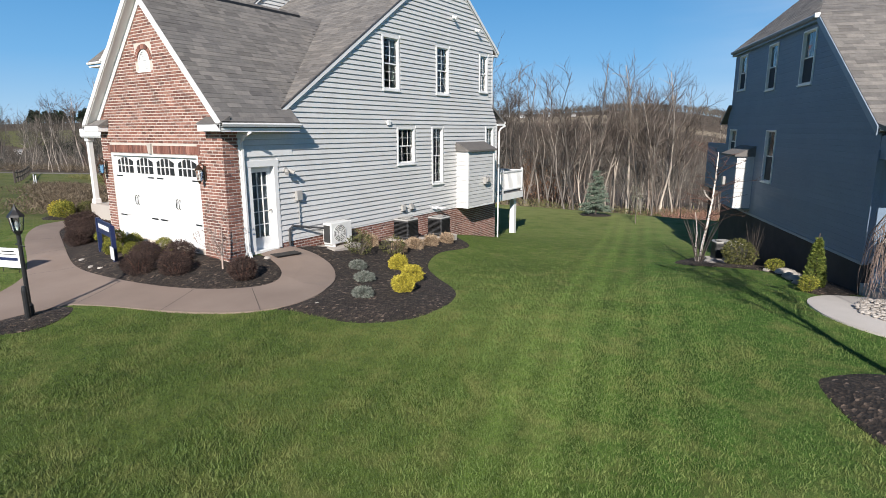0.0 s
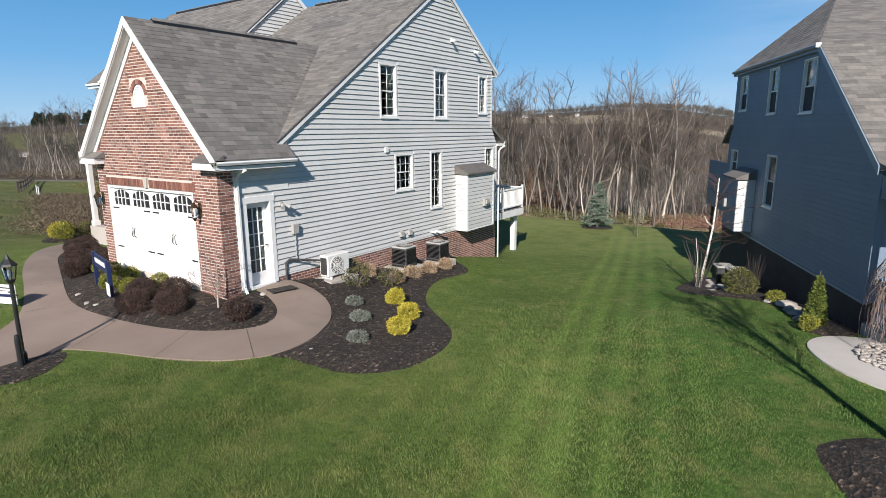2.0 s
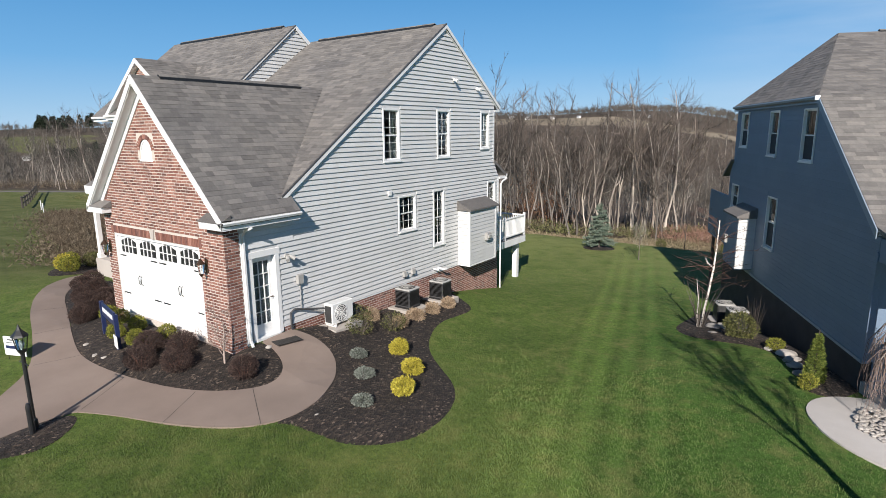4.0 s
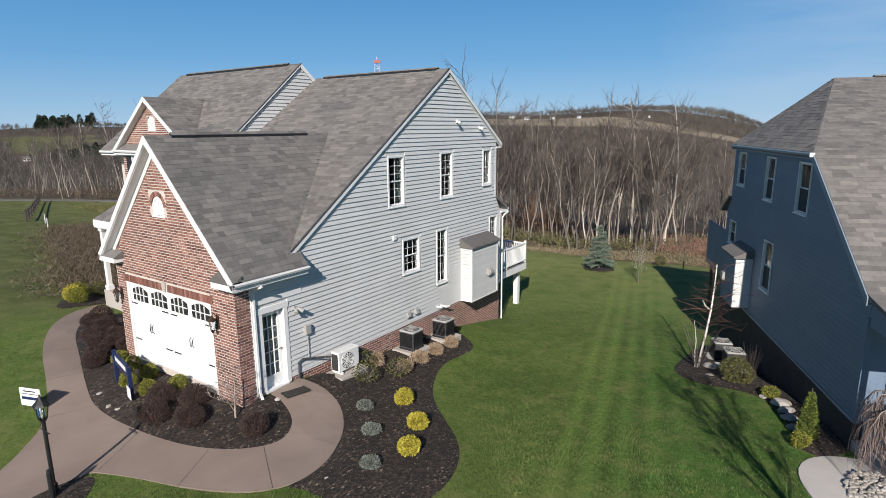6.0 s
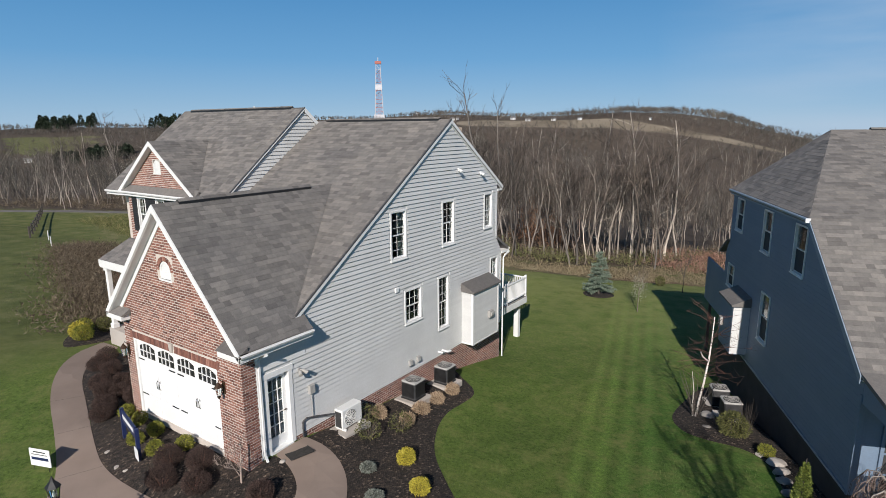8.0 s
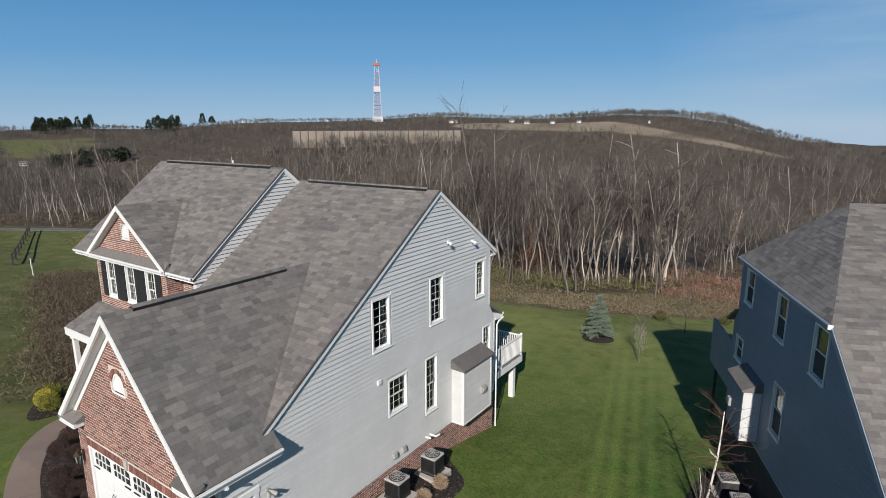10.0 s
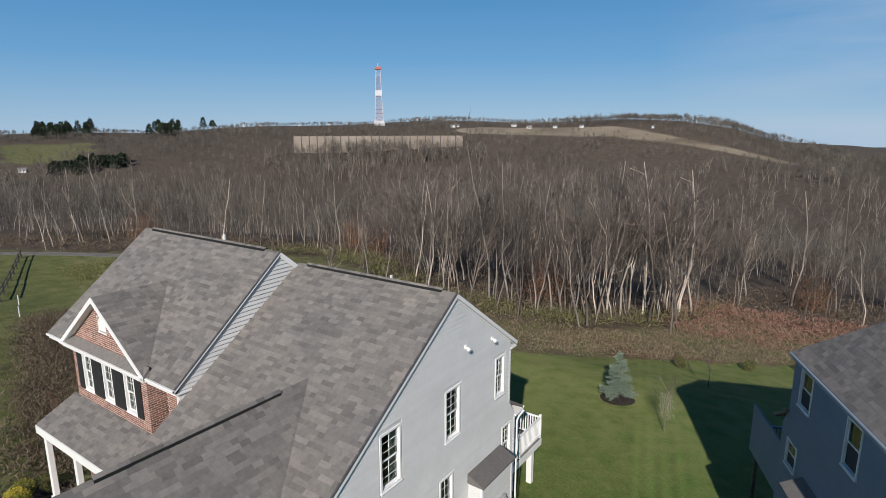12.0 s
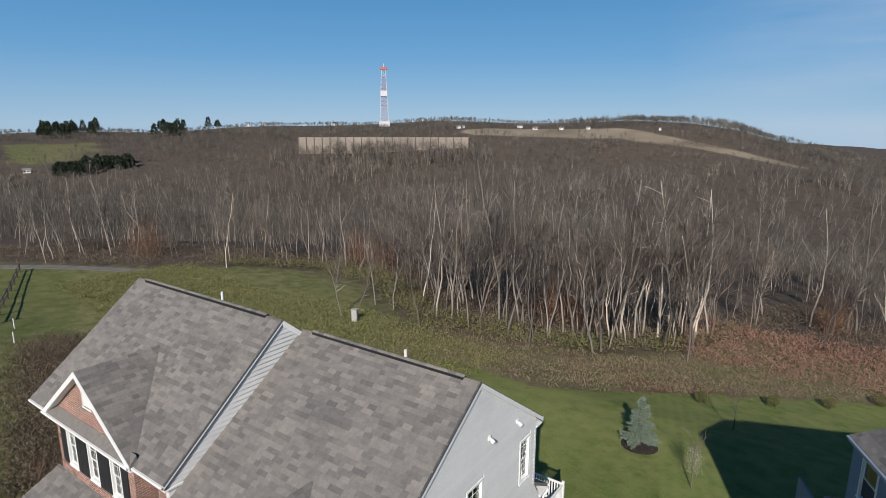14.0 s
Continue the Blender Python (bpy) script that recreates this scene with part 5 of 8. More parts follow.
def blue_lim(z):
    lo = 0.6 if z > 3.95 else (0.25 if z < 3.4 else 0.25 + (z - 3.4) / 0.55 * 0.35)
    hi = 11.9
    if z > 2.9:
        hi = min(hi, NE - 0.05 + (NEZ - 0.2 - z) / 0.76)
    return lo, max(hi, lo)


NWIN = [(1.25, 2.1, 4.5, 5.72), (4.39, 5.19, 4.31, 5.7), (7.15, 8.0, 4.27, 5.68), (0.8, 1.6, 2.15, 3.03), (4.95, 5.78, 1.38, 3.0)]
g = Geo()
backing(g, P_blue, blue_lim, NWIN, [NB, 2.5, 2.9, 3.4, 3.95, NEZ - 0.02], -0.2, 0.0)
bwall = part("wall", g, M["blue_siding"], blue, "blue-grey lap siding")
for b in boards(P_blue, blue_lim, [(h[0] - 0.09, h[1] + 0.09, h[2] - 0.09, h[3] + 0.09) for h in NWIN], NB, NEZ - 0.02, COURSE, 0.005):
    part("siding_board", b, M["blue_siding"], bwall)
for b in NWIN:
    sash_window(blue, P_blue, b, 1, 1, trim=M["trim"], casing=0.022, back=M["darker_backing"])
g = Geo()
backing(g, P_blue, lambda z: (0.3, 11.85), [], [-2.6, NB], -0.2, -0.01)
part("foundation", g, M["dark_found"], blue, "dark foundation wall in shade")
part("base_trim", Geo().box(0.25, 11.9, -0.03, 0.0, NB - 0.05, NB + 0.02), M["blue_trim"], blue)
# roof: side hip, long front slope, rear slope
AI, AU, AZ = 2.4, 2.5, 8.31  # hip point: inward, along, up
OV = 0.13
hip = roof_slab("hip_roof", [(0.5, -OV, NEZ - 0.05), (NE + 0.15, -OV, NEZ - 0.05), (AU, AI, AZ)], blue, thick=0.14, label="weathered shingle hip roof")
fe_u, fe_z = 12.0, 3.1
fslope = roof_slab("front_roof", [(NE + 0.15, -OV, NEZ - 0.05), (fe_u, -OV, fe_z), (fe_u, 12.0, fe_z), (NE + 0.15, 12.0, NEZ - 0.05)], blue, thick=0.14)
fupper = roof_slab("upper_front_roof", [(NE + 0.15, -OV, NEZ - 0.05), (NE + 0.15, 12.0, NEZ - 0.05), (AU, 12.0, AZ), (AU, AI, AZ)], blue, thick=0.14)
ridge_cap((AU, AI + 1.2, AZ), (AU, 11.5, AZ), blue)
roof_slab("rear_roof", [(0.5, -OV, NEZ - 0.05), (AU, AI, AZ), (AU, 12.0, AZ), (0.6, 12.0, NEZ - 0.05)], blue, thick=0.14)
g = Geo()
g.prism([(NE + 0.15, -OV, NEZ - 0.06), (fe_u, -OV, fe_z - 0.01), (fe_u, -OV, fe_z - 0.2), (NE + 0.15, -OV, NEZ - 0.25)], (0, -0.025, 0))
part("rake_board", g, M["blue_trim"], blue)
g = Geo()
g.box(0.5, NE + 0.2, -OV, 0.0, NEZ - 0.24, NEZ - 0.2)
g.prism([(NE + 0.15, -OV, NEZ - 0.2), (fe_u, -OV, fe_z - 0.15), (fe_u, 0, fe_z - 0.15), (NE + 0.15, 0, NEZ - 0.2)], (0, 0, -0.03))
part("soffit", g, M["blue_trim"], blue)
gutter("gutter", (0.5, -OV + 0.02, NEZ - 0.06), (NE + 0.2, -OV + 0.02, NEZ - 0.06), (0, -1, 0), blue, M["blue_trim"])
part("gutter_end", Geo().box(NE + 0.18, NE + 0.23, -OV - 0.11, -OV + 0.02, NEZ - 0.17, NEZ - 0.05, 0.008), M["trim"], blue, "white gutter end cap")
gutter("gutter", (fe_u, -OV, fe_z - 0.03), (fe_u, 12.0, fe_z - 0.03), (1, 0, 0), blue)
# the rest of the body
part("rear_wall", Geo().box(0.6, 0.8, 0.2, 12.0, -2.4, NEZ - 0.1), M["blue_siding"], blue)
part("front_wall", Geo().box(11.7, 11.9, 0.2, 12.0, -1.5, 2.9), M["blue_siding"], blue)
part("far_wall", Geo().box(0.8, 11.7, 11.8, 12.0, -2.0, 3.0), M["blue_siding"], blue)
# covered entry: beam, ceiling, posts, dark glazing
part("porch_beam", Geo().box(11.9, 13.75, 0.0, 0.16, 2.4, 2.9, 0.01), M["blue_siding"], blue)
part("porch_beam", Geo().box(13.59, 13.75, 0.16, 6.0, 2.4, 2.9, 0.01), M["blue_siding"], blue)
roof_slab("porch_roof", [(11.85, -OV, 3.17), (14.05, -OV, 2.72), (14.05, 6.3, 2.72), (11.85, 6.3, 3.17)], blue, thick=0.1)
part("porch_post", Geo().box(13.55, 13.71, 0.02, 0.18, -1.2, 2.4, 0.01), M["blue_siding"], blue)
part("porch_floor", Geo().box(11.9, 13.85, 0.0, 6.0, -1.2, -0.3, 0.01), M["concrete"], blue)
part("corner_board", Geo().box(11.85, 11.94, -0.035, 0.1, NB - 0.03, 2.6, 0.004), M["blue_siding"], blue)
eg = part("entry_glazing", Geo().box(11.91, 11.95, 0.5, 2.6, 0.15, 2.3, 0.004), M["blue_siding"], blue)
for k in range(3):
    for q in range(4):
        part("pane", Geo().box(11.95, 11.962, 0.58 + k * 0.67, 1.18 + k * 0.67, 0.24 + q * 0.52, 0.7 + q * 0.52), M["vent"], eg)
part("floor", Geo().box(0.8, 11.6, 0.2, 11.8, 0.05, 0.12), M["room"], blue)
part("floor", Geo().box(0.8, 7.9, 0.2, 11.8, 3.5, 3.6), M["room"], blue)
# lower rear roof stub and fireplace bump-out
roof_slab("lower_rear_roof", [(-0.3, -OV, 3.35), (0.65, -OV, 3.98), (0.65, 5.5, 3.98), (-0.3, 5.5, 3.35)], blue, thick=0.1)
gutter("gutter", (-0.28, -OV, 3.33), (-0.28, 5.5, 3.33), (-1, 0, 0), blue, M["blue_trim"])
g = Geo()
g.box(2.35, 3.95, -0.55, 0.0, 0.3, 2.15)
nb = part("fireplace_bump_out", g, M["blue_siding"], blue, "blue-grey fireplace bump-out with its sunlit end coloured pale")
for z in np.arange(0.32, 2.1, COURSE):
    z1 = min(z + COURSE, 2.15)
    a = Geo().add([(2.4, -0.55, z), (3.9, -0.55, z), (3.9, -0.55, z1), (2.4, -0.55, z1), (2.4, -0.57, z + 0.004), (3.9, -0.57, z + 0.004), (3.9, -0.554, z1 - 0.004), (2.4, -0.554, z1 - 0.004)], [(4, 5, 6, 7), (0, 1, 5, 4), (2, 3, 7, 6), (1, 2, 6, 5), (0, 4, 7, 3)])
    part("siding_board", a, M["blue_siding"], nb)
# end boards in the pale siding colour: sunlight on this face is painted in
for z in np.arange(0.32, 2.1, COURSE):
    z1 = min(z + COURSE, 2.15)
    a = Geo().add([(3.95, -0.55, z), (3.95, 0.0, z), (3.95, 0.0, z1), (3.95, -0.55, z1), (3.975, -0.56, z + 0.004), (3.975, 0.0, z + 0.004), (3.958, 0.0, z1 - 0.004), (3.958, -0.556, z1 - 0.004)], [(7, 6, 5, 4), (0, 4, 5, 1), (2, 6, 7, 3), (1, 5, 6, 2), (0, 3, 7, 4)])
    part("siding_board", a, M["siding"], nb)
g = Geo().add([(2.25, 0, 2.48), (4.05, 0, 2.48), (2.25, -0.65, 2.18), (4.05, -0.65, 2.18), (2.25, 0, 2.12), (4.05, 0, 2.12), (2.25, -0.65, 2.12), (4.05, -0.65, 2.12)], [(0, 1, 3, 2), (0, 2, 6, 4), (1, 5, 7, 3), (2, 3, 7, 6), (4, 6, 7, 5)])
part("bump_out_roof", g, M["shingle"], nb)
part("flue_vent", Geo().box(2.65, 2.9, -0.68, -0.57, 1.05, 1.35, 0.01), M["ac_top"], nb)
# rear deck with a blue privacy panel
part("deck_floor", Geo().box(-2.6, 0.45, 0.1, 4.2, 0.55, 0.75, 0.01), M["deck_wood"], blue)
part("privacy_panel", Geo().box(-2.75, 0.2, 0.02, 0.1, 0.5, 2.48, 0.01), M["blue_siding"], blue, "blue privacy panel of the deck")
for x in (-2.5, -0.2):
    for y in (0.25, 4.0):
        part("deck_post", Geo().box(x - 0.06, x + 0.06, y - 0.06, y + 0.06, -3.0, 0.56, 0.008), M["old_wood"], blue)
g = Geo()
g.box(-2.6, -2.5, 0.1, 4.2, 1.6, 1.68, 0.008)
g.box(-2.6, -2.5, 0.1, 4.2, 0.85, 0.9, 0.008)
part("deck_rail", g, M["blue_trim"], blue)
y = 0.2
while y < 4.1:
    part("baluster", Geo().box(-2.57, -2.53, y, y + 0.035, 0.9, 1.6), M["blue_trim"], blue)
    y += 0.13


# ---- trees ----
def bark_material(name, a, b, ringed=False):
    m, nt, s = nodes_of(name)
    p = place(nt, (1, 1, 0.35))
    col = ramp(nt, noise_of(nt, p, 9, 5, 0.7), [(0.3, a), (0.7, b)])
    if ringed:
        dark = ramp(nt, noise_of(nt, place(nt, (1, 1, 5)), 4, 3), [(0.58, (0, 0, 0)), (0.66, (1, 1, 1))])
        col = mix(nt, dark, col, (0.06, 0.05, 0.045))
    c = chance(nt)
    col = mix(nt, 1.0, col, ramp(nt, c, [(0, (0.45, 0.45, 0.45)), (1, (1.45, 1.42, 1.4))]), "MULTIPLY")
    drift = noise_of(nt, place(nt), 0.035, 3)
    col = mix(nt, 1.0, col, ramp(nt, drift, [(0.35, (0.72, 0.72, 0.74)), (0.65, (1.12, 1.1, 1.06))]), "MULTIPLY")
    clump = noise_of(nt, place(nt, (1, 1, 0.3)), 0.22, 3)
    col = mix(nt, 1.0, col, ramp(nt, clump, [(0.36, (0.5, 0.5, 0.51)), (0.64, (1.5, 1.47, 1.43))]), "MULTIPLY")
    nt.links.new(col, s.inputs["Base Color"])
    s.inputs["Roughness"].default_value = 0.9
    return m


M["bark"] = bark_material("grey_bark", (0.10, 0.083, 0.07), (0.22, 0.19, 0.165))
M["pale_bark"] = bark_material("pale_bark", (0.19, 0.172, 0.152), (0.38, 0.35, 0.312))
M["twig"] = bark_material("brown_twigs", (0.075, 0.062, 0.053), (0.14, 0.118, 0.103))
M["sapling_bark"] = bark_material("pinkish_grey_bark", (0.17, 0.14, 0.125), (0.30, 0.255, 0.23))
M["birch_bark"] = bark_material("white_birch_bark", (0.7, 0.66, 0.6), (0.85, 0.81, 0.76), True)
M["red_twig"] = bark_material("reddish_twigs", (0.09, 0.045, 0.035), (0.15, 0.08, 0.06))


def grow(rnd, height, spread=0.45, levels=4, trunk=0.16, clear=0.35, kids=(3, 6), lean=0.06, droop=0.0, wiggle=0.12, reach=(0.32, 0.6)):
    """Limbs of a bare tree as runs of (points, radii, level)."""
    runs = []

    def limb(p, d, length, r, level):
        n = 4 if level < 2 else 3
        pts, rad = [p], [r]
        q, e = p.copy(), d.copy()
        for i in range(n):
            e = (e + Vector((rnd.gauss(0, wiggle * (0.5 if level == 0 else 1)), rnd.gauss(0, wiggle * (0.5 if level == 0 else 1)), rnd.gauss(0, wiggle * 0.5) + (0.10 if level else 0.05) - droop * level * 0.25))).normalized()
            q = q + e * (length / n)
            pts.append(q.copy())
            rad.append(max(r * (1 - 0.75 * (i + 1) / n), 0.004))
        runs.append((pts, rad, level))
        if level >= levels:
            return
        for _ in range(rnd.randint(*kids) + (5 if level == 0 else 0)):
            t = rnd.uniform(clear if level == 0 else 0.25, 1.0) * n
            i = min(int(t), n - 1)
            b = pts[i].lerp(pts[i + 1], t - i)
            rr = (rad[i] + (rad[i + 1] - rad[i]) * (t - i)) * rnd.uniform(0.4, 0.65)
            ax = (pts[i + 1] - pts[i]).normalized()
            out = ax.orthogonal().normalized()
            out.rotate(Matrix.Rotation(rnd.uniform(0, 2 * math.pi), 3, ax))
            k = rnd.uniform(spread * 0.7, spread * 1.6)
            limb(b, (ax + out * k).normalized(), length * (rnd.uniform(*reach) if level == 0 else rnd.uniform(0.32, 0.6)) * (1.15 - 0.4 * t / n), max(rr, 0.005), level + 1)

    limb(Vector((0, 0, -0.15)), Vector((rnd.gauss(0, lean), rnd.gauss(0, lean), 1)).normalized(), height, trunk, 0)
    return runs


def limb_geo(runs, lo, hi, fat=1.0):
    """Bars for the limbs between two levels: thick ones six-sided, thin ones three-sided."""
    g = Geo()
    for pts, rad, level in runs:
        if lo <= level <= hi:
            g.tube(pts, [r * fat for r in rad], 7 if level == 0 else (4 if level == 1 else 3), cap=False)
    return g


def bare_tree(name, at, seed, height, bark, label, group="", turn=0.0, twig=None, category="tree", **kw):
    rnd = random.Random(seed)
    runs = grow(rnd, height, **kw)
    t = thing(name, at, turn, label, category, group)
    part("trunk", limb_geo(runs, 0, 0), bark, t, smooth=True)
    part("limbwork", limb_geo(runs, 1, 1), bark, t, kind="stuff")
    part("crown", limb_geo(runs, 2, 9), twig or M["twig"], t, "bare twigs", kind="stuff")
    return t


def crooked(rnd, h, r, lean=(0.0, 0.0), fork=True, twigs=1.0):
    """Limbs of a woodland tree: a bent trunk, rising forks, short stubs and a crown of fine twigs."""
    runs = []

    def bent(p, d, length, r0, r1, n, level, wig, rise):
        pts, rad, q, e = [p.copy()], [r0], p.copy(), d.copy()
        for i in range(n):
            e = (e + Vector((rnd.gauss(0, wig), rnd.gauss(0, wig), rise))).normalized()
            q = q + e * (length / n) * rnd.uniform(0.75, 1.25)
            pts.append(q.copy())
            rad.append(r0 + (r1 - r0) * (i + 1) / n)
        runs.append((pts, rad, level))
        return pts, rad

    def pick(run, lo, hi):
        pts, rad = run
        t = rnd.uniform(lo, hi) * (len(pts) - 1)
        i = min(int(t), len(pts) - 2)
        ax = (pts[i + 1] - pts[i]).normalized()
        out = ax.orthogonal().normalized()
        out.rotate(Matrix.Rotation(rnd.uniform(0, 2 * math.pi), 3, ax))
        return pts[i].lerp(pts[i + 1], t - i), rad[i], ax, out

    trunk = bent(Vector((0, 0, -0.2)), Vector((lean[0], lean[1], 1)).normalized(), h * (0.8 if fork else 0.94), r, r * 0.3, 8, 0, 0.125, 0.16)
    bearers = [trunk]
    for _ in range(rnd.randint(2, 4) if fork else 1):
        b, rr, ax, out = pick(trunk, 0.38, 0.85)
        bearers.append(bent(b, (ax + out * rnd.uniform(0.25, 0.5)).normalized(), h * rnd.uniform(0.28, 0.46), rr * 0.62, 0.022, 5, 1, 0.2, 0.16))
    for _ in range(rnd.randint(4, 8)):
        b, rr, ax, out = pick(trunk, 0.25, 0.95)
        bent(b, (ax * 0.5 + out).normalized(), h * rnd.uniform(0.04, 0.13), rr * 0.42, 0.014, 3, 1, 0.28, 0.1)
    for k, run in enumerate(bearers):
        for _ in range(int((16 if k == 0 else 11) * twigs)):
            b, rr, ax, out = pick(run, 0.45 if k == 0 else 0.2, 1.0)
            sub = bent(b, (ax * rnd.uniform(0.5, 1.1) + out * rnd.uniform(0.5, 1.0)).normalized(), h * rnd.uniform(0.07, 0.17), 0.02, 0.008, 3, 2, 0.24, 0.12)
            for _ in range(int(5 * twigs)):
                b2, _, ax2, out2 = pick(sub, 0.2, 1.0)
                bent(b2, (ax2 + out2 * rnd.uniform(0.4, 0.9)).normalized(), h * rnd.uniform(0.035, 0.09), 0.009, 0.004, 2, 3, 0.15, 0.1)
    return runs


def edge_tree(rnd, h, r, pale, group="trees of the wood edge", **kw):
    runs = crooked(rnd, h, r, **kw)
    t = thing("bare_tree", (0, 0, -400), 0, "tall crooked pale-barked bare tree at the wood edge" if pale else "tall crooked grey-barked bare tree at the wood edge", "tree", group)
    part("trunk", limb_geo(runs, 0, 0), M["pale_bark"] if pale else M["bark"], t, smooth=True)
    part("limbwork", limb_geo(runs, 1, 1), M["pale_bark"] if pale else M["bark"], t, kind="stuff")
    part("crown", limb_geo(runs, 2, 9), M["twig"], t, "bare twigs")
    return t


rnd = random.Random(11)
# wood edge: single trees, nearest first
kinds = [edge_tree(rnd, rnd.uniform(9.5, 12.5), rnd.uniform(0.06, 0.098), k % 3 != 2, fork=k % 3 != 1, lean=(rnd.gauss(0, 0.05), rnd.gauss(0, 0.05))) for k in range(12)]
leaning = edge_tree(rnd, 11.5, 0.11, True, lean=(-0.3, -0.1), fork=True)
# the front row as it stands: foot and height
FRONT = ((-30.2, 34.0, 9.5), (-28.8, 34.1, 8.5), (-30.5, 39.1, 11), (-27.9, 38.9, 9), (-22.5, 36.1, 10), (-23.4, 39.9, 10.5), (-16.5, 41.5, 10), (-14.5, 41.9, 11.5), (-14.6, 43.1, 9.5), (-9.5, 46.9, 12), (-9.2, 48.1, 11), (-8.5, 53.9, 11), (-8.1, 55.4, 12), (-5.3, 53.1, 12.5), (-4.8, 54.3, 11), (-2.6, 50.2, 10.5), (-2.7, 53.8, 13), (5.8, 75.8, 11), (7.4, 64.5, 8.5), (-6.0, 62.0, 13), (-13.6, 49.8, 11), (-14.6, 46.4, 9), (-19.7, 39.9, 9), (-56.5, 39.6, 9), (-57.7, 43.3, 10), (-52.5, 45.2, 9.5), (-75.0, 26.1, 8), (12.8, 69.3, 9), (-12.0, 48.5, 9.5), (-3.6, 58.2, 12))
EDGE = [(x, y, h) for x, y, h in FRONT]
for i in range(115):
    x = rnd.uniform(-88, 36) if i < 60 else rnd.uniform(-30, 1)
    EDGE.append((x, float(np.interp(x, WOOD_X, WOOD_Y)) + 1.5 + abs(rnd.gauss(0, 7)), rnd.uniform(8.5, 12.5)))
for i, (x, y, h) in enumerate(EDGE):
    s = h / 11.0 * (1.28 if x > -22 else 1.05)
    c = copy_thing(kinds[(i * 5) % len(kinds)], pose(x, y, gz(x, y) - 0.1, 0, 0, rnd.uniform(0, 360)) @ Matrix.Scale(s, 4))
    c.scale = (s, s, s)
copy_thing(leaning, pose(-9.9, 46.0, gz(-9.9, 46.0) - 0.1, 0, 0, 20))
for k in kinds + [leaning]:
    for o in list(k.children):
        bpy.data.objects.remove(o)
    bpy.data.objects.remove(k)


def forest(name, spots, tall, seed, stem_mat, twig_mat, label, protos=7, r=0.1, twigs=1.0, fine=3, fat=1.0, cloud=0, wide=0.045):
    """A wood of many bare trees: all stems as one mesh, all twigs as another, grown from a few crooked patterns."""
    rnd2 = random.Random(seed)
    rs2 = np.random.RandomState(seed)
    stems, crowns = [], []
    for _ in range(protos):
        runs = crooked(rnd2, 10.0, r, (rnd2.gauss(0, 0.05), rnd2.gauss(0, 0.05)), rnd2.random() < 0.75, twigs)
        if twigs == 0:
            runs = [q for q in runs if q[2] == 0] + [q for q in runs if q[2] == 1][:2]
        a, b = Geo(), Geo()
        for pts, rad, level in runs:
            if level == 0:
                a.tube(pts[::2], [q * fat for q in rad[::2]], 4, cap=False)
            elif level == 1:
                a.tube([pts[0], pts[len(pts) // 2], pts[-1]], [rad[0] * fat, rad[len(rad) // 2] * fat, rad[-1] * fat], 3, cap=False)
            elif level <= fine:
                side = (pts[-1] - pts[0]).cross(Vector((rnd2.gauss(0, 1), rnd2.gauss(0, 1), rnd2.gauss(0, 1)))).normalized() * rad[0] * 1.5 * fat
                b.add([pts[0] - side, pts[0] + side, pts[-1]], [(0, 1, 2)])
        for _ in range(cloud):
            # fine sprays filling the crown, rising outward
            u = Vector((rnd2.gauss(0, 1), rnd2.gauss(0, 1), rnd2.gauss(0, 1))).normalized() * rnd2.uniform(0.25, 1.0)
            p = Vector((u.x * 1.7, u.y * 1.7, 6.0 + u.z * 3.0))
            d = (Vector((u.x, u.y, 0)) * 0.7 + Vector((rnd2.gauss(0, 0.25), rnd2.gauss(0, 0.25), 0.9))).normalized() * rnd2.uniform(0.9, 2.0)
            side = d.cross(Vector((rnd2.gauss(0, 1), rnd2.gauss(0, 1), 0.3))).normalized() * wide
            b.add([p - side, p + side, p + d], [(0, 1, 2)])
        stems.append((np.array(a.v), np.array(a.f)))
        crowns.append((np.array(b.v), np.array(b.f)))
    n = len(spots)
    kind = rs2.randint(0, protos, n)
    turn, size = rs2.uniform(0, 2 * np.pi, n), tall / 10.0 * rs2.uniform(0.62, 1.2, n) * (0.86 + 0.3 * np.sin(spots[:, 0] * 0.052 + 1.5 * np.sin(spots[:, 1] * 0.041)) * np.sin(spots[:, 1] * 0.06))
    base = np.stack([spots[:, 0], spots[:, 1], ground_at(spots[:, 0], spots[:, 1]) - 0.2], -1)
    for what, group, mat in (("stems", stems, stem_mat), ("twigs", crowns, twig_mat)):
        V, F, k = [], [], 0
        for q in range(protos):
            v, f = group[q]
            for i in np.nonzero(kind == q)[0]:
                c, s_ = math.cos(turn[i]) * size[i], math.sin(turn[i]) * size[i]
                V.append(np.stack([v[:, 0] * c - v[:, 1] * s_, v[:, 0] * s_ + v[:, 1] * c, v[:, 2] * size[i]], -1) + base[i])
                F.append(f + k)
                k += len(v)
        me = bpy.data.meshes.new(name + "_" + what)
        V, F = np.concatenate(V), np.concatenate(F)
        w = F.shape[1]
        me.vertices.add(len(V))
        me.vertices.foreach_set("co", V.ravel())
        me.loops.add(F.size)
        me.loops.foreach_set("vertex_index", F.ravel())
        me.polygons.add(len(F))
        me.polygons.foreach_set("loop_start", np.arange(len(F)) * w)
        me.update(calc_edges=True)
        me.materials.append(mat)
        tagged(new(name + "_" + what, me), label + (", stems" if what == "stems" else ", twigs"), "woods", kind="stuff")


rs = np.random.RandomState(4)


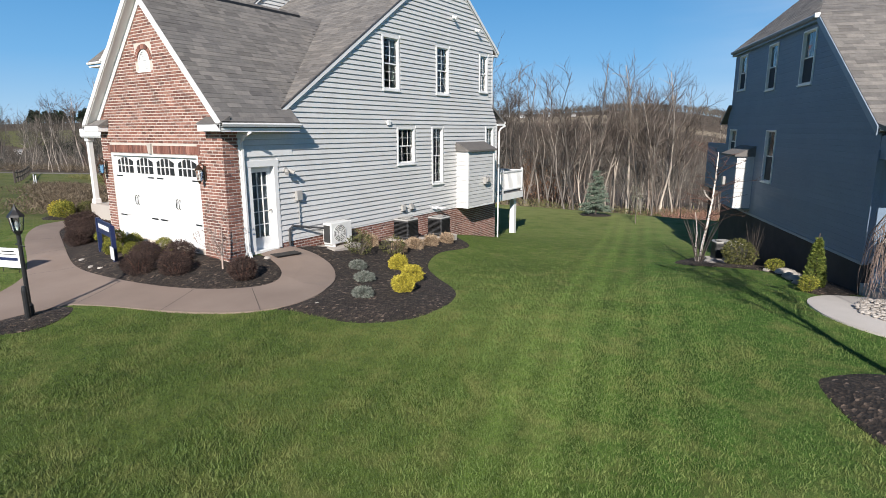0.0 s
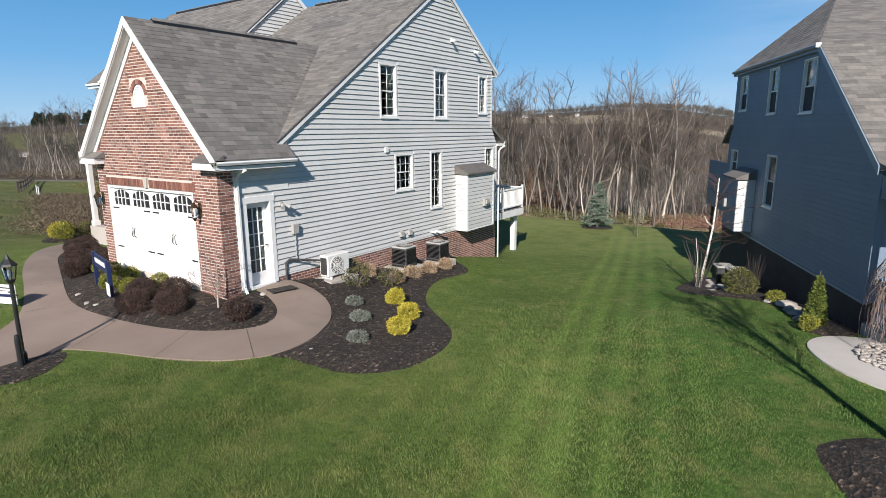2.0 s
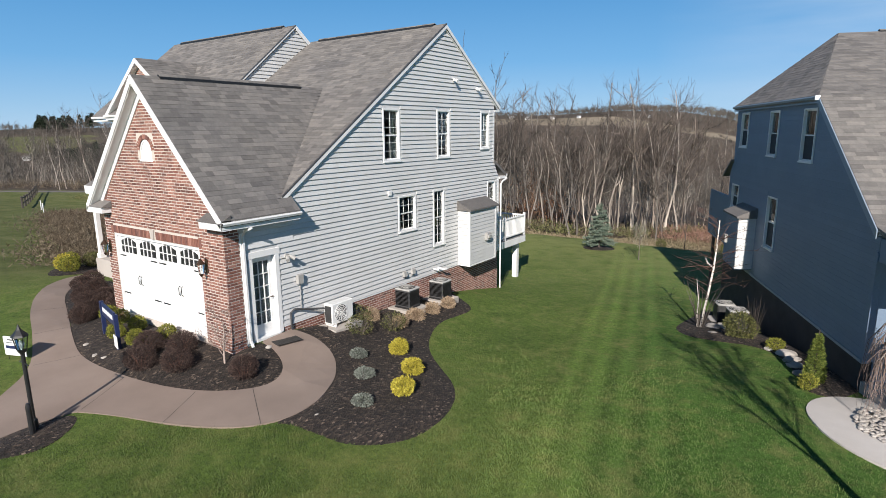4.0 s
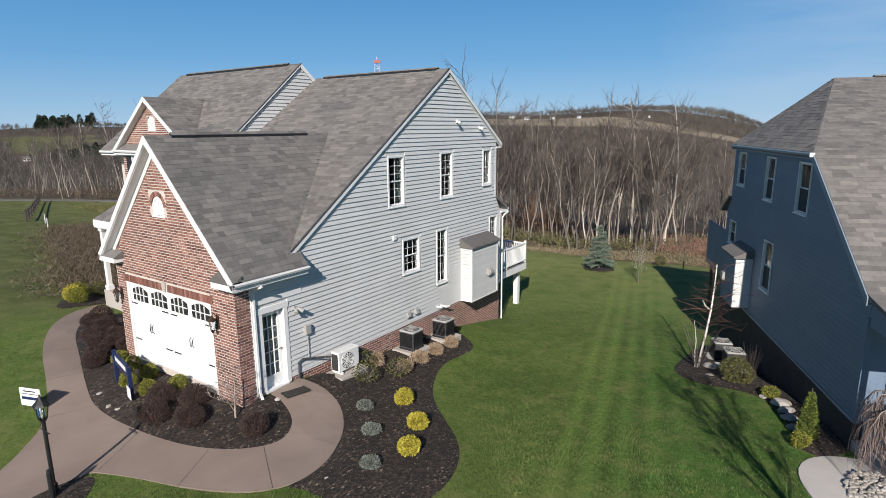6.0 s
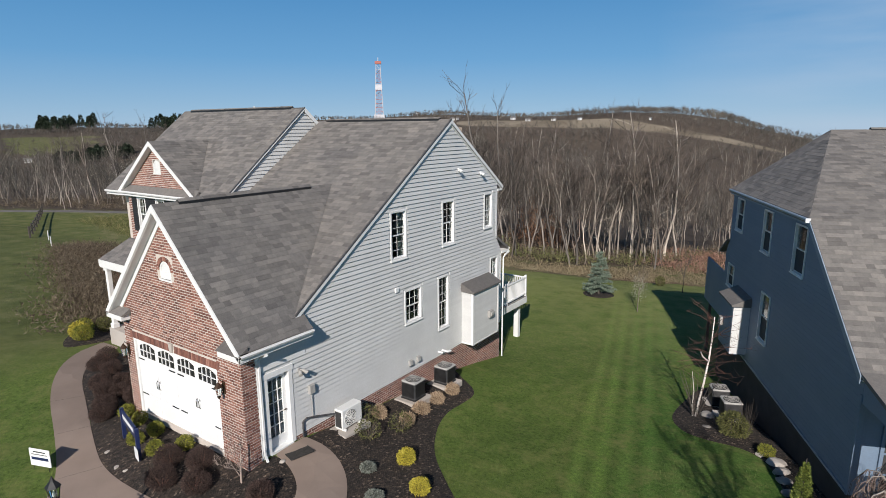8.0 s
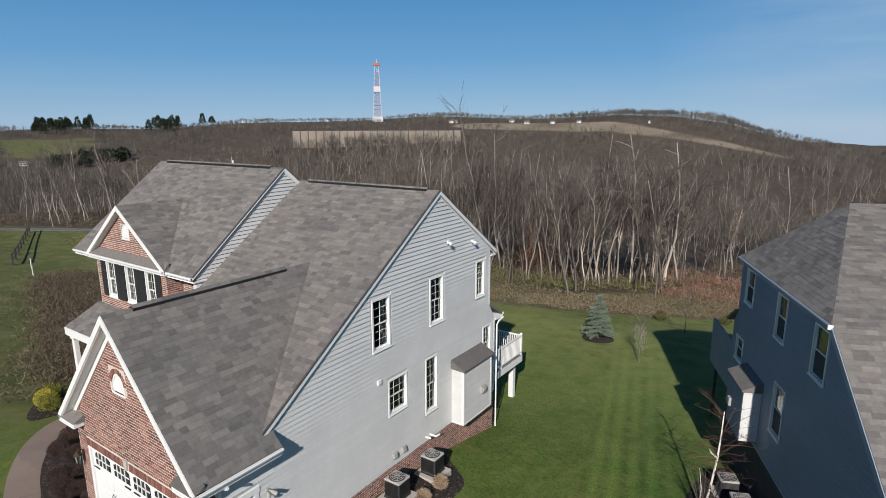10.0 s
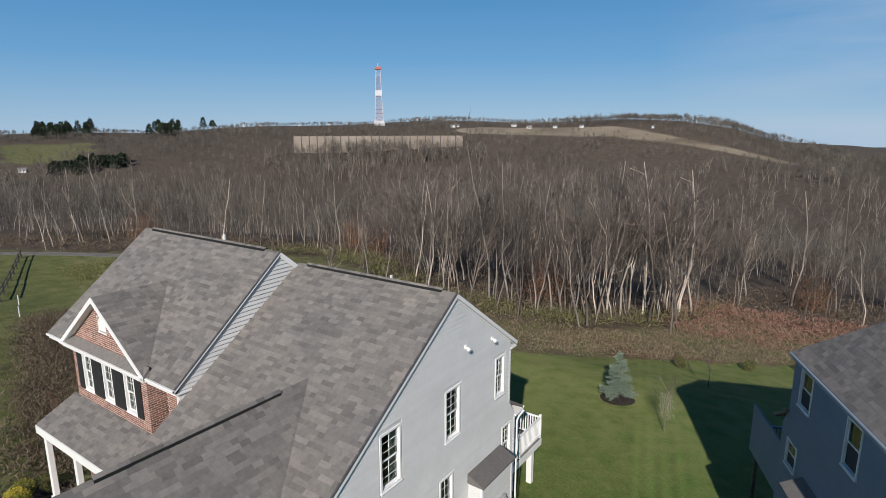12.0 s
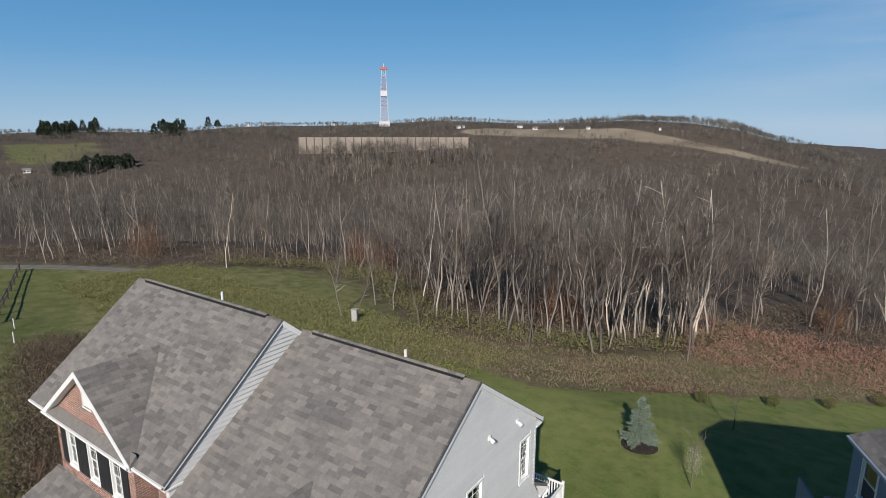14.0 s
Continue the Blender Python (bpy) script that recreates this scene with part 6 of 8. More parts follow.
def spots_between(n, r0, r1, a0, a1, keep):
    out = []
    while len(out) < n:
        r, a = math.sqrt(rs.uniform(r0 * r0, r1 * r1)), radians(rs.uniform(a0, a1))
        x, y = 5 - r * math.sin(a), -2 + r * math.cos(a)
        if keep(x, y, r):
            out.append((x, y))
    return np.array(out)


def wooded(x, y, r):
    edge = float(np.interp(x, WOOD_X, WOOD_Y)) + 4
    if y < edge:
        return False
    turn = math.degrees(math.atan2(5 - x, y + 2))
    if 2 < turn < 33 and float(np.interp(turn, FIELD_A, FIELD_LOW)) - 6 < r < float(np.interp(turn, FIELD_A, FIELD_R)):
        return rs.uniform() < 0.07
    if 31 < turn < 51 and 280 < r < 332:
        return rs.uniform() < 0.7
    # meadow, plantation and house on the left-hand slope
    if 66 < turn < 72.5 and 335 < r < 402 or 63.5 < turn < 69.5 and 296 < r < 324 or 70.3 < turn < 71.9 and 285 < r < 325:
        return rs.uniform() < 0.04
    # old clearings on the near flank of the hill
    if 0 < turn < 16 and 190 < r < 330:
        return rs.uniform() < 0.45
    # thinner and denser stretches
    return rs.uniform() < 0.55 + 0.45 * math.sin(x * 0.11 + 2 * math.sin(y * 0.05)) * math.sin(y * 0.09 + 1)


M["wood_grey"] = bark_material("wood_grey_twigs", (0.067, 0.063, 0.055), (0.147, 0.138, 0.12))
M["wood_brown"] = bark_material("wood_brown_twigs", (0.069, 0.063, 0.055), (0.147, 0.135, 0.116))
M["wood_stem"] = bark_material("wood_stems", (0.13, 0.118, 0.104), (0.33, 0.303, 0.27))
forest("near_wood", spots_between(1150, 46, 140, -25, 85, wooded), 10.0, 1, M["wood_stem"], M["wood_grey"], "dense grey-brown bare wood behind the meadow", 9, 0.068, 0.9, 3, 1.0, 60, 0.014)
forest("middle_wood", spots_between(2700, 125, 300, -20, 85, wooded), 9.0, 2, M["wood_stem"], M["wood_brown"], "brown bare wood filling the valley", 7, 0.075, 0.5, 3, 1.15, 44, 0.03)
forest("hill_wood", spots_between(5200, 285, 440, -15, 85, wooded), 6.0, 3, M["wood_brown"], M["wood_brown"], "bare wood on the far hillside", 6, 0.05, 0, 3, 1.4, 64, 0.06)
forest("ridge_wood", spots_between(3600, 405, 485, 17, 85, wooded), 3.8, 5, M["wood_grey"], M["wood_grey"], "low bare wood along the far ridge", 6, 0.05, 0, 3, 1.5, 60, 0.11)
forest("crest_wood", spots_between(2600, 400, 485, -14, 18, wooded), 6.0, 8, M["wood_grey"], M["wood_grey"], "bare wood on the crest of the hill", 6, 0.05, 0, 3, 1.5, 60, 0.08)
forest("screen_wood", spots_between(420, 296, 326, 30, 52, lambda x, y, r: True), 9.5, 6, M["wood_stem"], M["wood_brown"], "bare trees before the drilling site", 5, 0.08, 0.4, 3, 1.2, 50, 0.05)

# ---- drilling rig, sound wall and buildings on the far hill ----
rig_at = (-283.0, 332.0, gz(-283, 332))
rig = thing("drilling_rig", rig_at, 40, "tall white lattice drilling rig beyond the woods", "rig")
H, TOP = 58.0 - rig_at[2], 1.0
for sx in (-1, 1):
    for sy in (-1, 1):
        part("leg", Geo().tube([(sx * 3.2, sy * 3.2, 0), (sx * 1.5, sy * 1.5, H - 3)], 0.25, 5), M["rig_white"], rig)
zs = np.linspace(3, H - 4, 13)
for z0, z1 in zip(zs, zs[1:]):
    w0, w1 = 3.2 - 1.7 * z0 / (H - 3), 3.2 - 1.7 * z1 / (H - 3)
    g = Geo()
    for a in range(4):
        c, s = [(1, 1), (1, -1), (-1, -1), (-1, 1)][a], [(1, -1), (-1, -1), (-1, 1), (1, 1)][a]
        g.tube([(c[0] * w0, c[1] * w0, z0), (s[0] * w1, s[1] * w1, z1)], 0.12, 4)
        g.tube([(c[0] * w0, c[1] * w0, z0), (s[0] * w0, s[1] * w0, z0)], 0.12, 4)
    part("brace", g, M["rig_red"] if int(z0) % 3 == 0 else M["rig_white"], rig)
part("crown_block", Geo().box(-2.4, 2.4, -2.0, 2.0, H - 3.2, H - 1.2, 0.1), M["rig_red"], rig)
part("racking_board", Geo().box(-2.6, 2.6, -2.6, 2.6, H * 0.5, H * 0.5 + 4, 0.1), M["rig_white"], rig)
part("mast_tip", Geo().tube([(0, 0, H - 1.2), (0, 0, H + 1.5)], 0.25, 5), M["rig_white"], rig)
part("substructure", Geo().box(-4, 4, -3.5, 3.5, 0, 4, 0.2), M["rig_white"], rig)


# ---- plants ----
def leaf_material(name, dark, mid, light):
    m, nt, s = nodes_of(name)
    c = chance(nt)
    col = ramp(nt, c, [(0.0, dark), (0.5, mid), (1.0, light)])
    nt.links.new(col, s.inputs["Base Color"])
    s.inputs["Roughness"].default_value = 0.7
    s.inputs["Specular IOR Level"].default_value = 0.25
    return m


M["leaf_yellow"] = leaf_material("yellow_green_leaves", (0.17, 0.15, 0.015), (0.36, 0.31, 0.035), (0.56, 0.48, 0.08))
M["leaf_box"] = leaf_material("boxwood_leaves", (0.06, 0.072, 0.012), (0.165, 0.175, 0.026), (0.32, 0.30, 0.055))
M["leaf_dark"] = leaf_material("dark_reddish_twigs", (0.025, 0.016, 0.014), (0.058, 0.037, 0.031), (0.115, 0.077, 0.063))
M["leaf_grey"] = leaf_material("grey_green_leaves", (0.07, 0.08, 0.065), (0.15, 0.165, 0.14), (0.26, 0.275, 0.24))
M["leaf_tan"] = leaf_material("dry_tan_blades", (0.16, 0.11, 0.07), (0.33, 0.24, 0.16), (0.52, 0.41, 0.29))
M["leaf_olive"] = leaf_material("olive_leaves", (0.035, 0.04, 0.012), (0.09, 0.095, 0.03), (0.17, 0.16, 0.06))
M["needle"] = leaf_material("blue_spruce_needles", (0.055, 0.08, 0.058), (0.13, 0.175, 0.13), (0.26, 0.305, 0.245))
M["leaf_cedar"] = leaf_material("arborvitae_leaves", (0.035, 0.055, 0.010), (0.09, 0.12, 0.022), (0.18, 0.20, 0.045))
M["pine"] = leaf_material("dark_pine", (0.008, 0.014, 0.008), (0.02, 0.032, 0.018), (0.04, 0.055, 0.03))
M["blossom"] = leaf_material("pale_young_leaves", (0.13, 0.13, 0.09), (0.25, 0.25, 0.19), (0.42, 0.41, 0.34))
M["brush"] = leaf_material("brown_brush", (0.06, 0.045, 0.03), (0.125, 0.097, 0.066), (0.21, 0.17, 0.12))
M["red_brush"] = leaf_material("reddish_brush", (0.13, 0.07, 0.05), (0.23, 0.13, 0.095), (0.33, 0.21, 0.16))
M["green_brush"] = leaf_material("early_green_brush", (0.06, 0.067, 0.023), (0.115, 0.122, 0.045), (0.18, 0.178, 0.075))

M["meadow_blade"] = leaf_material("meadow_blades", (0.11, 0.088, 0.052), (0.205, 0.165, 0.10), (0.31, 0.255, 0.165))
M["slope_blade"] = leaf_material("slope_blades", (0.08, 0.09, 0.03), (0.16, 0.165, 0.06), (0.26, 0.235, 0.11))
M["russet"] = leaf_material("russet_leaves", (0.09, 0.04, 0.02), (0.17, 0.085, 0.045), (0.25, 0.14, 0.08))


def leaves_geo(rs, centres, outward, size, slim=0.5):
    """Small bent leaves at points, turned partly outward: two triangles each."""
    n = len(centres)
    a = np.cross(outward, rs.normal(size=(n, 3)))
    a /= np.linalg.norm(a, axis=1, keepdims=True) + 1e-9
    tip = outward * 0.6 + a * 0.5 + rs.normal(0, 0.35, (n, 3))
    tip /= np.linalg.norm(tip, axis=1, keepdims=True) + 1e-9
    side = np.cross(tip, rs.normal(size=(n, 3)))
    side /= np.linalg.norm(side, axis=1, keepdims=True) + 1e-9
    s = size * rs.uniform(0.6, 1.3, n)[:, None]
    p0, p1 = centres, centres + tip * s
    mid = (p0 + p1) / 2 + np.cross(tip, side) * s * 0.12
    v = np.stack([p0, mid + side * s * slim / 2, p1, mid - side * s * slim / 2], 1).reshape(-1, 3)
    k = 4 * np.arange(n)[:, None]
    f = np.concatenate([k + np.array((0, 1, 2)), k + np.array((0, 2, 3))])
    g = Geo()
    g.v, g.f = [tuple(p) for p in v.tolist()], [tuple(q) for q in f.tolist()]
    return g


def blob(rs, n, rx, ry, rz, lumps=7, shell=0.55):
    """Points and outward ways in a lumpy round crown standing on z = 0."""
    d = rs.normal(size=(n, 3))
    d /= np.linalg.norm(d, axis=1, keepdims=True)
    bumps = rs.normal(size=(lumps, 3))
    bumps /= np.linalg.norm(bumps, axis=1, keepdims=True)
    lump = 0.84 + 0.2 * np.max(np.clip(d @ bumps.T, 0, 1) ** 3, axis=1) + rs.normal(0, 0.04, n)
    r = lump * (shell + (1 - shell) * rs.uniform(0, 1, n) ** 0.5)
    p = d * r[:, None] * np.array((rx, ry, rz)) + np.array((0, 0, rz * 0.92))
    keep = p[:, 2] > 0.0
    return p[keep], d[keep]


def shrub(name, at, seed, rx, rz, leaf, n, size, label, group, category="shrub", slim=0.5, twigs=0, twig_mat=None, shell=0.55):
    rs = np.random.RandomState(seed)
    t = thing(name, (at[0], at[1], gz(*at) + 0.03), rs.uniform(0, 360), label, category, group)
    p, d = blob(rs, n, rx, rx * rs.uniform(0.88, 1.1), rz, shell=shell)
    part("foliage", leaves_geo(rs, p, d, size, slim), leaf, t)
    g = Geo()
    for _ in range(6 + twigs):
        a, q = rs.uniform(0, 2 * math.pi), rs.uniform(0.3, 0.95)
        tip = (rx * q * math.cos(a), rx * q * math.sin(a), rz * rs.uniform(1.2, 1.95) * (1.15 - 0.45 * q))
        g.tube([(0.03 * math.cos(a), 0.03 * math.sin(a), -0.05), (tip[0] * 0.5, tip[1] * 0.5, tip[2] * 0.6), tip], [0.012, 0.008, 0.003], 3, cap=False)
    part("brushwood", g, twig_mat or M["twig"], t, kind="stuff")
    return t


for i, (x, y) in enumerate(((3.0, 2.8), (4.16, 1.87), (4.8, 0.73))):
    shrub("yellow_shrub", (x, y), 20 + i, 0.25, 0.21, M["leaf_yellow"], 2300, 0.055, "low rounded golden-yellow shrub in dark mulch", "golden shrubs in the side bed")
for i, (x, y) in enumerate(((2.55, 1.75), (3.5, 0.94), (4.46, -0.16))):
    shrub("grey_shrub", (x, y), 30 + i, 0.22, 0.12, M["leaf_grey"], 1400, 0.05, "low spreading grey-green shrub in dark mulch", "grey-green shrubs in the side bed")
for i, (x, y) in enumerate(((0.95, 4.07), (1.75, 4.44), (1.61, 5.36), (1.55, 6.29), (1.5, 7.29))):
    shrub("dry_grass_tuft", (x, y), 40 + i, 0.22, 0.16, M["leaf_tan"], 1500, 0.12, "dry tan ornamental grass tuft in mulch", "dry grass tufts by the wall", "grass tuft", 0.14)
for i, (x, y) in enumerate(((1.55, 2.9), (0.9, 3.5), (1.85, 4.0))):
    shrub("sparse_shrub", (x, y), 50 + i, 0.4, 0.3, M["leaf_olive"], 420, 0.06, "sparse olive-brown shrub with thin stems", "sparse shrubs by the wall", twigs=16)
for i, (x, y) in enumerate(((-5.2, -0.55), (-4.3, -0.62), (-3.3, -0.68), (-3.45, -1.2), (-2.5, -1.15), (-1.9, -0.65))):
    shrub("boxwood", (x, y), 60 + i, 0.235, 0.22, M["leaf_box"], 1800, 0.045, "small round yellow-green boxwood before the garage door", "boxwoods before the garage")
for i, (x, y) in enumerate(((-10.2, 0.9), (-9.4, 1.0), (-8.3, 0.1), (-7.9, 0.7), (-6.4, -0.6), (-7.0, 0.15), (-6.1, 0.2), (-1.15, -1.75), (-1.75, -1.2), (-0.2, -1.4), (-0.85, -0.85), (1.4, -0.75), (-11.0, 1.6), (-5.8, -0.95), (-7.5, -0.1))):
    shrub("barberry", (x, y), 80 + i, 0.37 if i != 11 else 0.33, 0.28, M["leaf_dark"], 4200, 0.05, "dense dark reddish-brown twiggy shrub in mulch", "dark shrubs before the garage", slim=0.3, twigs=4, twig_mat=M["red_twig"])
bare_tree("sapling", (0.55, -0.66, gz(0.55, -0.66)), 7, 1.25, M["sapling_bark"], "small bare grey sapling with spreading twigs by the brick pier", trunk=0.028, spread=1.0, clear=0.2, levels=3, kids=(4, 6), reach=(0.4, 0.65), twig=M["sapling_bark"])
# bed and bushes at the porch corner
LEFT_BED = [(-13.7, 1.0), (-15.6, 2.0), (-16.4, 3.2), (-15.4, 4.4), (-13.8, 3.8), (-13.75, 2.4)]
tagged(new("mulch_bed", patch(rounded(LEFT_BED), 0.2, mulch_height, 0.08).mesh("mulch_bed", M["mulch"])), "dark mulch bed at the porch corner", "garden bed", kind="structure")
for i, (x, y, m) in enumerate(((-15.5, 2.7, "leaf_box"), (-15.0, 2.3, "leaf_yellow"), (-14.4, 2.2, "leaf_box"), (-15.2, 3.5, "leaf_olive"))):
    shrub("bush", (x, y), 130 + i, 0.42, 0.36, M[m], 1500, 0.07, "rounded garden bush at the porch corner" if m != "leaf_yellow" else "yellowish garden bush at the porch corner", "bushes at the porch")
bare_tree("garden_tree", (-16.6, 5.2, gz(-16.6, 5.2)), 12, 3.0, M["red_twig"], "small bare reddish tree beside the porch", trunk=0.05, spread=0.5, clear=0.25, levels=3, kids=(3, 5), twig=M["red_twig"])

# ---- blue spruce and young trees on the back lawn ----
rs = np.random.RandomState(3)
sx, sy = -0.3, 27.2
spruce = thing("spruce", (sx, sy, gz(sx, sy)), 0, "young blue spruce in a mulch ring on the lawn", "conifer")
part("trunk", Geo().tube([(0, 0, -0.1), (0, 0, 2.9)], [0.07, 0.015], 7), M["bark"], spruce)
bg, P, D = Geo(), [], []
for tier in range(13):
    z = 0.3 + tier * 0.205
    reach = 0.95 * (1 - tier / 13.6) + 0.06
    for k in range(max(5, 11 - tier // 2)):
        a = rs.uniform(0, 2 * math.pi)
        L = reach * rs.uniform(0.8, 1.1)
        tip = np.array((L * math.cos(a), L * math.sin(a), z + L * rs.uniform(-0.02, 0.16)))
        bg.tube([(0, 0, z), tuple(tip)], [0.018, 0.006], 3, cap=False)
        m = int(60 + 150 * L)
        t = rs.uniform(0.15, 1.0, m)[:, None]
        p = np.array((0, 0, z)) + (tip - np.array((0, 0, z))) * t + rs.normal(0, 0.045, (m, 3)) * np.array((1, 1, 0.5))
        P.append(p)
        d = np.tile(tip - np.array((0, 0, z)), (m, 1)) / L + np.array((0, 0, 0.4)) + rs.normal(0, 0.5, (m, 3))
        D.append(d / np.linalg.norm(d, axis=1, keepdims=True))
part("limbs", bg, M["bark"], spruce)
part("needles", leaves_geo(rs, np.concatenate(P), np.concatenate(D), 0.10, 0.3), M["needle"], spruce)
ring = [(sx + 1.0 * math.cos(a), sy + 0.95 * math.sin(a)) for a in np.linspace(0, 2 * math.pi, 18)[:-1]]
tagged(new("mulch_ring", patch(ring, 0.2, mulch_height, 0.06).mesh("mulch_ring", M["mulch"])), "mulch ring under the spruce", "garden bed", kind="structure")


def young_tree(at, seed, h, n, label):
    t = bare_tree("young_tree", (*at, gz(*at)), seed, h, M["bark"], label, "young trees on the lawn", trunk=0.035, spread=0.5, clear=0.35, levels=3, kids=(3, 5))
    if n:
        r = np.random.RandomState(seed)
        p, d = blob(r, n, 0.55, 0.55, h * 0.36, shell=0.1)
        part("leaves", leaves_geo(r, p + np.array((0, 0, h * 0.3)), d, 0.07, 0.6), M["blossom"], t, "sparse pale young leaves")
    return t


young_tree((2.95, 24.75), 31, 2.3, 420, "thin young tree with sparse pale leaves")
young_tree((3.5, 33.9), 32, 2.7, 0, "thin bare forked young tree")
for i, (x, y) in enumerate(((0.7, 39.1), (4.9, 42.7), (8.3, 45.8), (11.6, 49.4))):
    shrub("edge_shrub", (x, y), 150 + i, 0.45, 0.42, M["leaf_olive"], 900, 0.09, "small green shrub at the lawn edge", "shrubs along the lawn edge")

# ---- planting before the blue house ----
N_BED = [(8.0, 11.6), (8.15, 10.6), (8.7, 9.7), (9.4, 9.35), (10.4, 9.35), (11.0, 8.9), (11.4, 8.1), (11.7, 7.0), (11.85, 6.0), (12.5, 5.9), (12.9, 6.9), (12.9, 6.9), (9.85, 14.1), (8.9, 15.8), (8.2, 15.0)]
tagged(new("mulch_bed", patch(rounded(N_BED), 0.2, mulch_height, 0.08).mesh("mulch_bed", M["mulch"])), "mulch bed along the blue house", "garden bed", kind="structure")
b = thing("birch", (8.75, 11.35, gz(8.75, 11.35)), 0, "leaning white-barked birch with bare reddish twigs in mulch", "tree")
r7 = random.Random(77)
bole = [Vector(p) for p in ((0, 0, -0.1), (0.06, 0.03, 0.6), (0.15, 0.09, 1.3), (0.22, 0.17, 2.05), (0.26, 0.17, 2.8), (0.27, 0.21, 3.6))]
part("trunk", Geo().tube(bole, [0.048, 0.04, 0.035, 0.03, 0.024, 0.014], 8), M["birch_bark"], b, smooth=True)
part("stub", Geo().tube([bole[3], bole[3] + Vector((-0.16, -0.12, 0.16)), bole[3] + Vector((-0.24, -0.16, 0.34))], [0.03, 0.026, 0.022], 6), M["birch_bark"], b, "pruned white branch stub")
part("side_stem", Geo().tube([(-0.06, 0, -0.1), (-0.12, -0.06, 0.45), (-0.1, -0.1, 1.0), (-0.2, -0.12, 1.7)], [0.035, 0.028, 0.018, 0.008], 6), M["birch_bark"], b)
twigs = Geo()
for _ in range(46):
    u = r7.uniform(1.4, 5)
    i = min(int(u), 4)
    p, a, L = bole[i].lerp(bole[i + 1], u - i), r7.uniform(0, 6.28), r7.uniform(0.5, 1.25)
    d = Vector((math.cos(a), math.sin(a), r7.uniform(0.0, 0.75)))
    mid = p + d * L * 0.5 + Vector((0, 0, 0.06))
    twigs.tube([p, mid, p + d * L], [0.011, 0.008, 0.004], 3, cap=False)
    for _ in range(4):
        q = mid.lerp(p + d * L, r7.random())
        twigs.tube([q, q + Vector((r7.gauss(0, 0.16), r7.gauss(0, 0.16), r7.uniform(0.02, 0.22)))], [0.005, 0.002], 3, cap=False)
part("crown", twigs, M["red_twig"], b, "bare reddish twigs")
low = Geo()
for _ in range(26):
    a, L = r7.uniform(0, 6.28), r7.uniform(0.7, 1.7)
    low.tube([(0.05 * math.cos(a), 0.05 * math.sin(a), -0.05), (0.2 * L * math.cos(a), 0.2 * L * math.sin(a), 0.55 * L), (0.4 * L * math.cos(a), 0.4 * L * math.sin(a), L)], [0.012, 0.008, 0.003], 3, cap=False)
part("sucker_growth", low, M["bark"], b, "thin bare suckers round the foot", kind="stuff")
shrub("round_shrub", (10.05, 10.15), 161, 0.48, 0.42, M["leaf_olive"], 2200, 0.07, "round olive-green shrub before the blue house", "shrubs before the blue house")
shrub("small_shrub", (11.05, 9.15), 162, 0.22, 0.18, M["leaf_box"], 900, 0.05, "small yellow-green shrub among stones", "shrubs before the blue house")
shrub("small_shrub", (11.9, 6.15), 163, 0.2, 0.18, M["leaf_box"], 900, 0.05, "small yellow-green shrub among stones", "shrubs before the blue house")
rs = np.random.RandomState(9)
arb = thing("arborvitae", (12.0, 6.75, gz(12.0, 6.75)), 0, "pointed yellow-green arborvitae before the blue wall", "conifer")
part("trunk", Geo().tube([(0, 0, -0.1), (0, 0, 1.3)], [0.04, 0.01], 6), M["bark"], arb)
h = rs.uniform(0.05, 1, 3200) ** 1.2
a = rs.uniform(0, 2 * math.pi, 3200)
rr = 0.24 * (1 - h) ** 0.8 * np.where(h < 0.15, 0.8, 1) * rs.uniform(0.7, 1.05, 3200) + 0.01
p = np.stack([rr * np.cos(a), rr * np.sin(a), h * 1.15], -1)
d = np.stack([np.cos(a) * 0.6, np.sin(a) * 0.6, np.ones_like(a) * 0.9], -1)
part("foliage", leaves_geo(rs, p, d / np.linalg.norm(d, axis=1, keepdims=True), 0.07, 0.45), M["leaf_cedar"], arb)
st = thing("stick_shrub", (10.4, 10.2, gz(10.4, 10.2)), 0, "upright bare shrub of thin grey stems", "shrub")
r8 = random.Random(8)
g = Geo()
for _ in range(34):
    a, q, hh = r8.uniform(0, 6.28), r8.uniform(0.05, 0.35), r8.uniform(0.8, 1.35)
    g.tube([(0.04 * math.cos(a), 0.04 * math.sin(a), -0.05), (q * 0.6 * math.cos(a), q * 0.6 * math.sin(a), hh * 0.6), (q * math.cos(a), q * math.sin(a), hh)], [0.008, 0.005, 0.003], 3, cap=False)
part("brushwood", g, M["twig"], st, kind="stuff")


def rock(at, seed, sx, sy, sz, label, group="stones in the bed", mat=None, name="stone"):
    r = np.random.RandomState(seed)
    bm = bmesh.new()
    bmesh.ops.create_icosphere(bm, subdivisions=2, radius=1.0)
    o = Vector(r.uniform(0, 50, 3))
    for v in bm.verts:
        k = 1 + 0.3 * noise.noise(v.co * 1.3 + o) + 0.12 * noise.noise(v.co * 3 + o)
        v.co = Vector((v.co.x * sx * k, v.co.y * sy * k, v.co.z * sz * k))
    me = bpy.data.meshes.new(name)
    bm.to_mesh(me)
    bm.free()
    me.materials.append(mat or M["stone"])
    ob = new(name, me)
    ob.matrix_basis = pose(at[0], at[1], gz(at[0], at[1]) + sz * 0.45, 0, 0, r.uniform(0, 360))
    return tagged(ob, label, "stone", group)


for i, (x, y, s) in enumerate(((9.3, 10.4, 0.14), (9.1, 11.7, 0.24), (11.35, 8.75, 0.22), (11.5, 8.3, 0.18), (11.6, 7.8, 0.16), (10.9, 9.1, 0.12), (11.75, 7.2, 0.16))):
    rock((x, y), 200 + i, s * 1.3, s, s * 0.55, "pale flat landscape stone in mulch")
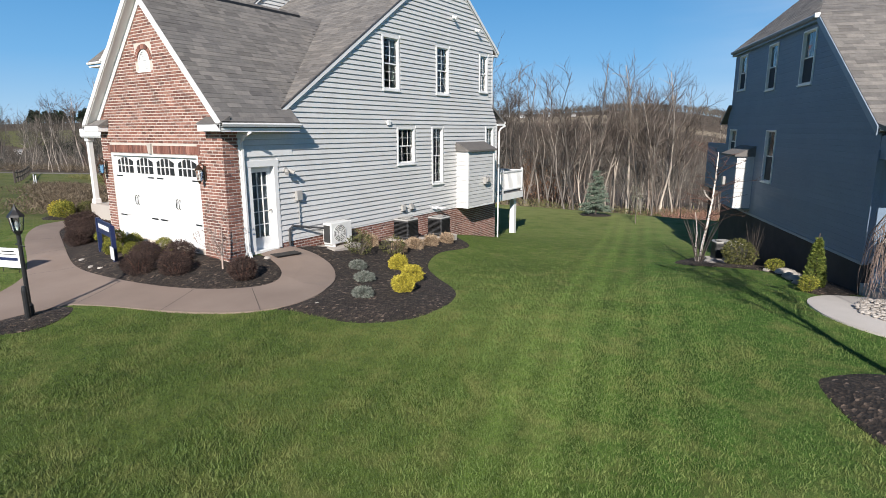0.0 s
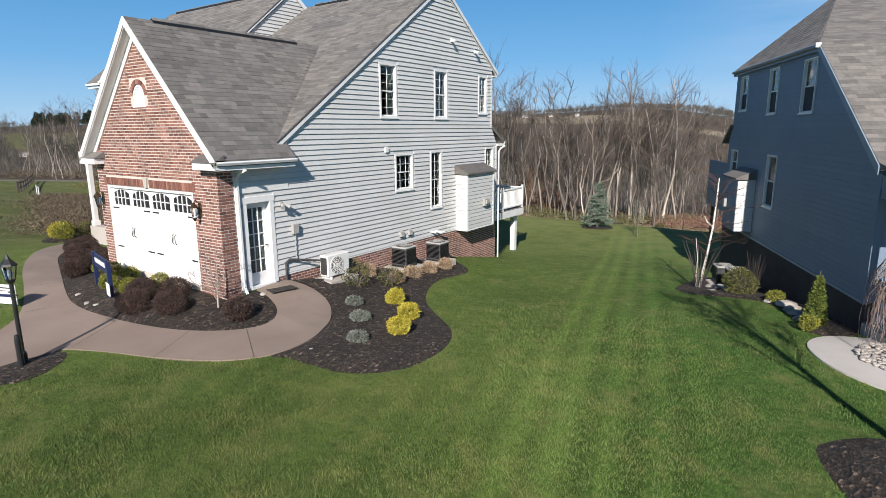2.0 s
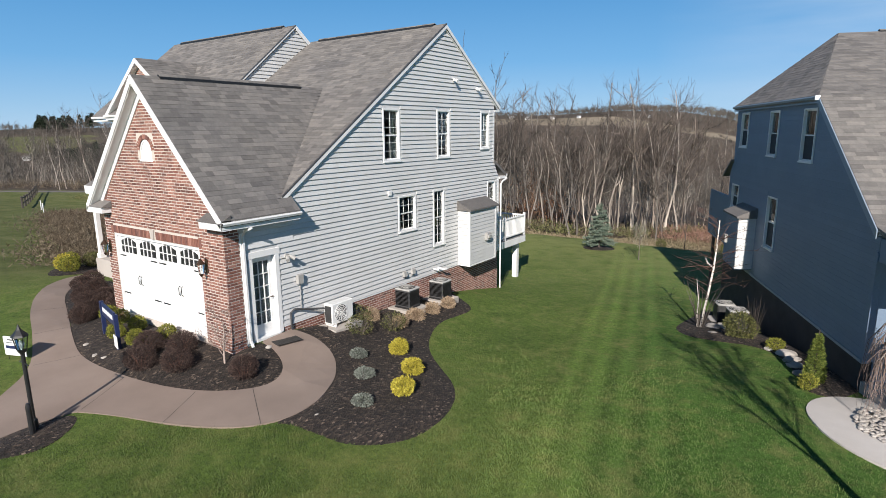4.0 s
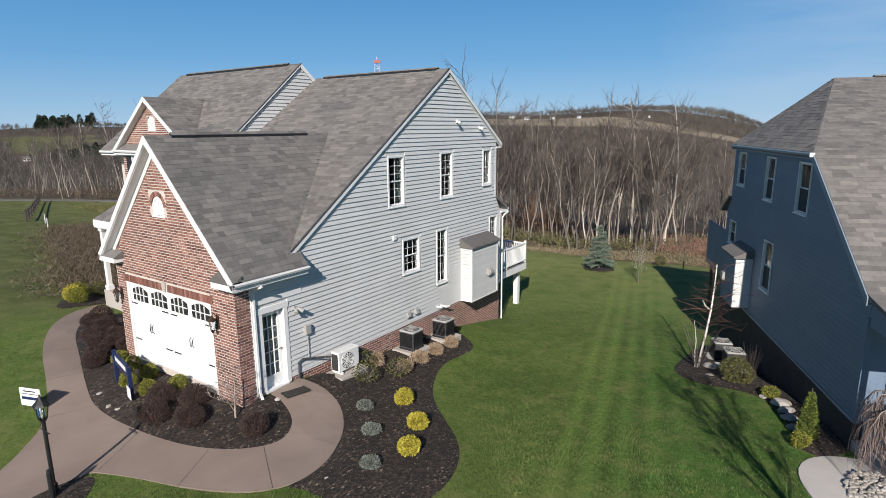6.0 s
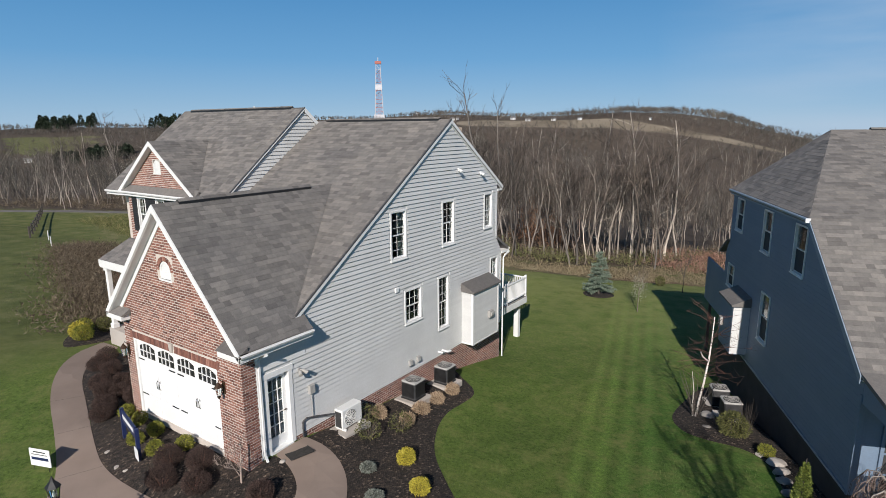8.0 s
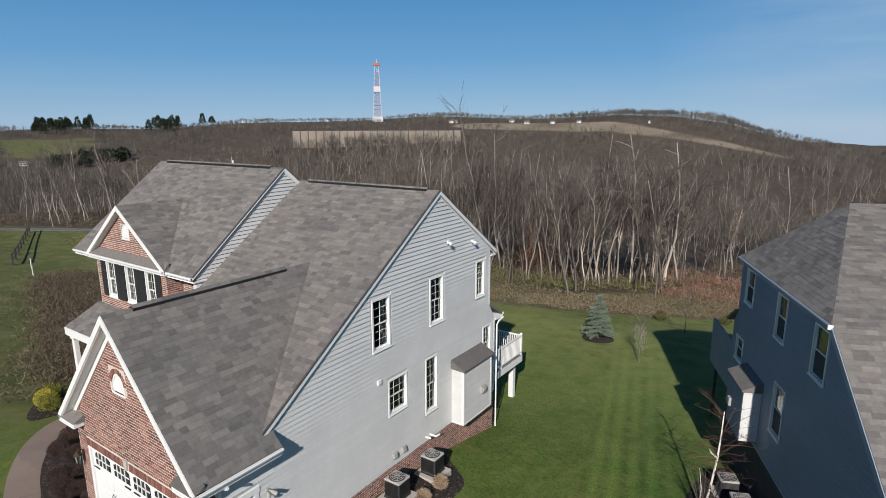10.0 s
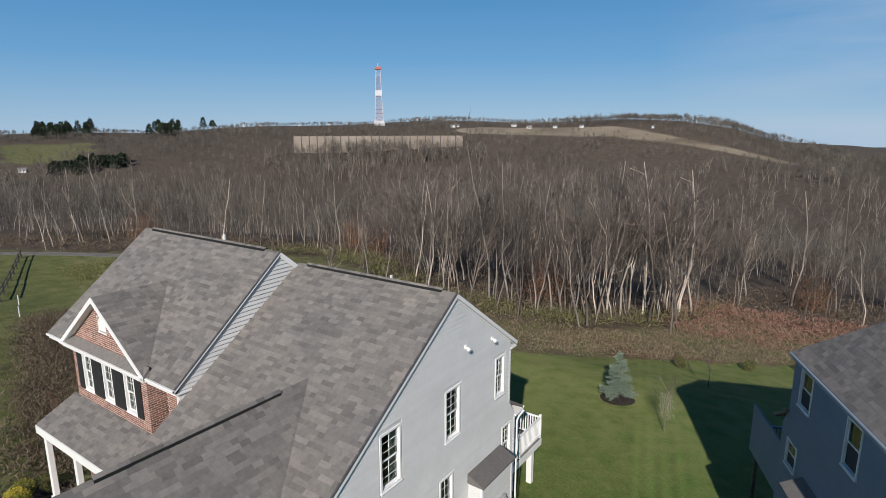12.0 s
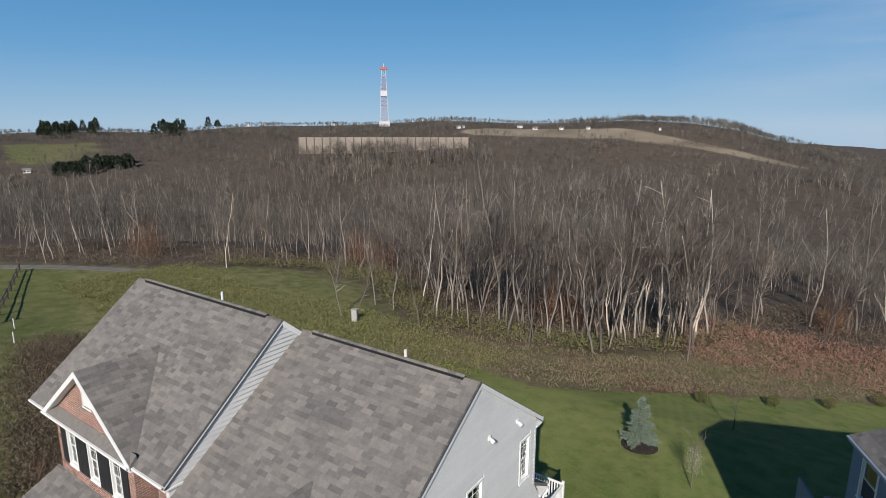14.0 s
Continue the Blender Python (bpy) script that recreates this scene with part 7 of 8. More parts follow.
for i, (x, y) in enumerate(((-3.9, -1.75), (-3.0, -1.95), (-2.6, -1.9), (0.75, 0.45), (5.2, -0.9), (-5.4, -0.9), (4.0, -1.0))):
    rock((x, y), 220 + i, 0.09, 0.07, 0.05, "small pale stone lying in dark mulch")

# ---- pale ring path with river stones, and the weeping tree's bed ----
PATH_R = [(11.9, 4.6), (12.0, 5.5), (12.5, 6.1), (13.4, 6.4), (14.8, 6.0), (16.5, 4.0), (16.5, 2.4), (14.8, 2.7), (13.4, 2.9), (12.4, 3.5)]
tagged(new("pavement", patch(rounded(PATH_R), 0.4, walk_height, 0.12).mesh("pavement", M["pale_walk"])), "pale concrete path by the blue house", "path", kind="structure")
g = Geo()
r9 = random.Random(9)
pebble = thing("river_stones", (13.35, 4.75, gz(13.35, 4.75) + 0.03), 0, "heap of pale river stones beside the path", "stones", kind="stuff")
for _ in range(420):
    a, q = r9.uniform(0, 6.28), 0.62 * math.sqrt(r9.random())
    s = r9.uniform(0.025, 0.06)
    x, y, z = q * math.cos(a), q * math.sin(a) * 1.3, 0.05 + 0.1 * (1 - q / 0.62) * r9.random()
    g.lathe([(s * 0.5, z - s * 0.4), (s, z), (s * 0.55, z + s * 0.45)], 6, (x, y, 0))
part("stones", g, M["stone"], pebble, kind="stuff")
BED_R = [(12.15, 0.3), (12.45, 0.85), (13.0, 1.3), (13.9, 1.2), (15.0, 0.2), (15.0, -1.2), (14.2, -1.7), (13.2, -1.5), (12.65, -0.9)]
tagged(new("mulch_bed", patch(rounded(BED_R), 0.16, mulch_height, 0.08).mesh("mulch_bed", M["mulch"])), "round mulch bed under a bare weeping tree", "garden bed", kind="structure")
bare_tree("garden_tree", (14.35, -1.0, gz(14.35, -1.0)), 5, 5.9, M["bark"], "bare ornamental tree in a round mulch bed", trunk=0.10, spread=0.5, clear=0.42, levels=4, kids=(5, 7), reach=(0.26, 0.42), twig=M["red_twig"])


def weeping_tree(at, h, reach, label):
    """A short trunk with arching limbs and a curtain of hanging twigs."""
    r = random.Random(15)
    t = thing("weeping_tree", (*at, gz(*at)), 0, label, "tree")
    part("trunk", Geo().tube([(0, 0, -0.1), (0.04, 0.02, h * 0.35), (-0.03, 0.05, h * 0.7)], [0.06, 0.05, 0.04], 8), M["pale_bark"], t, smooth=True)
    limbs, hang = Geo(), Geo()
    for k in range(16):
        a = 2 * math.pi * k / 16 + r.uniform(-0.2, 0.2)
        q, top = reach * r.uniform(0.45, 1.0), h * r.uniform(0.85, 1.08)
        arc = [Vector((q * u * math.cos(a), q * u * math.sin(a), h * 0.65 + (top - h * 0.65) * math.sin(min(1.0, u * 1.6) * math.pi / 2) - h * 0.35 * max(0.0, u - 0.62) ** 1.5 * 3)) for u in (0, 0.25, 0.5, 0.75, 1.0)]
        limbs.tube(arc, [0.028, 0.022, 0.016, 0.011, 0.006], 4, cap=False)
        for _ in range(34):
            u = r.uniform(0.5, 4)
            i = min(int(u), 3)
            b = arc[i].lerp(arc[i + 1], u - i)
            o = a + r.gauss(0, 0.9)
            drop = r.uniform(0.35, 0.95) * b.z
            out = r.uniform(0.05, 0.28)
            hang.tube([b, b + Vector((out * 0.7 * math.cos(o), out * 0.7 * math.sin(o), 0.04 - drop * 0.2)), b + Vector((out * math.cos(o) + r.gauss(0, 0.04), out * math.sin(o) + r.gauss(0, 0.04), -drop * 0.6)), b + Vector((out * math.cos(o) + r.gauss(0, 0.07), out * math.sin(o) + r.gauss(0, 0.07), -drop))], [0.006, 0.005, 0.004, 0.002], 3, cap=False)
    part("limbs", limbs, M["pale_bark"], t)
    part("crown", hang, M["weep_twig"], t, "hanging brown-grey twigs")


M["weep_twig"] = bark_material("hanging_twigs", (0.13, 0.095, 0.08), (0.25, 0.19, 0.16))
weeping_tree((13.65, 5.45), 2.0, 1.05, "low bare weeping tree with dense hanging twigs by the path")

# ---- undergrowth of the wood edge ----
def brush(name, n, spot, mat, size, tall, seed, label, slim=0.16):
    """Low tangled growth over a stretch of land, as one mesh."""
    r = np.random.RandomState(seed)
    c = np.array([spot(r) for _ in range(n)])
    base = np.stack([c[:, 0], c[:, 1], ground_at(c[:, 0], c[:, 1])], -1)
    k = 14
    p = np.repeat(base, k, 0) + r.normal(0, 0.5, (n * k, 3)) * np.array((1, 1, 0))
    p[:, 2] = ground_at(p[:, 0], p[:, 1]) + r.uniform(0, 1, n * k) * np.repeat(tall * r.uniform(0.4, 1.2, n), k)
    d = r.normal(0, 0.5, (n * k, 3)) + np.array((0, 0, 0.9))
    g = leaves_geo(r, p, d / np.linalg.norm(d, axis=1, keepdims=True), size, slim)
    return solid(name, g, mat, label, "undergrowth", kind="stuff")


def edge_spot(lo, hi, a, b):
    def f(r):
        x = r.uniform(lo, hi)
        return x, float(np.interp(x, WOOD_X, WOOD_Y)) + r.uniform(a, b)
    return f


brush("undergrowth", 2200, edge_spot(-88, 34, -1.5, 18), M["brush"], 0.36, 0.9, 61, "brown tangled undergrowth along the wood edge")
brush("green_undergrowth", 620, edge_spot(-60, 0, -2.0, 3.5), M["green_brush"], 0.26, 1.1, 62, "early green undergrowth along the wood edge", 0.4)
brush("red_brush", 750, lambda r: (r.uniform(-5, 26), r.uniform(51.5, 68)), M["red_brush"], 0.4, 0.7, 63, "reddish dry brush on the meadow")
brush("meadow_tufts", 1500, lambda r: ((x := r.uniform(-22, 26)), float(np.interp(x, LAWN_X, LAWN_Y)) + r.uniform(0.4, 14)), M["meadow_blade"], 0.26, 0.2, 64, "dry tan grass tufts of the meadow", 0.1)


brush("slope_tufts", 2600, lambda r: ((x := r.uniform(-62, -13)), float(np.interp(x, (-62, -40, -13), (27, 24, 24))) + r.uniform(-8, 18) * (0.6 if x < -40 else 0.7)), M["slope_blade"], 0.3, 0.22, 66, "rough yellow-green grass of the side slope", 0.14)


def strip_spot(r):
    t = r.uniform(0, 1)
    return -16.5 - 26 * t + r.normal(0, 0.9), 4.8 + 9.5 * t + r.normal(0, 1.25)


brush("slope_brush", 2300, strip_spot, M["brush"], 0.25, 0.36, 65, "overgrown brush strip beside the side lawn")


TRACK = [(-84, 17), (-77.5, 22.4), (-71.4, 27.5), (-63.4, 31.9), (-60.5, 33.2), (-60.0, 31.9), (-61.8, 30.8), (-69.6, 26.2), (-76, 21.2), (-83, 15.5)]
tagged(new("gravel_track", patch(rounded(TRACK), 1.2, lambda x, y, d: 0.03, 0.1).mesh("gravel_track", M["gravel"])), "pale gravel track at the foot of the wood", "track", kind="structure")


def russet_oak(at, seed, h):
    """A tree that still holds its brown leaves."""
    t = bare_tree("russet_oak", (*at, gz(*at) - 0.1), seed, h, M["bark"], "oak still holding its dry russet leaves", "russet oaks in the wood", trunk=0.1, spread=0.5, clear=0.3, levels=3, kids=(3, 4))
    r = np.random.RandomState(seed)
    p = r.normal(size=(2200, 3)) * np.array((1.1, 1.1, 1.5)) + np.array((0, 0, h * 0.55))
    d = r.normal(size=(2200, 3))
    part("leaves", leaves_geo(r, p, d / np.linalg.norm(d, axis=1, keepdims=True), 0.16, 0.6), M["russet"], t, "dry russet leaves")


for i, (x, y, h) in enumerate(((-47, 54.5, 5.0), (-44, 56, 4.2), (-16.4, 50, 4.8), (-14.3, 53, 4.2), (-70, 36.5, 4.0), (8, 73, 4.0))):
    russet_oak((x, y), 400 + i, h)


# ---- equipment beside the wall ----
def condenser(at, turn, label):
    """A heat-pump unit: louvred body, top ring with fan guard, base."""
    t = thing("air_conditioner", at, turn, label, "air conditioner", "condensers by the walls")
    t.scale = (0.87, 0.87, 0.92)
    g = Geo()
    g.box(-0.32, 0.32, -0.32, 0.32, 0.05, 0.62, 0.05)
    part("body", g, M["ac_grey"], t)
    for z in np.arange(0.1, 0.6, 0.045):
        part("louvre", Geo().box(-0.335, 0.335, -0.335, 0.335, z, z + 0.014, 0.045), M["ac_grey"], t)
    part("top", Geo().box(-0.345, 0.345, -0.345, 0.345, 0.62, 0.7, 0.04), M["ac_top"], t, "light grey top")
    part("fan_well", Geo().lathe([(0.30, 0.695), (0.30, 0.704), (0.05, 0.73)], 20), M["vent"], t, "dark fan opening")
    for r in (0.1, 0.18, 0.25):
        part("guard_ring", Geo().tube([(r * math.cos(a), r * math.sin(a), 0.745 - 0.1 * r) for a in np.linspace(0, 2 * math.pi, 19)], 0.007, 4), M["ac_top"], t)
    for k in range(4):
        a = k * math.pi / 4
        part("guard_bar", Geo().tube([(-0.27 * math.cos(a), -0.27 * math.sin(a), 0.72), (0, 0, 0.752), (0.27 * math.cos(a), 0.27 * math.sin(a), 0.72)], 0.007, 4), M["ac_top"], t)
    part("base", Geo().box(-0.34, 0.34, -0.34, 0.34, 0.0, 0.06, 0.01), M["black"], t)
    return t


def pad(x, y, z, sx, sy, turn=0):
    g = Geo().box(-sx, sx, -sy, sy, -0.3, 0.0, 0.015)
    ob = solid("concrete_pad", g, M["concrete"], "grey concrete equipment pad on mulch", "pad", "equipment pads")
    ob.matrix_basis = pose(x, y, z, 0, 0, turn)
    return ob


for x, y in ((0.98, 5.75), (0.98, 7.6)):
    z = gz(x, y) + 0.17
    pad(x, y, z, 0.46, 0.46)
    condenser((x, y, z), 0, "dark grey air-conditioning unit with light top on a pad")
for x, y in ((9.72, 12.0), (9.15, 13.3)):
    z = gz(x, y) + 0.12
    pad(x, y, z, 0.45, 0.45, -66)
    condenser((x, y, z), -66, "dark grey air-conditioning unit beside the blue house")
# mini-split outdoor unit
mz = gz(0.9, 2.85) + 0.13
pad(0.85, 2.85, mz, 0.36, 0.55)
ms = thing("mini_split_unit", (0.82, 2.85, mz), 0, "white outdoor heat-pump unit with round fan grille", "air conditioner")
part("body", Geo().box(-0.16, 0.16, -0.41, 0.41, 0.07, 0.66, 0.02), M["ac_white"], ms)
part("side_grille", Geo().box(-0.12, 0.12, -0.416, -0.408, 0.12, 0.6, 0.003), M["vent"], ms, "dark intake on the end")
part("fan_shadow", Geo().lathe([(0.235, 0.0), (0.235, 0.006)], 28), M["vent"], ms).matrix_basis = pose(0.16, -0.08, 0.36, 0, 90, 0)
for r in (0.05, 0.1, 0.15, 0.2, 0.24):
    part("guard_ring", Geo().tube([(0.172, -0.08 + r * math.cos(a), 0.36 + r * math.sin(a)) for a in np.linspace(0, 2 * math.pi, 25)], 0.008, 4), M["ac_white"], ms)
for k in range(6):
    a = k * math.pi / 6
    part("guard_bar", Geo().tube([(0.174, -0.08 - 0.24 * math.cos(a), 0.36 - 0.24 * math.sin(a)), (0.174, -0.08 + 0.24 * math.cos(a), 0.36 + 0.24 * math.sin(a))], 0.006, 4), M["ac_white"], ms)
for y in (-0.3, 0.3):
    part("foot", Geo().box(-0.19, 0.19, y - 0.03, y + 0.03, 0.0, 0.07, 0.006), M["ac_white"], ms)
# things fixed to the siding
fl = thing("flood_lamp", (WX + 0.02, 1.5, 2.05), 0, "twin grey security floodlight on the siding", "lamp")
part("plate", Geo().lathe([(0.06, 0), (0.06, 0.03)], 14), M["ac_top"], fl).matrix_basis = pose(0, 0, 0, 0, 90, 0)
for s in (-1, 1):
    part("head", Geo().tube([(0.03, s * 0.02, 0), (0.12, s * 0.06, -0.02), (0.2, s * 0.12, -0.08)], [0.02, 0.05, 0.055], 10), M["ac_top"], fl)
bx = thing("meter_box", (WX + 0.02, 1.86, 1.22), 0, "grey electrical disconnect box on the siding", "electrical box")
part("box", Geo().box(0, 0.1, -0.1, 0.1, 0, 0.26, 0.012), M["ac_top"], bx)
part("conduit", Geo().tube([(0.04, 0, 0.0), (0.04, 0, -0.7), (0.2, 0.45, -0.85), (0.25, 0.7, -0.9)], 0.013, 6), M["ac_top"], bx)
ln = thing("line_set", (WX + 0.02, 1.5, 0.4), 0, "grey insulated pipe run to the heat-pump unit", "pipe")
part("pipe", Geo().tube([(0.03, 0.0, -0.35), (0.03, 0.0, 0.1), (0.06, 0.1, 0.18), (0.15, 0.5, 0.1), (0.32, 0.95, 0.02)], 0.028, 7), M["ac_grey"], ln)
for i, y in enumerate((6.35, 6.8)):
    v = thing("wall_vent", (WX + 0.02, y, 0.42), 0, "small grey hooded wall vent above the brick base", "vent", "wall vents")
    part("hood", Geo().prism([(0, -0.08, 0), (0.1, -0.08, 0.02), (0.07, -0.08, 0.18), (0, -0.08, 0.2)], (0, 0.16, 0)), M["ac_top"], v)
    part("opening", Geo().box(0.005, 0.07, -0.07, 0.07, -0.015, 0.0), M["vent"], v)
pv = thing("exhaust_pipe", (WX, 8.3, 0.32), 0, "white plastic exhaust pipe elbow above the brick base", "pipe")
part("pipe", Geo().tube([(0, 0, 0), (0.18, 0, 0), (0.24, 0.05, -0.03), (0.26, 0.22, -0.04)], 0.04, 8), M["trim"], pv)
part("pipe", Geo().tube([(0, -0.25, 0.02), (0.14, -0.25, 0.02), (0.18, -0.2, 0.0)], 0.04, 8), M["trim"], pv)
for y, z in ((9.4, 6.95), (10.98, 6.72)):
    s = thing("gable_lamp", (WX + 0.02, y, z), 0, "small white floodlight high on the gable", "lamp", "gable lamps")
    part("base", Geo().box(0, 0.05, -0.06, 0.06, -0.06, 0.06, 0.01), M["trim"], s)
    part("head", Geo().tube([(0.04, 0, 0), (0.13, -0.03, -0.03), (0.2, -0.05, -0.07)], [0.03, 0.06, 0.06], 9), M["trim"], s)
s = thing("wall_vent", (WX + 0.02, 5.7, 3.2), 0, "small white wall vent on the siding", "vent", "wall vents")
part("hood", Geo().box(0, 0.06, -0.08, 0.08, 0, 0.16, 0.01), M["trim"], s)
# coach lamps beside the garage door
for x in (GD[0] - 0.27, GD[1] + 0.27):
    c = thing("wall_lantern", (x, FY - 0.008, 2.0), 0, "bronze coach lantern beside the garage door", "lamp", "coach lanterns")
    part("back_plate", Geo().box(-0.05, 0.05, -0.03, 0, -0.12, 0.22, 0.01), M["iron"], c)
    part("arm", Geo().tube([(0, -0.02, 0.2), (0, -0.12, 0.3), (0, -0.17, 0.24)], 0.012, 6), M["iron"], c)
    part("cap", Geo().lathe([(0.11, 0.12), (0.05, 0.2), (0.015, 0.25)], 8, (0, -0.17, 0)), M["iron"], c)
    part("glass", Geo().lathe([(0.05, -0.12), (0.09, 0.12)], 8, (0, -0.17, 0)), M["glass"], c, "clear lantern glass")
    part("frame", Geo().lathe([(0.015, -0.2), (0.055, -0.13), (0.05, -0.12)], 8, (0, -0.17, 0)), M["iron"], c)
# doormat
dm = solid("doormat", Geo().box(-0.2, 0.2, -0.34, 0.34, 0, 0.02, 0.006), M["mat"], "dark doormat lying on the walkway", "mat")
dm.matrix_basis = pose(0.85, 0.95, gz(0.85, 0.95) + 0.037, 0, 0, -14)

# ---- lamp post, signs, bollard ----
lx, ly = -0.37, -4.27
lp = thing("lamp_post", (lx, ly, gz(lx, ly)), 0, "black garden lamp post with a glass lantern", "lamp")
part("post", Geo().lathe([(0.07, -0.1), (0.07, 0.25), (0.04, 0.3), (0.036, 1.62), (0.06, 1.66)], 10), M["black"], lp)
part("arm", Geo().tube([(-0.2, 0, 1.42), (0.2, 0, 1.42)], 0.012, 6), M["black"], lp)
part("lantern_base", Geo().lathe([(0.06, 1.64), (0.085, 1.7)], 6), M["black"], lp)
part("lantern_glass", Geo().lathe([(0.08, 1.7), (0.12, 1.96)], 6), M["glass"], lp, "clear lantern glass")
part("bulb", Geo().lathe([(0.012, 1.7), (0.035, 1.8), (0.03, 1.86), (0.005, 1.9)], 8), M["sign_white"], lp, "white bulb")
for k in range(6):
    a = k * math.pi / 3
    part("glazing_bar", Geo().tube([(0.082 * math.cos(a), 0.082 * math.sin(a), 1.7), (0.122 * math.cos(a), 0.122 * math.sin(a), 1.96)], 0.008, 4), M["black"], lp)
part("lantern_cap", Geo().lathe([(0.15, 1.96), (0.13, 2.0), (0.05, 2.09), (0.02, 2.16), (0.005, 2.2)], 6), M["black"], lp)
bo2 = thing("path_bollard", (lx + 0.16, ly - 0.1, gz(lx, ly)), 0, "short black bollard beside the lamp post", "bollard")
part("post", Geo().lathe([(0.05, -0.1), (0.05, 0.6), (0.035, 0.68)], 10), M["black"], bo2)
sg = thing("yard_sign", (-3.35, -1.35, gz(-3.35, -1.35)), -13, "navy blue sign board on two dark posts", "sign")
for x in (-0.72, 0.72):
    part("post", Geo().box(x - 0.05, x + 0.05, -0.05, 0.05, -0.1, 1.0 if x < 0 else 0.95, 0.008), M["sign_blue"], sg)
part("board", Geo().box(-0.66, 0.66, -0.025, 0.025, 0.62, 0.98, 0.006), M["sign_blue"], sg)
part("lettering", Geo().box(-0.55, 0.5, -0.031, -0.025, 0.76, 0.88), M["sign_white"], sg, "plain white bar of lettering")
part("notice", Geo().box(0.6, 0.9, -0.075, -0.055, 0.1, 0.42, 0.004), M["sign_white"], sg, "small white notice")
ws = thing("white_sign", (-4.75, -3.05, gz(-4.75, -3.05)), 20, "white yard sign with dark lettering on the lawn", "sign")
part("board", Geo().box(-0.34, 0.34, -0.012, 0.012, 0.12, 0.62, 0.004), M["sign_white"], ws)
for x in (-0.25, 0.25):
    part("stake", Geo().tube([(x, 0, -0.1), (x, 0, 0.14)], 0.008, 5), M["black"], ws)
for z, w, h, m in ((0.52, 0.2, 0.03, "black"), (0.45, 0.26, 0.02, "ac_grey"), (0.3, 0.28, 0.08, "sign_blue")):
    part("lettering", Geo().box(-w, w, -0.016, -0.012, z, z + h), M[m], ws, "plain bar of lettering")

# ---- rear deck of the near house ----
deck = thing("deck", (0, 0, 0), 0, "raised rear deck with white railing", "deck")
DX0, DX1, DY0, DY1, DZ = -4.6, -0.35, 12.72, 16.75, 0.2
for i in range(29):
    y = DY0 + 0.01 + i * 0.139
    part("deck_board", Geo().box(DX0, DX1, y, y + 0.13, DZ - 0.03, DZ, 0.004), M["deck_wood"], deck)
part("rim", Geo().box(DX1 - 0.04, DX1 + 0.012, DY0, DY1, DZ - 0.34, DZ - 0.03, 0.004), M["trim"], deck)
part("rim", Geo().box(DX0, DX1, DY1 - 0.04, DY1 + 0.012, DZ - 0.34, DZ - 0.03, 0.004), M["trim"], deck)
for y in (DY0 + 0.1, (DY0 + DY1) / 2, DY1 - 0.06):
    part("rail_post", Geo().box(DX1 - 0.1, DX1, y - 0.05, y + 0.05, DZ - 0.34, DZ + 1.08, 0.008), M["trim"], deck)
for x in (DX0 + 0.05, (DX0 + DX1) / 2):
    part("rail_post", Geo().box(x - 0.05, x + 0.05, DY1 - 0.11, DY1 - 0.01, DZ - 0.34, DZ + 1.08, 0.008), M["trim"], deck)
for z in (0.1, 0.92):
    part("rail", Geo().box(DX1 - 0.09, DX1 - 0.01, DY0, DY1, DZ + z, DZ + z + 0.07, 0.01), M["trim"], deck)
    part("rail", Geo().box(DX0, DX1, DY1 - 0.1, DY1 - 0.02, DZ + z, DZ + z + 0.07, 0.01), M["trim"], deck)
y = DY0 + 0.22
while y < DY1 - 0.15:
    part("baluster", Geo().box(DX1 - 0.07, DX1 - 0.03, y, y + 0.045, DZ + 0.17, DZ + 0.92), M["trim"], deck)
    y += 0.115
x = DX0 + 0.15
while x < DX1 - 0.15:
    part("baluster", Geo().box(x, x + 0.045, DY1 - 0.08, DY1 - 0.04, DZ + 0.17, DZ + 0.92), M["trim"], deck)
    x += 0.115
for x in (DX1 - 0.35, DX0 + 0.4):
    part("support_post", Geo().box(x - 0.12, x + 0.12, DY1 - 0.45, DY1 - 0.2, gz(x, DY1 - 0.3) - 0.2, DZ - 0.33, 0.012), M["trim"], deck, "white support post")

# ---- far left: rail fence, utility box, vent pipes on the roof ----
fence = thing("rail_fence", (0, 0, 0), 0, "weathered wooden rail fence across the field", "fence")
fp = [(-50.2 - 3.1 * i, 13.05 + 1.31 * i) for i in range(8)]
for x, y in fp:
    part("post", Geo().box(x - 0.08, x + 0.08, y - 0.08, y + 0.08, gz(x, y) - 0.2, gz(x, y) + 1.1, 0.015), M["old_wood"], fence)
for (x0, y0), (x1, y1) in zip(fp, fp[1:]):
    for z in (0.45, 0.9):
        part("rail", Geo().tube([(x0, y0, gz(x0, y0) + z), (x1, y1, gz(x1, y1) + z)], 0.055, 5), M["old_wood"], fence)
for x, y in ((-47.9, 13.7), (-43.7, 12.3)):
    st = thing("marker_stake", (x, y, gz(x, y)), 0, "white marker stake in the side lawn", "stake", "stakes in the lawn")
    part("stake", Geo().tube([(0, 0, -0.1), (0.02, 0, 0.9)], 0.045, 6), M["far_white"], st)
ub = thing("utility_cabinet", (-28.2, 33.7, gz(-28.2, 33.7)), 20, "pale utility cabinet at the wood edge", "cabinet")
part("body", Geo().box(-0.26, 0.26, -0.2, 0.2, -0.1, 1.1, 0.02), M["ac_top"], ub)
part("lid", Geo().box(-0.3, 0.3, -0.24, 0.24, 1.1, 1.15, 0.01), M["ac_top"], ub)
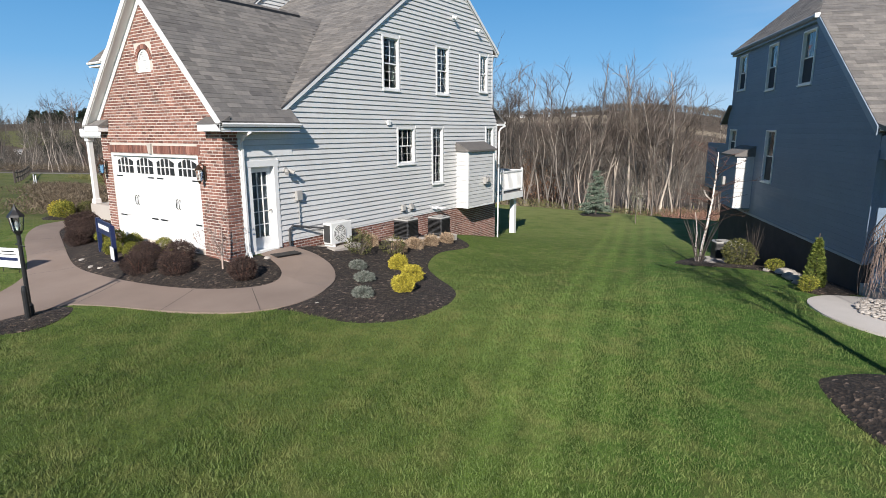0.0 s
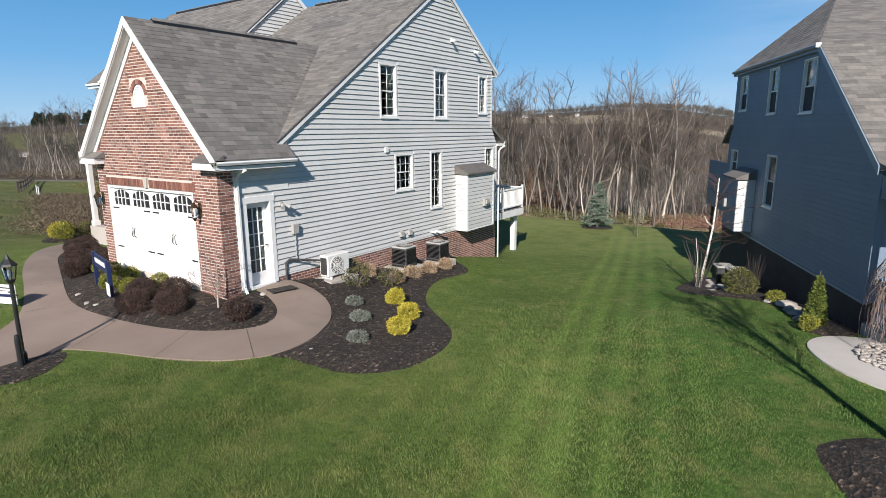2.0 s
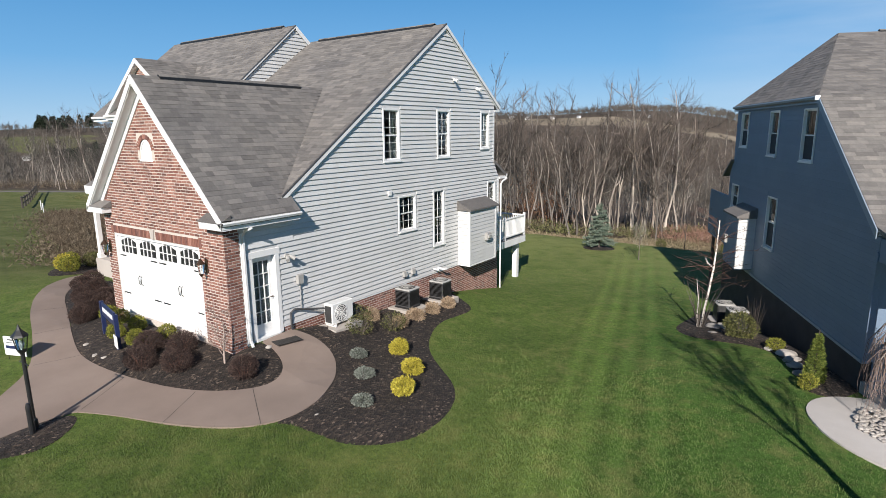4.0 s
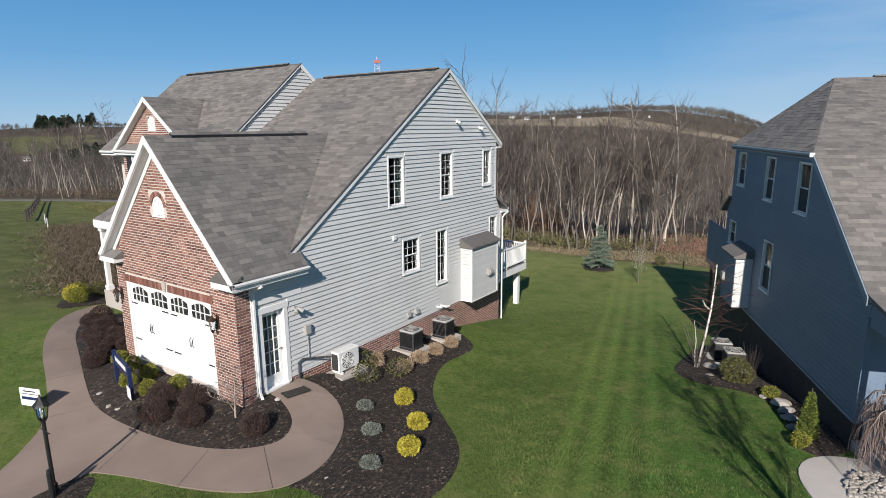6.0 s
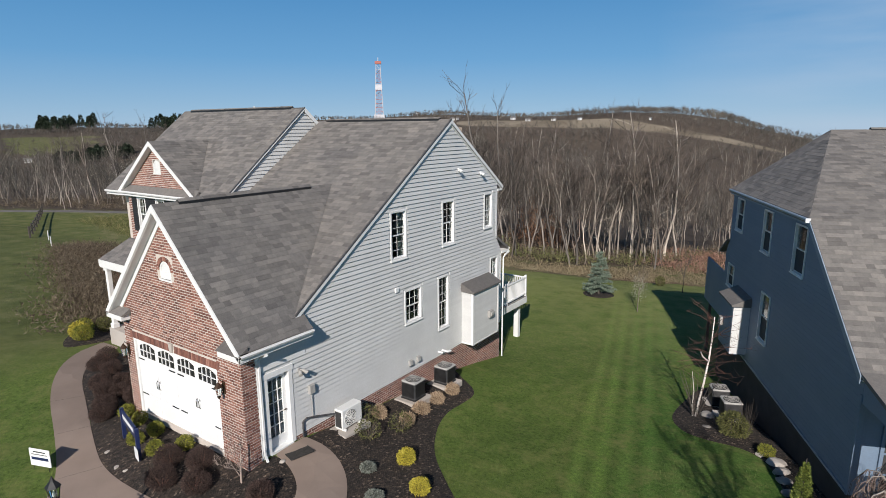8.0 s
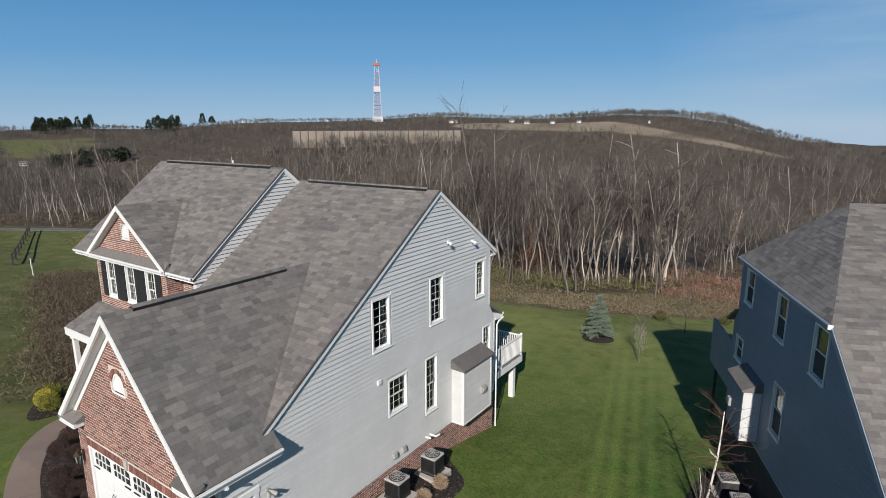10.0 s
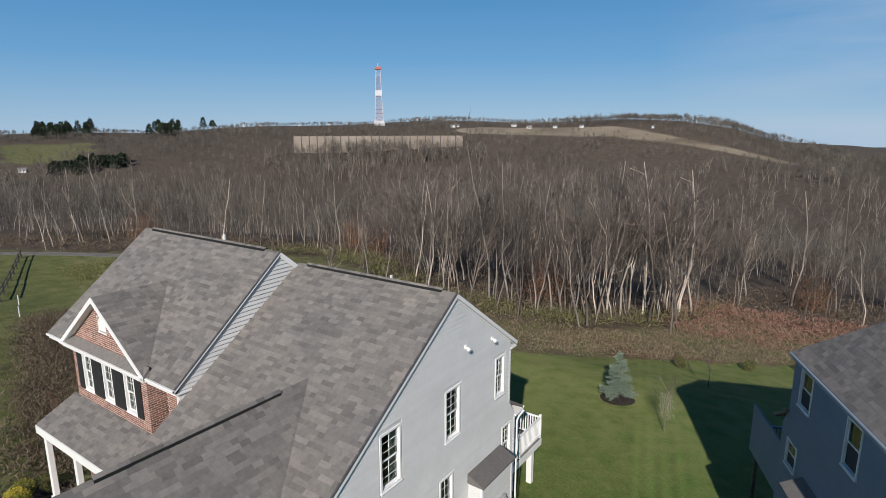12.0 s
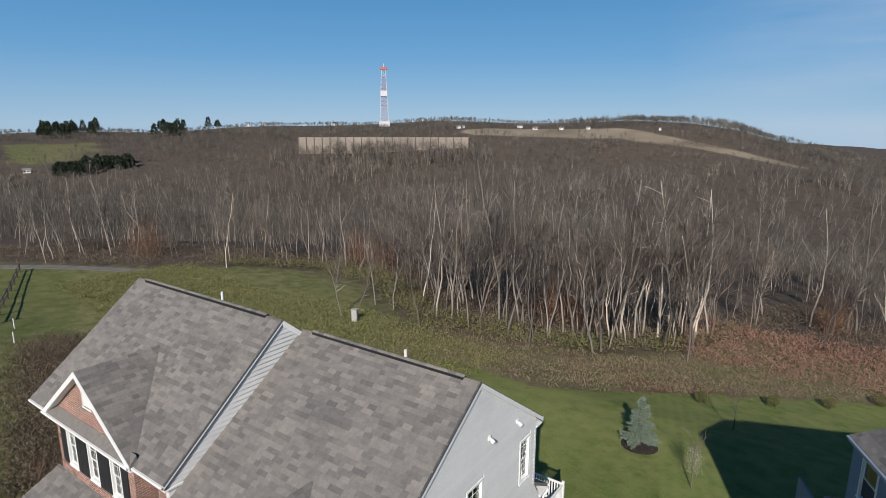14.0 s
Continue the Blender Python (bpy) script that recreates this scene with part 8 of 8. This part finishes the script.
for x, y, z in ((-9.9, 8.55, 9.0), (-2.6, 9.6, 8.25)):
    v = thing("roof_vent_pipe", (x, y, z), 0, "white vent pipe through the shingle roof", "pipe", "roof vent pipes")
    part("pipe", Geo().tube([(0, 0, -0.3), (0, 0, 0.42)], 0.045, 8), M["far_white"], v)
    part("flashing", Geo().lathe([(0.14, -0.12), (0.055, 0.06)], 10), M["ac_grey"], v)

# ---- buildings, pines and the sound wall far off ----
swx, swy = 5 - 332 * math.sin(radians(40.8)), -2 + 332 * math.cos(radians(40.8))
sw = thing("sound_wall", (swx, swy, gz(swx, swy)), 40.8, "long tan sound wall round the drilling site", "wall")
for i in range(22):
    part("panel", Geo().box(-48 + i * 4.4, -48 + i * 4.4 + 4.3, -0.3, 0.3, -6, 8.5, 0.05), M["tan_wall"], sw)
    part("post", Geo().box(-48 + i * 4.4 - 0.25, -48 + i * 4.4 + 0.2, -0.6, 0.6, -6, 8.8), M["ac_grey"], sw)


def polar(turn, r):
    a = radians(turn)
    return 5 - r * math.sin(a), -2 + r * math.cos(a)


rf = random.Random(21)
FAR = [(53.5, 470, 9), (52, 500, 8), (48.5, 520, 10), (45.5, 505, 9), (42.5, 520, 8), (37, 490, 10), (33.5, 500, 12), (33, 480, 7), (27.5, 500, 9), (26, 505, 10), (23.5, 505, 9), (21, 510, 10), (14.5, 500, 8), (71.1, 318, 9), (63.5, 480, 9), (61, 490, 8)]
for turn, r, w in FAR:
    x, y = polar(turn, r)
    hz = gz(x, y) + (1.5 if turn < 60 else 0)
    w *= rf.uniform(0.2, 0.4)
    if turn < 34:
        x, y = polar(turn, float(np.interp(turn, FIELD_A, FIELD_R)) + rf.uniform(-4, 12))
        hz = gz(x, y)
    fh = thing("farmhouse", (x, y, hz), rf.uniform(0, 180), "small white far house with a grey roof", "house", "houses on the far hills")
    d = w * 0.6
    part("wall", Geo().box(-w / 2, w / 2, -d / 2, d / 2, -6, 1.4), M["far_white"], fh)
    part("roof", Geo().prism([(-w / 2 - 0.4, -d / 2 - 0.4, 1.4), (-w / 2 - 0.4, d / 2 + 0.4, 1.4), (-w / 2 - 0.4, 0, 1.4 + d * 0.45)], (w + 0.8, 0, 0)), M["far_roof"], fh)
    for k in (-0.25, 0.25):
        part("window", Geo().box(w * k - 0.5, w * k + 0.5, -d / 2 - 0.06, -d / 2 - 0.01, 0.5, 1.0), M["vent"], fh)
for i in range(88):
    turn = rf.choice((rf.gauss(68.5, 1.1), rf.gauss(68.5, 1.1), rf.gauss(68.5, 1.1), rf.uniform(50, 66), rf.gauss(60, 0.4)))
    r = rf.uniform(430, 470)
    if i > 46:
        turn, r = 63.6 + 0.31 * (i % 19) + rf.gauss(0, 0.05), 302 + 8 * (i // 19 - 2) + rf.gauss(0, 1)
    x, y = polar(turn, r)
    pt = thing("pine", (x, y, gz(x, y) + 1), rf.uniform(0, 360), "dark pine on the far skyline" if i < 47 else "young dark conifer in a hillside plantation", "conifer", "pines on the skyline" if i < 47 else "plantation on the far slope")
    rs2 = np.random.RandomState(300 + i)
    H2 = rf.uniform(5, 8.5) if i < 47 else rf.uniform(2.6, 4.2)
    part("trunk", Geo().tube([(0, 0, -4), (0, 0, H2 * 0.9)], [0.3, 0.08], 5), M["bark"], pt)
    h = rs2.uniform(0.15, 1, 260)
    a = rs2.uniform(0, 6.28, 260)
    q = (1 - h) * (2.6 if i < 47 else 1.2) * rs2.uniform(0.4, 1.1, 260) + 0.15
    part("needles", leaves_geo(rs2, np.stack([q * np.cos(a), q * np.sin(a), h * H2], -1), np.stack([np.cos(a), np.sin(a), 0.2 + 0 * a], -1), 1.3, 0.5), M["pine"], pt)


# ---- shingles ----
SC = math.hypot(1, PITCH)
shingles(main_roof, M["shingle"], (RX0, EY, EZ), (1, 0, 0), up_f, n_f, lambda v: (0.0, RX1 - RX0), (RIDGE_Y - EY) * SC, lambda u, v: u > 5.0 and v > 6.0, seed=3)
shingles(rear_roof, M["shingle"], (RX1, BY, bz), (-1, 0, 0), up_r, n_r, lambda v: (0.0, RX1 - RX0), (BY - RIDGE_Y) * SC, seed=4)
gk = 1 / math.hypot(1, GP)
up_g, n_g = Vector((-gk, 0, GP * gk)), Vector((GP * gk, 0, gk))
GL = (GEX - GRX) / gk


def g_lim(v):
    z = GEZ + v * GP * gk
    return 0.0, (valley_y(z) - GY0 if z > EZ - 0.15 else 1.75 - GY0)


shingles(gr, M["shingle"], (GEX, GY0, GEZ), (0, 1, 0), up_g, n_g, g_lim, GL, lambda u, v: 1.0 < v < 3.6 and u > 1.2, seed=5)
up_h, n_h = Vector((gk, 0, GP * gk)), Vector((-GP * gk, 0, gk))
shingles(gl, M["shingle"], (GXE, valley_y(GRZ), GEZ), (0, -1, 0), up_h, n_h, lambda v: (max(0.0, valley_y(GRZ) - max(valley_y(GEZ + v * GP * gk), 1.4)), valley_y(GRZ) - GY0), GL, seed=6)
up_t, n_t = Vector((0, tz, TPT * tz)), Vector((0, -TPT * tz, tz))
shingles(tall_roof, M["shingle"], (TX0, TEY, TEZ), (1, 0, 0), up_t, n_t, lambda v: (0.0, TX1 + 0.04 - TX0), (TRY - TEY) / tz, lambda u, v: u > 5.2 and v > 1.5, seed=7)
dk = 1 / math.hypot(1, DGP)
bay_roof = bpy.data.objects["bay_gable_roof"]


def bay_run(v):
    z = DEZ + v * DGP * dk
    return 0.0, max(0.05, TRY - (TRZ - z) / TPT - GF)


shingles(bay_roof, M["shingle"], (DPX + DHW, GF, DEZ), (0, 1, 0), Vector((-dk, 0, DGP * dk)), Vector((DGP * dk, 0, dk)), bay_run, DHW / dk, lambda u, v: True, seed=8)
pk = math.hypot(BYF - PY0, PZ1 - PZ0)
pu = Vector((0, (BYF - PY0) / pk, (PZ1 - PZ0) / pk))
shingles(porch_roof, M["shingle"], (PXL, PY0, PZ0), (1, 0, 0), pu, Vector((0, -pu.z, pu.y)), lambda v: (0.0, PXR - PXL), pk, seed=9)
# blue house, in its own frame
sl = math.hypot(AI + OV, AZ - NEZ + 0.05)
hu = Vector((0, (AI + OV) / sl, (AZ - NEZ + 0.05) / sl))
shingles(hip, M["shingle"], (0.5, -OV, NEZ - 0.05), (1, 0, 0), hu, Vector((0, -hu.z, hu.y)), lambda v: ((AU - 0.5) * v / sl, (NE + 0.15 - 0.5) - (NE + 0.15 - AU) * v / sl), sl, lambda u, v: u > 2.0, seed=10)
ne_u, ne_z = NE + 0.15, NEZ - 0.05
for slab, u0, z0, u1, z1, slant in ((fslope, fe_u, fe_z, ne_u, ne_z, 0.0), (fupper, ne_u, ne_z, AU, AZ, AI + OV)):
    run = math.hypot(u0 - u1, z1 - z0)
    fu = Vector(((u1 - u0) / run, 0, (z1 - z0) / run))
    shingles(slab, M["shingle"], (u0, -OV, z0), (0, 1, 0), fu, Vector((fu.z, 0, -fu.x)), lambda v: (slant * v / run, 12.0 + OV), run, lambda u, v: u < 3.2, seed=11)

# ---- bricks ----
lay_bricks(front, M["brick"], P_front, brick_boxes(P_front, front_lim, [(GD[0], GD[1], -1, GD[3] + 0.23), (ARCH[0] - 0.12, ARCH[1] + 0.12, ARCH[2] - 0.02, ARCH[3] + 0.13)], -0.5, GRZ - 0.14, seed=2), lambda a, z: a > GD[1] and z > 0.0)


def P_pier(a, z, d):
    return (WX + 0.016 + d, a, z)


lay_bricks(pier, M["brick"], P_pier, brick_boxes(P_pier, lambda z: (FY, 0.12), [], -0.5, 3.03, seed=3), lambda a, z: True)
lay_bricks(base, M["brick"], P_side, brick_boxes(P_side, lambda z: (1.3, 12.7), [], -2.3, SB - 0.03, seed=4), lambda a, z: a < 9 and z > gz(0.8, a))
lay_bricks(bay, M["brick"], P_bay, brick_boxes(P_bay, lambda z: (BXL, BXR), [(b[0] - 0.08, b[1] + 0.08, b[2] - 0.08, b[3] + 0.08) for b in BAYW], 0.2, 5.9, seed=5), lambda a, z: a > -9.0 and z > 4)


def P_bay_side(a, z, d):
    return (BXR + d, a, z)


lay_bricks(bay, M["brick"], P_bay_side, brick_boxes(P_bay_side, lambda z: (BYF, 4.75), [], 0.2, 5.9, seed=6), lambda a, z: False)
lay_bricks(tallw, M["brick"], P_tall, brick_boxes(P_tall, lambda z: (BXR, TX1 - 0.2), [(TW[0] - 0.08, TW[1] + 0.08, TW[2] - 0.08, TW[3] + 0.08)], 3.0, 5.75, seed=7), lambda a, z: False)
lay_bricks(bayg, M["brick"], P_bay, brick_boxes(P_bay, bay_lim, [(VENT2[0] - 0.04, VENT2[1] + 0.04, VENT2[2] - 0.05, VENT2[3] + 0.04)], 6.16, DPZ - 0.17, seed=8), lambda a, z: True)


# ---- grass blades on the nearest lawn, as one mesh ----
def grass():
    r = np.random.RandomState(2)
    n = 300000
    # thickest on the front lawn, thinning out to all sides
    x, y = r.normal(7.5, 4.6, n), r.normal(-3.4, 4.2, n)
    keep = np.ones(n, bool)
    for outline in (WALK, BED_SIDE, BED_GARAGE, BED_LAMP, BED_R, PATH_R, N_BED):
        o = np.array(rounded(outline))
        inside = np.zeros(n, bool)
        j = len(o) - 1
        for i in range(len(o)):
            with np.errstate(divide="ignore", invalid="ignore"):
                hit = ((o[i, 1] > y) != (o[j, 1] > y)) & (x < (o[j, 0] - o[i, 0]) * (y - o[i, 1]) / (o[j, 1] - o[i, 1]) + o[i, 0])
            inside ^= hit
            j = i
        keep &= ~inside
    keep &= ~((x < 0.45) & (y > -0.4))
    x, y = x[keep], y[keep]
    n = len(x)
    p = np.stack([x, y, ground_at(x, y) - 0.005], -1)
    h = r.uniform(0.025, 0.06, n)
    turn = r.uniform(0, 6.28, n)
    side = np.stack([np.cos(turn), np.sin(turn), 0 * turn], -1) * r.uniform(0.004, 0.009, n)[:, None]
    tip = p + np.stack([r.normal(0, 0.45, n) * h, r.normal(0, 0.45, n) * h, h], -1)
    v = np.stack([p - side, p + side, tip], 1).reshape(-1, 3)
    me = bpy.data.meshes.new("grass")
    me.from_pydata(v.tolist(), [], (3 * np.arange(n)[:, None] + np.arange(3)).tolist())
    me.materials.append(M["grass_blade"])
    tagged(new("grass", me), "short green grass blades of the mown lawn", "grass", kind="stuff")


M["grass_blade"] = leaf_material("grass_blades", (0.05, 0.084, 0.018), (0.085, 0.135, 0.032), (0.135, 0.18, 0.055))
# the blades' colour holds the lawn's sheen, lighter to the right, and mowing stripes
nt = M["grass_blade"].node_tree
px = nt.nodes.new("ShaderNodeSeparateXYZ")
nt.links.new(place(nt), px.inputs[0])
along = calc(nt, "ADD", calc(nt, "MULTIPLY", px.outputs[0], 0.966), calc(nt, "MULTIPLY", px.outputs[1], 0.26))
stripe = calc(nt, "MULTIPLY", calc(nt, "SINE", calc(nt, "MULTIPLY", along, 9.6)), 0.11)
tone = ramp(nt, calc(nt, "ADD", calc(nt, "MULTIPLY", along, 0.05), calc(nt, "MULTIPLY", noise_of(nt, place(nt), 0.22, 5), 0.1)), [(0.24, (0.76, 0.76, 0.76)), (0.36, (0.95, 0.95, 0.95)), (0.44, (1.08, 1.09, 1.12))])
blade_bsdf = nt.nodes["Principled BSDF"]
blade_col = blade_bsdf.inputs["Base Color"].links[0].from_socket
blade_col = mix(nt, 1.0, blade_col, calc(nt, "ADD", tone, stripe), "MULTIPLY")
patchy = ramp(nt, noise_of(nt, place(nt), 1.7, 6, 0.75), [(0.46, (0, 0, 0)), (0.7, (0.75, 0.75, 0.75))])
blade_col = mix(nt, patchy, blade_col, (0.19, 0.2, 0.064))
nt.links.new(blade_col, blade_bsdf.inputs["Base Color"])
grass()
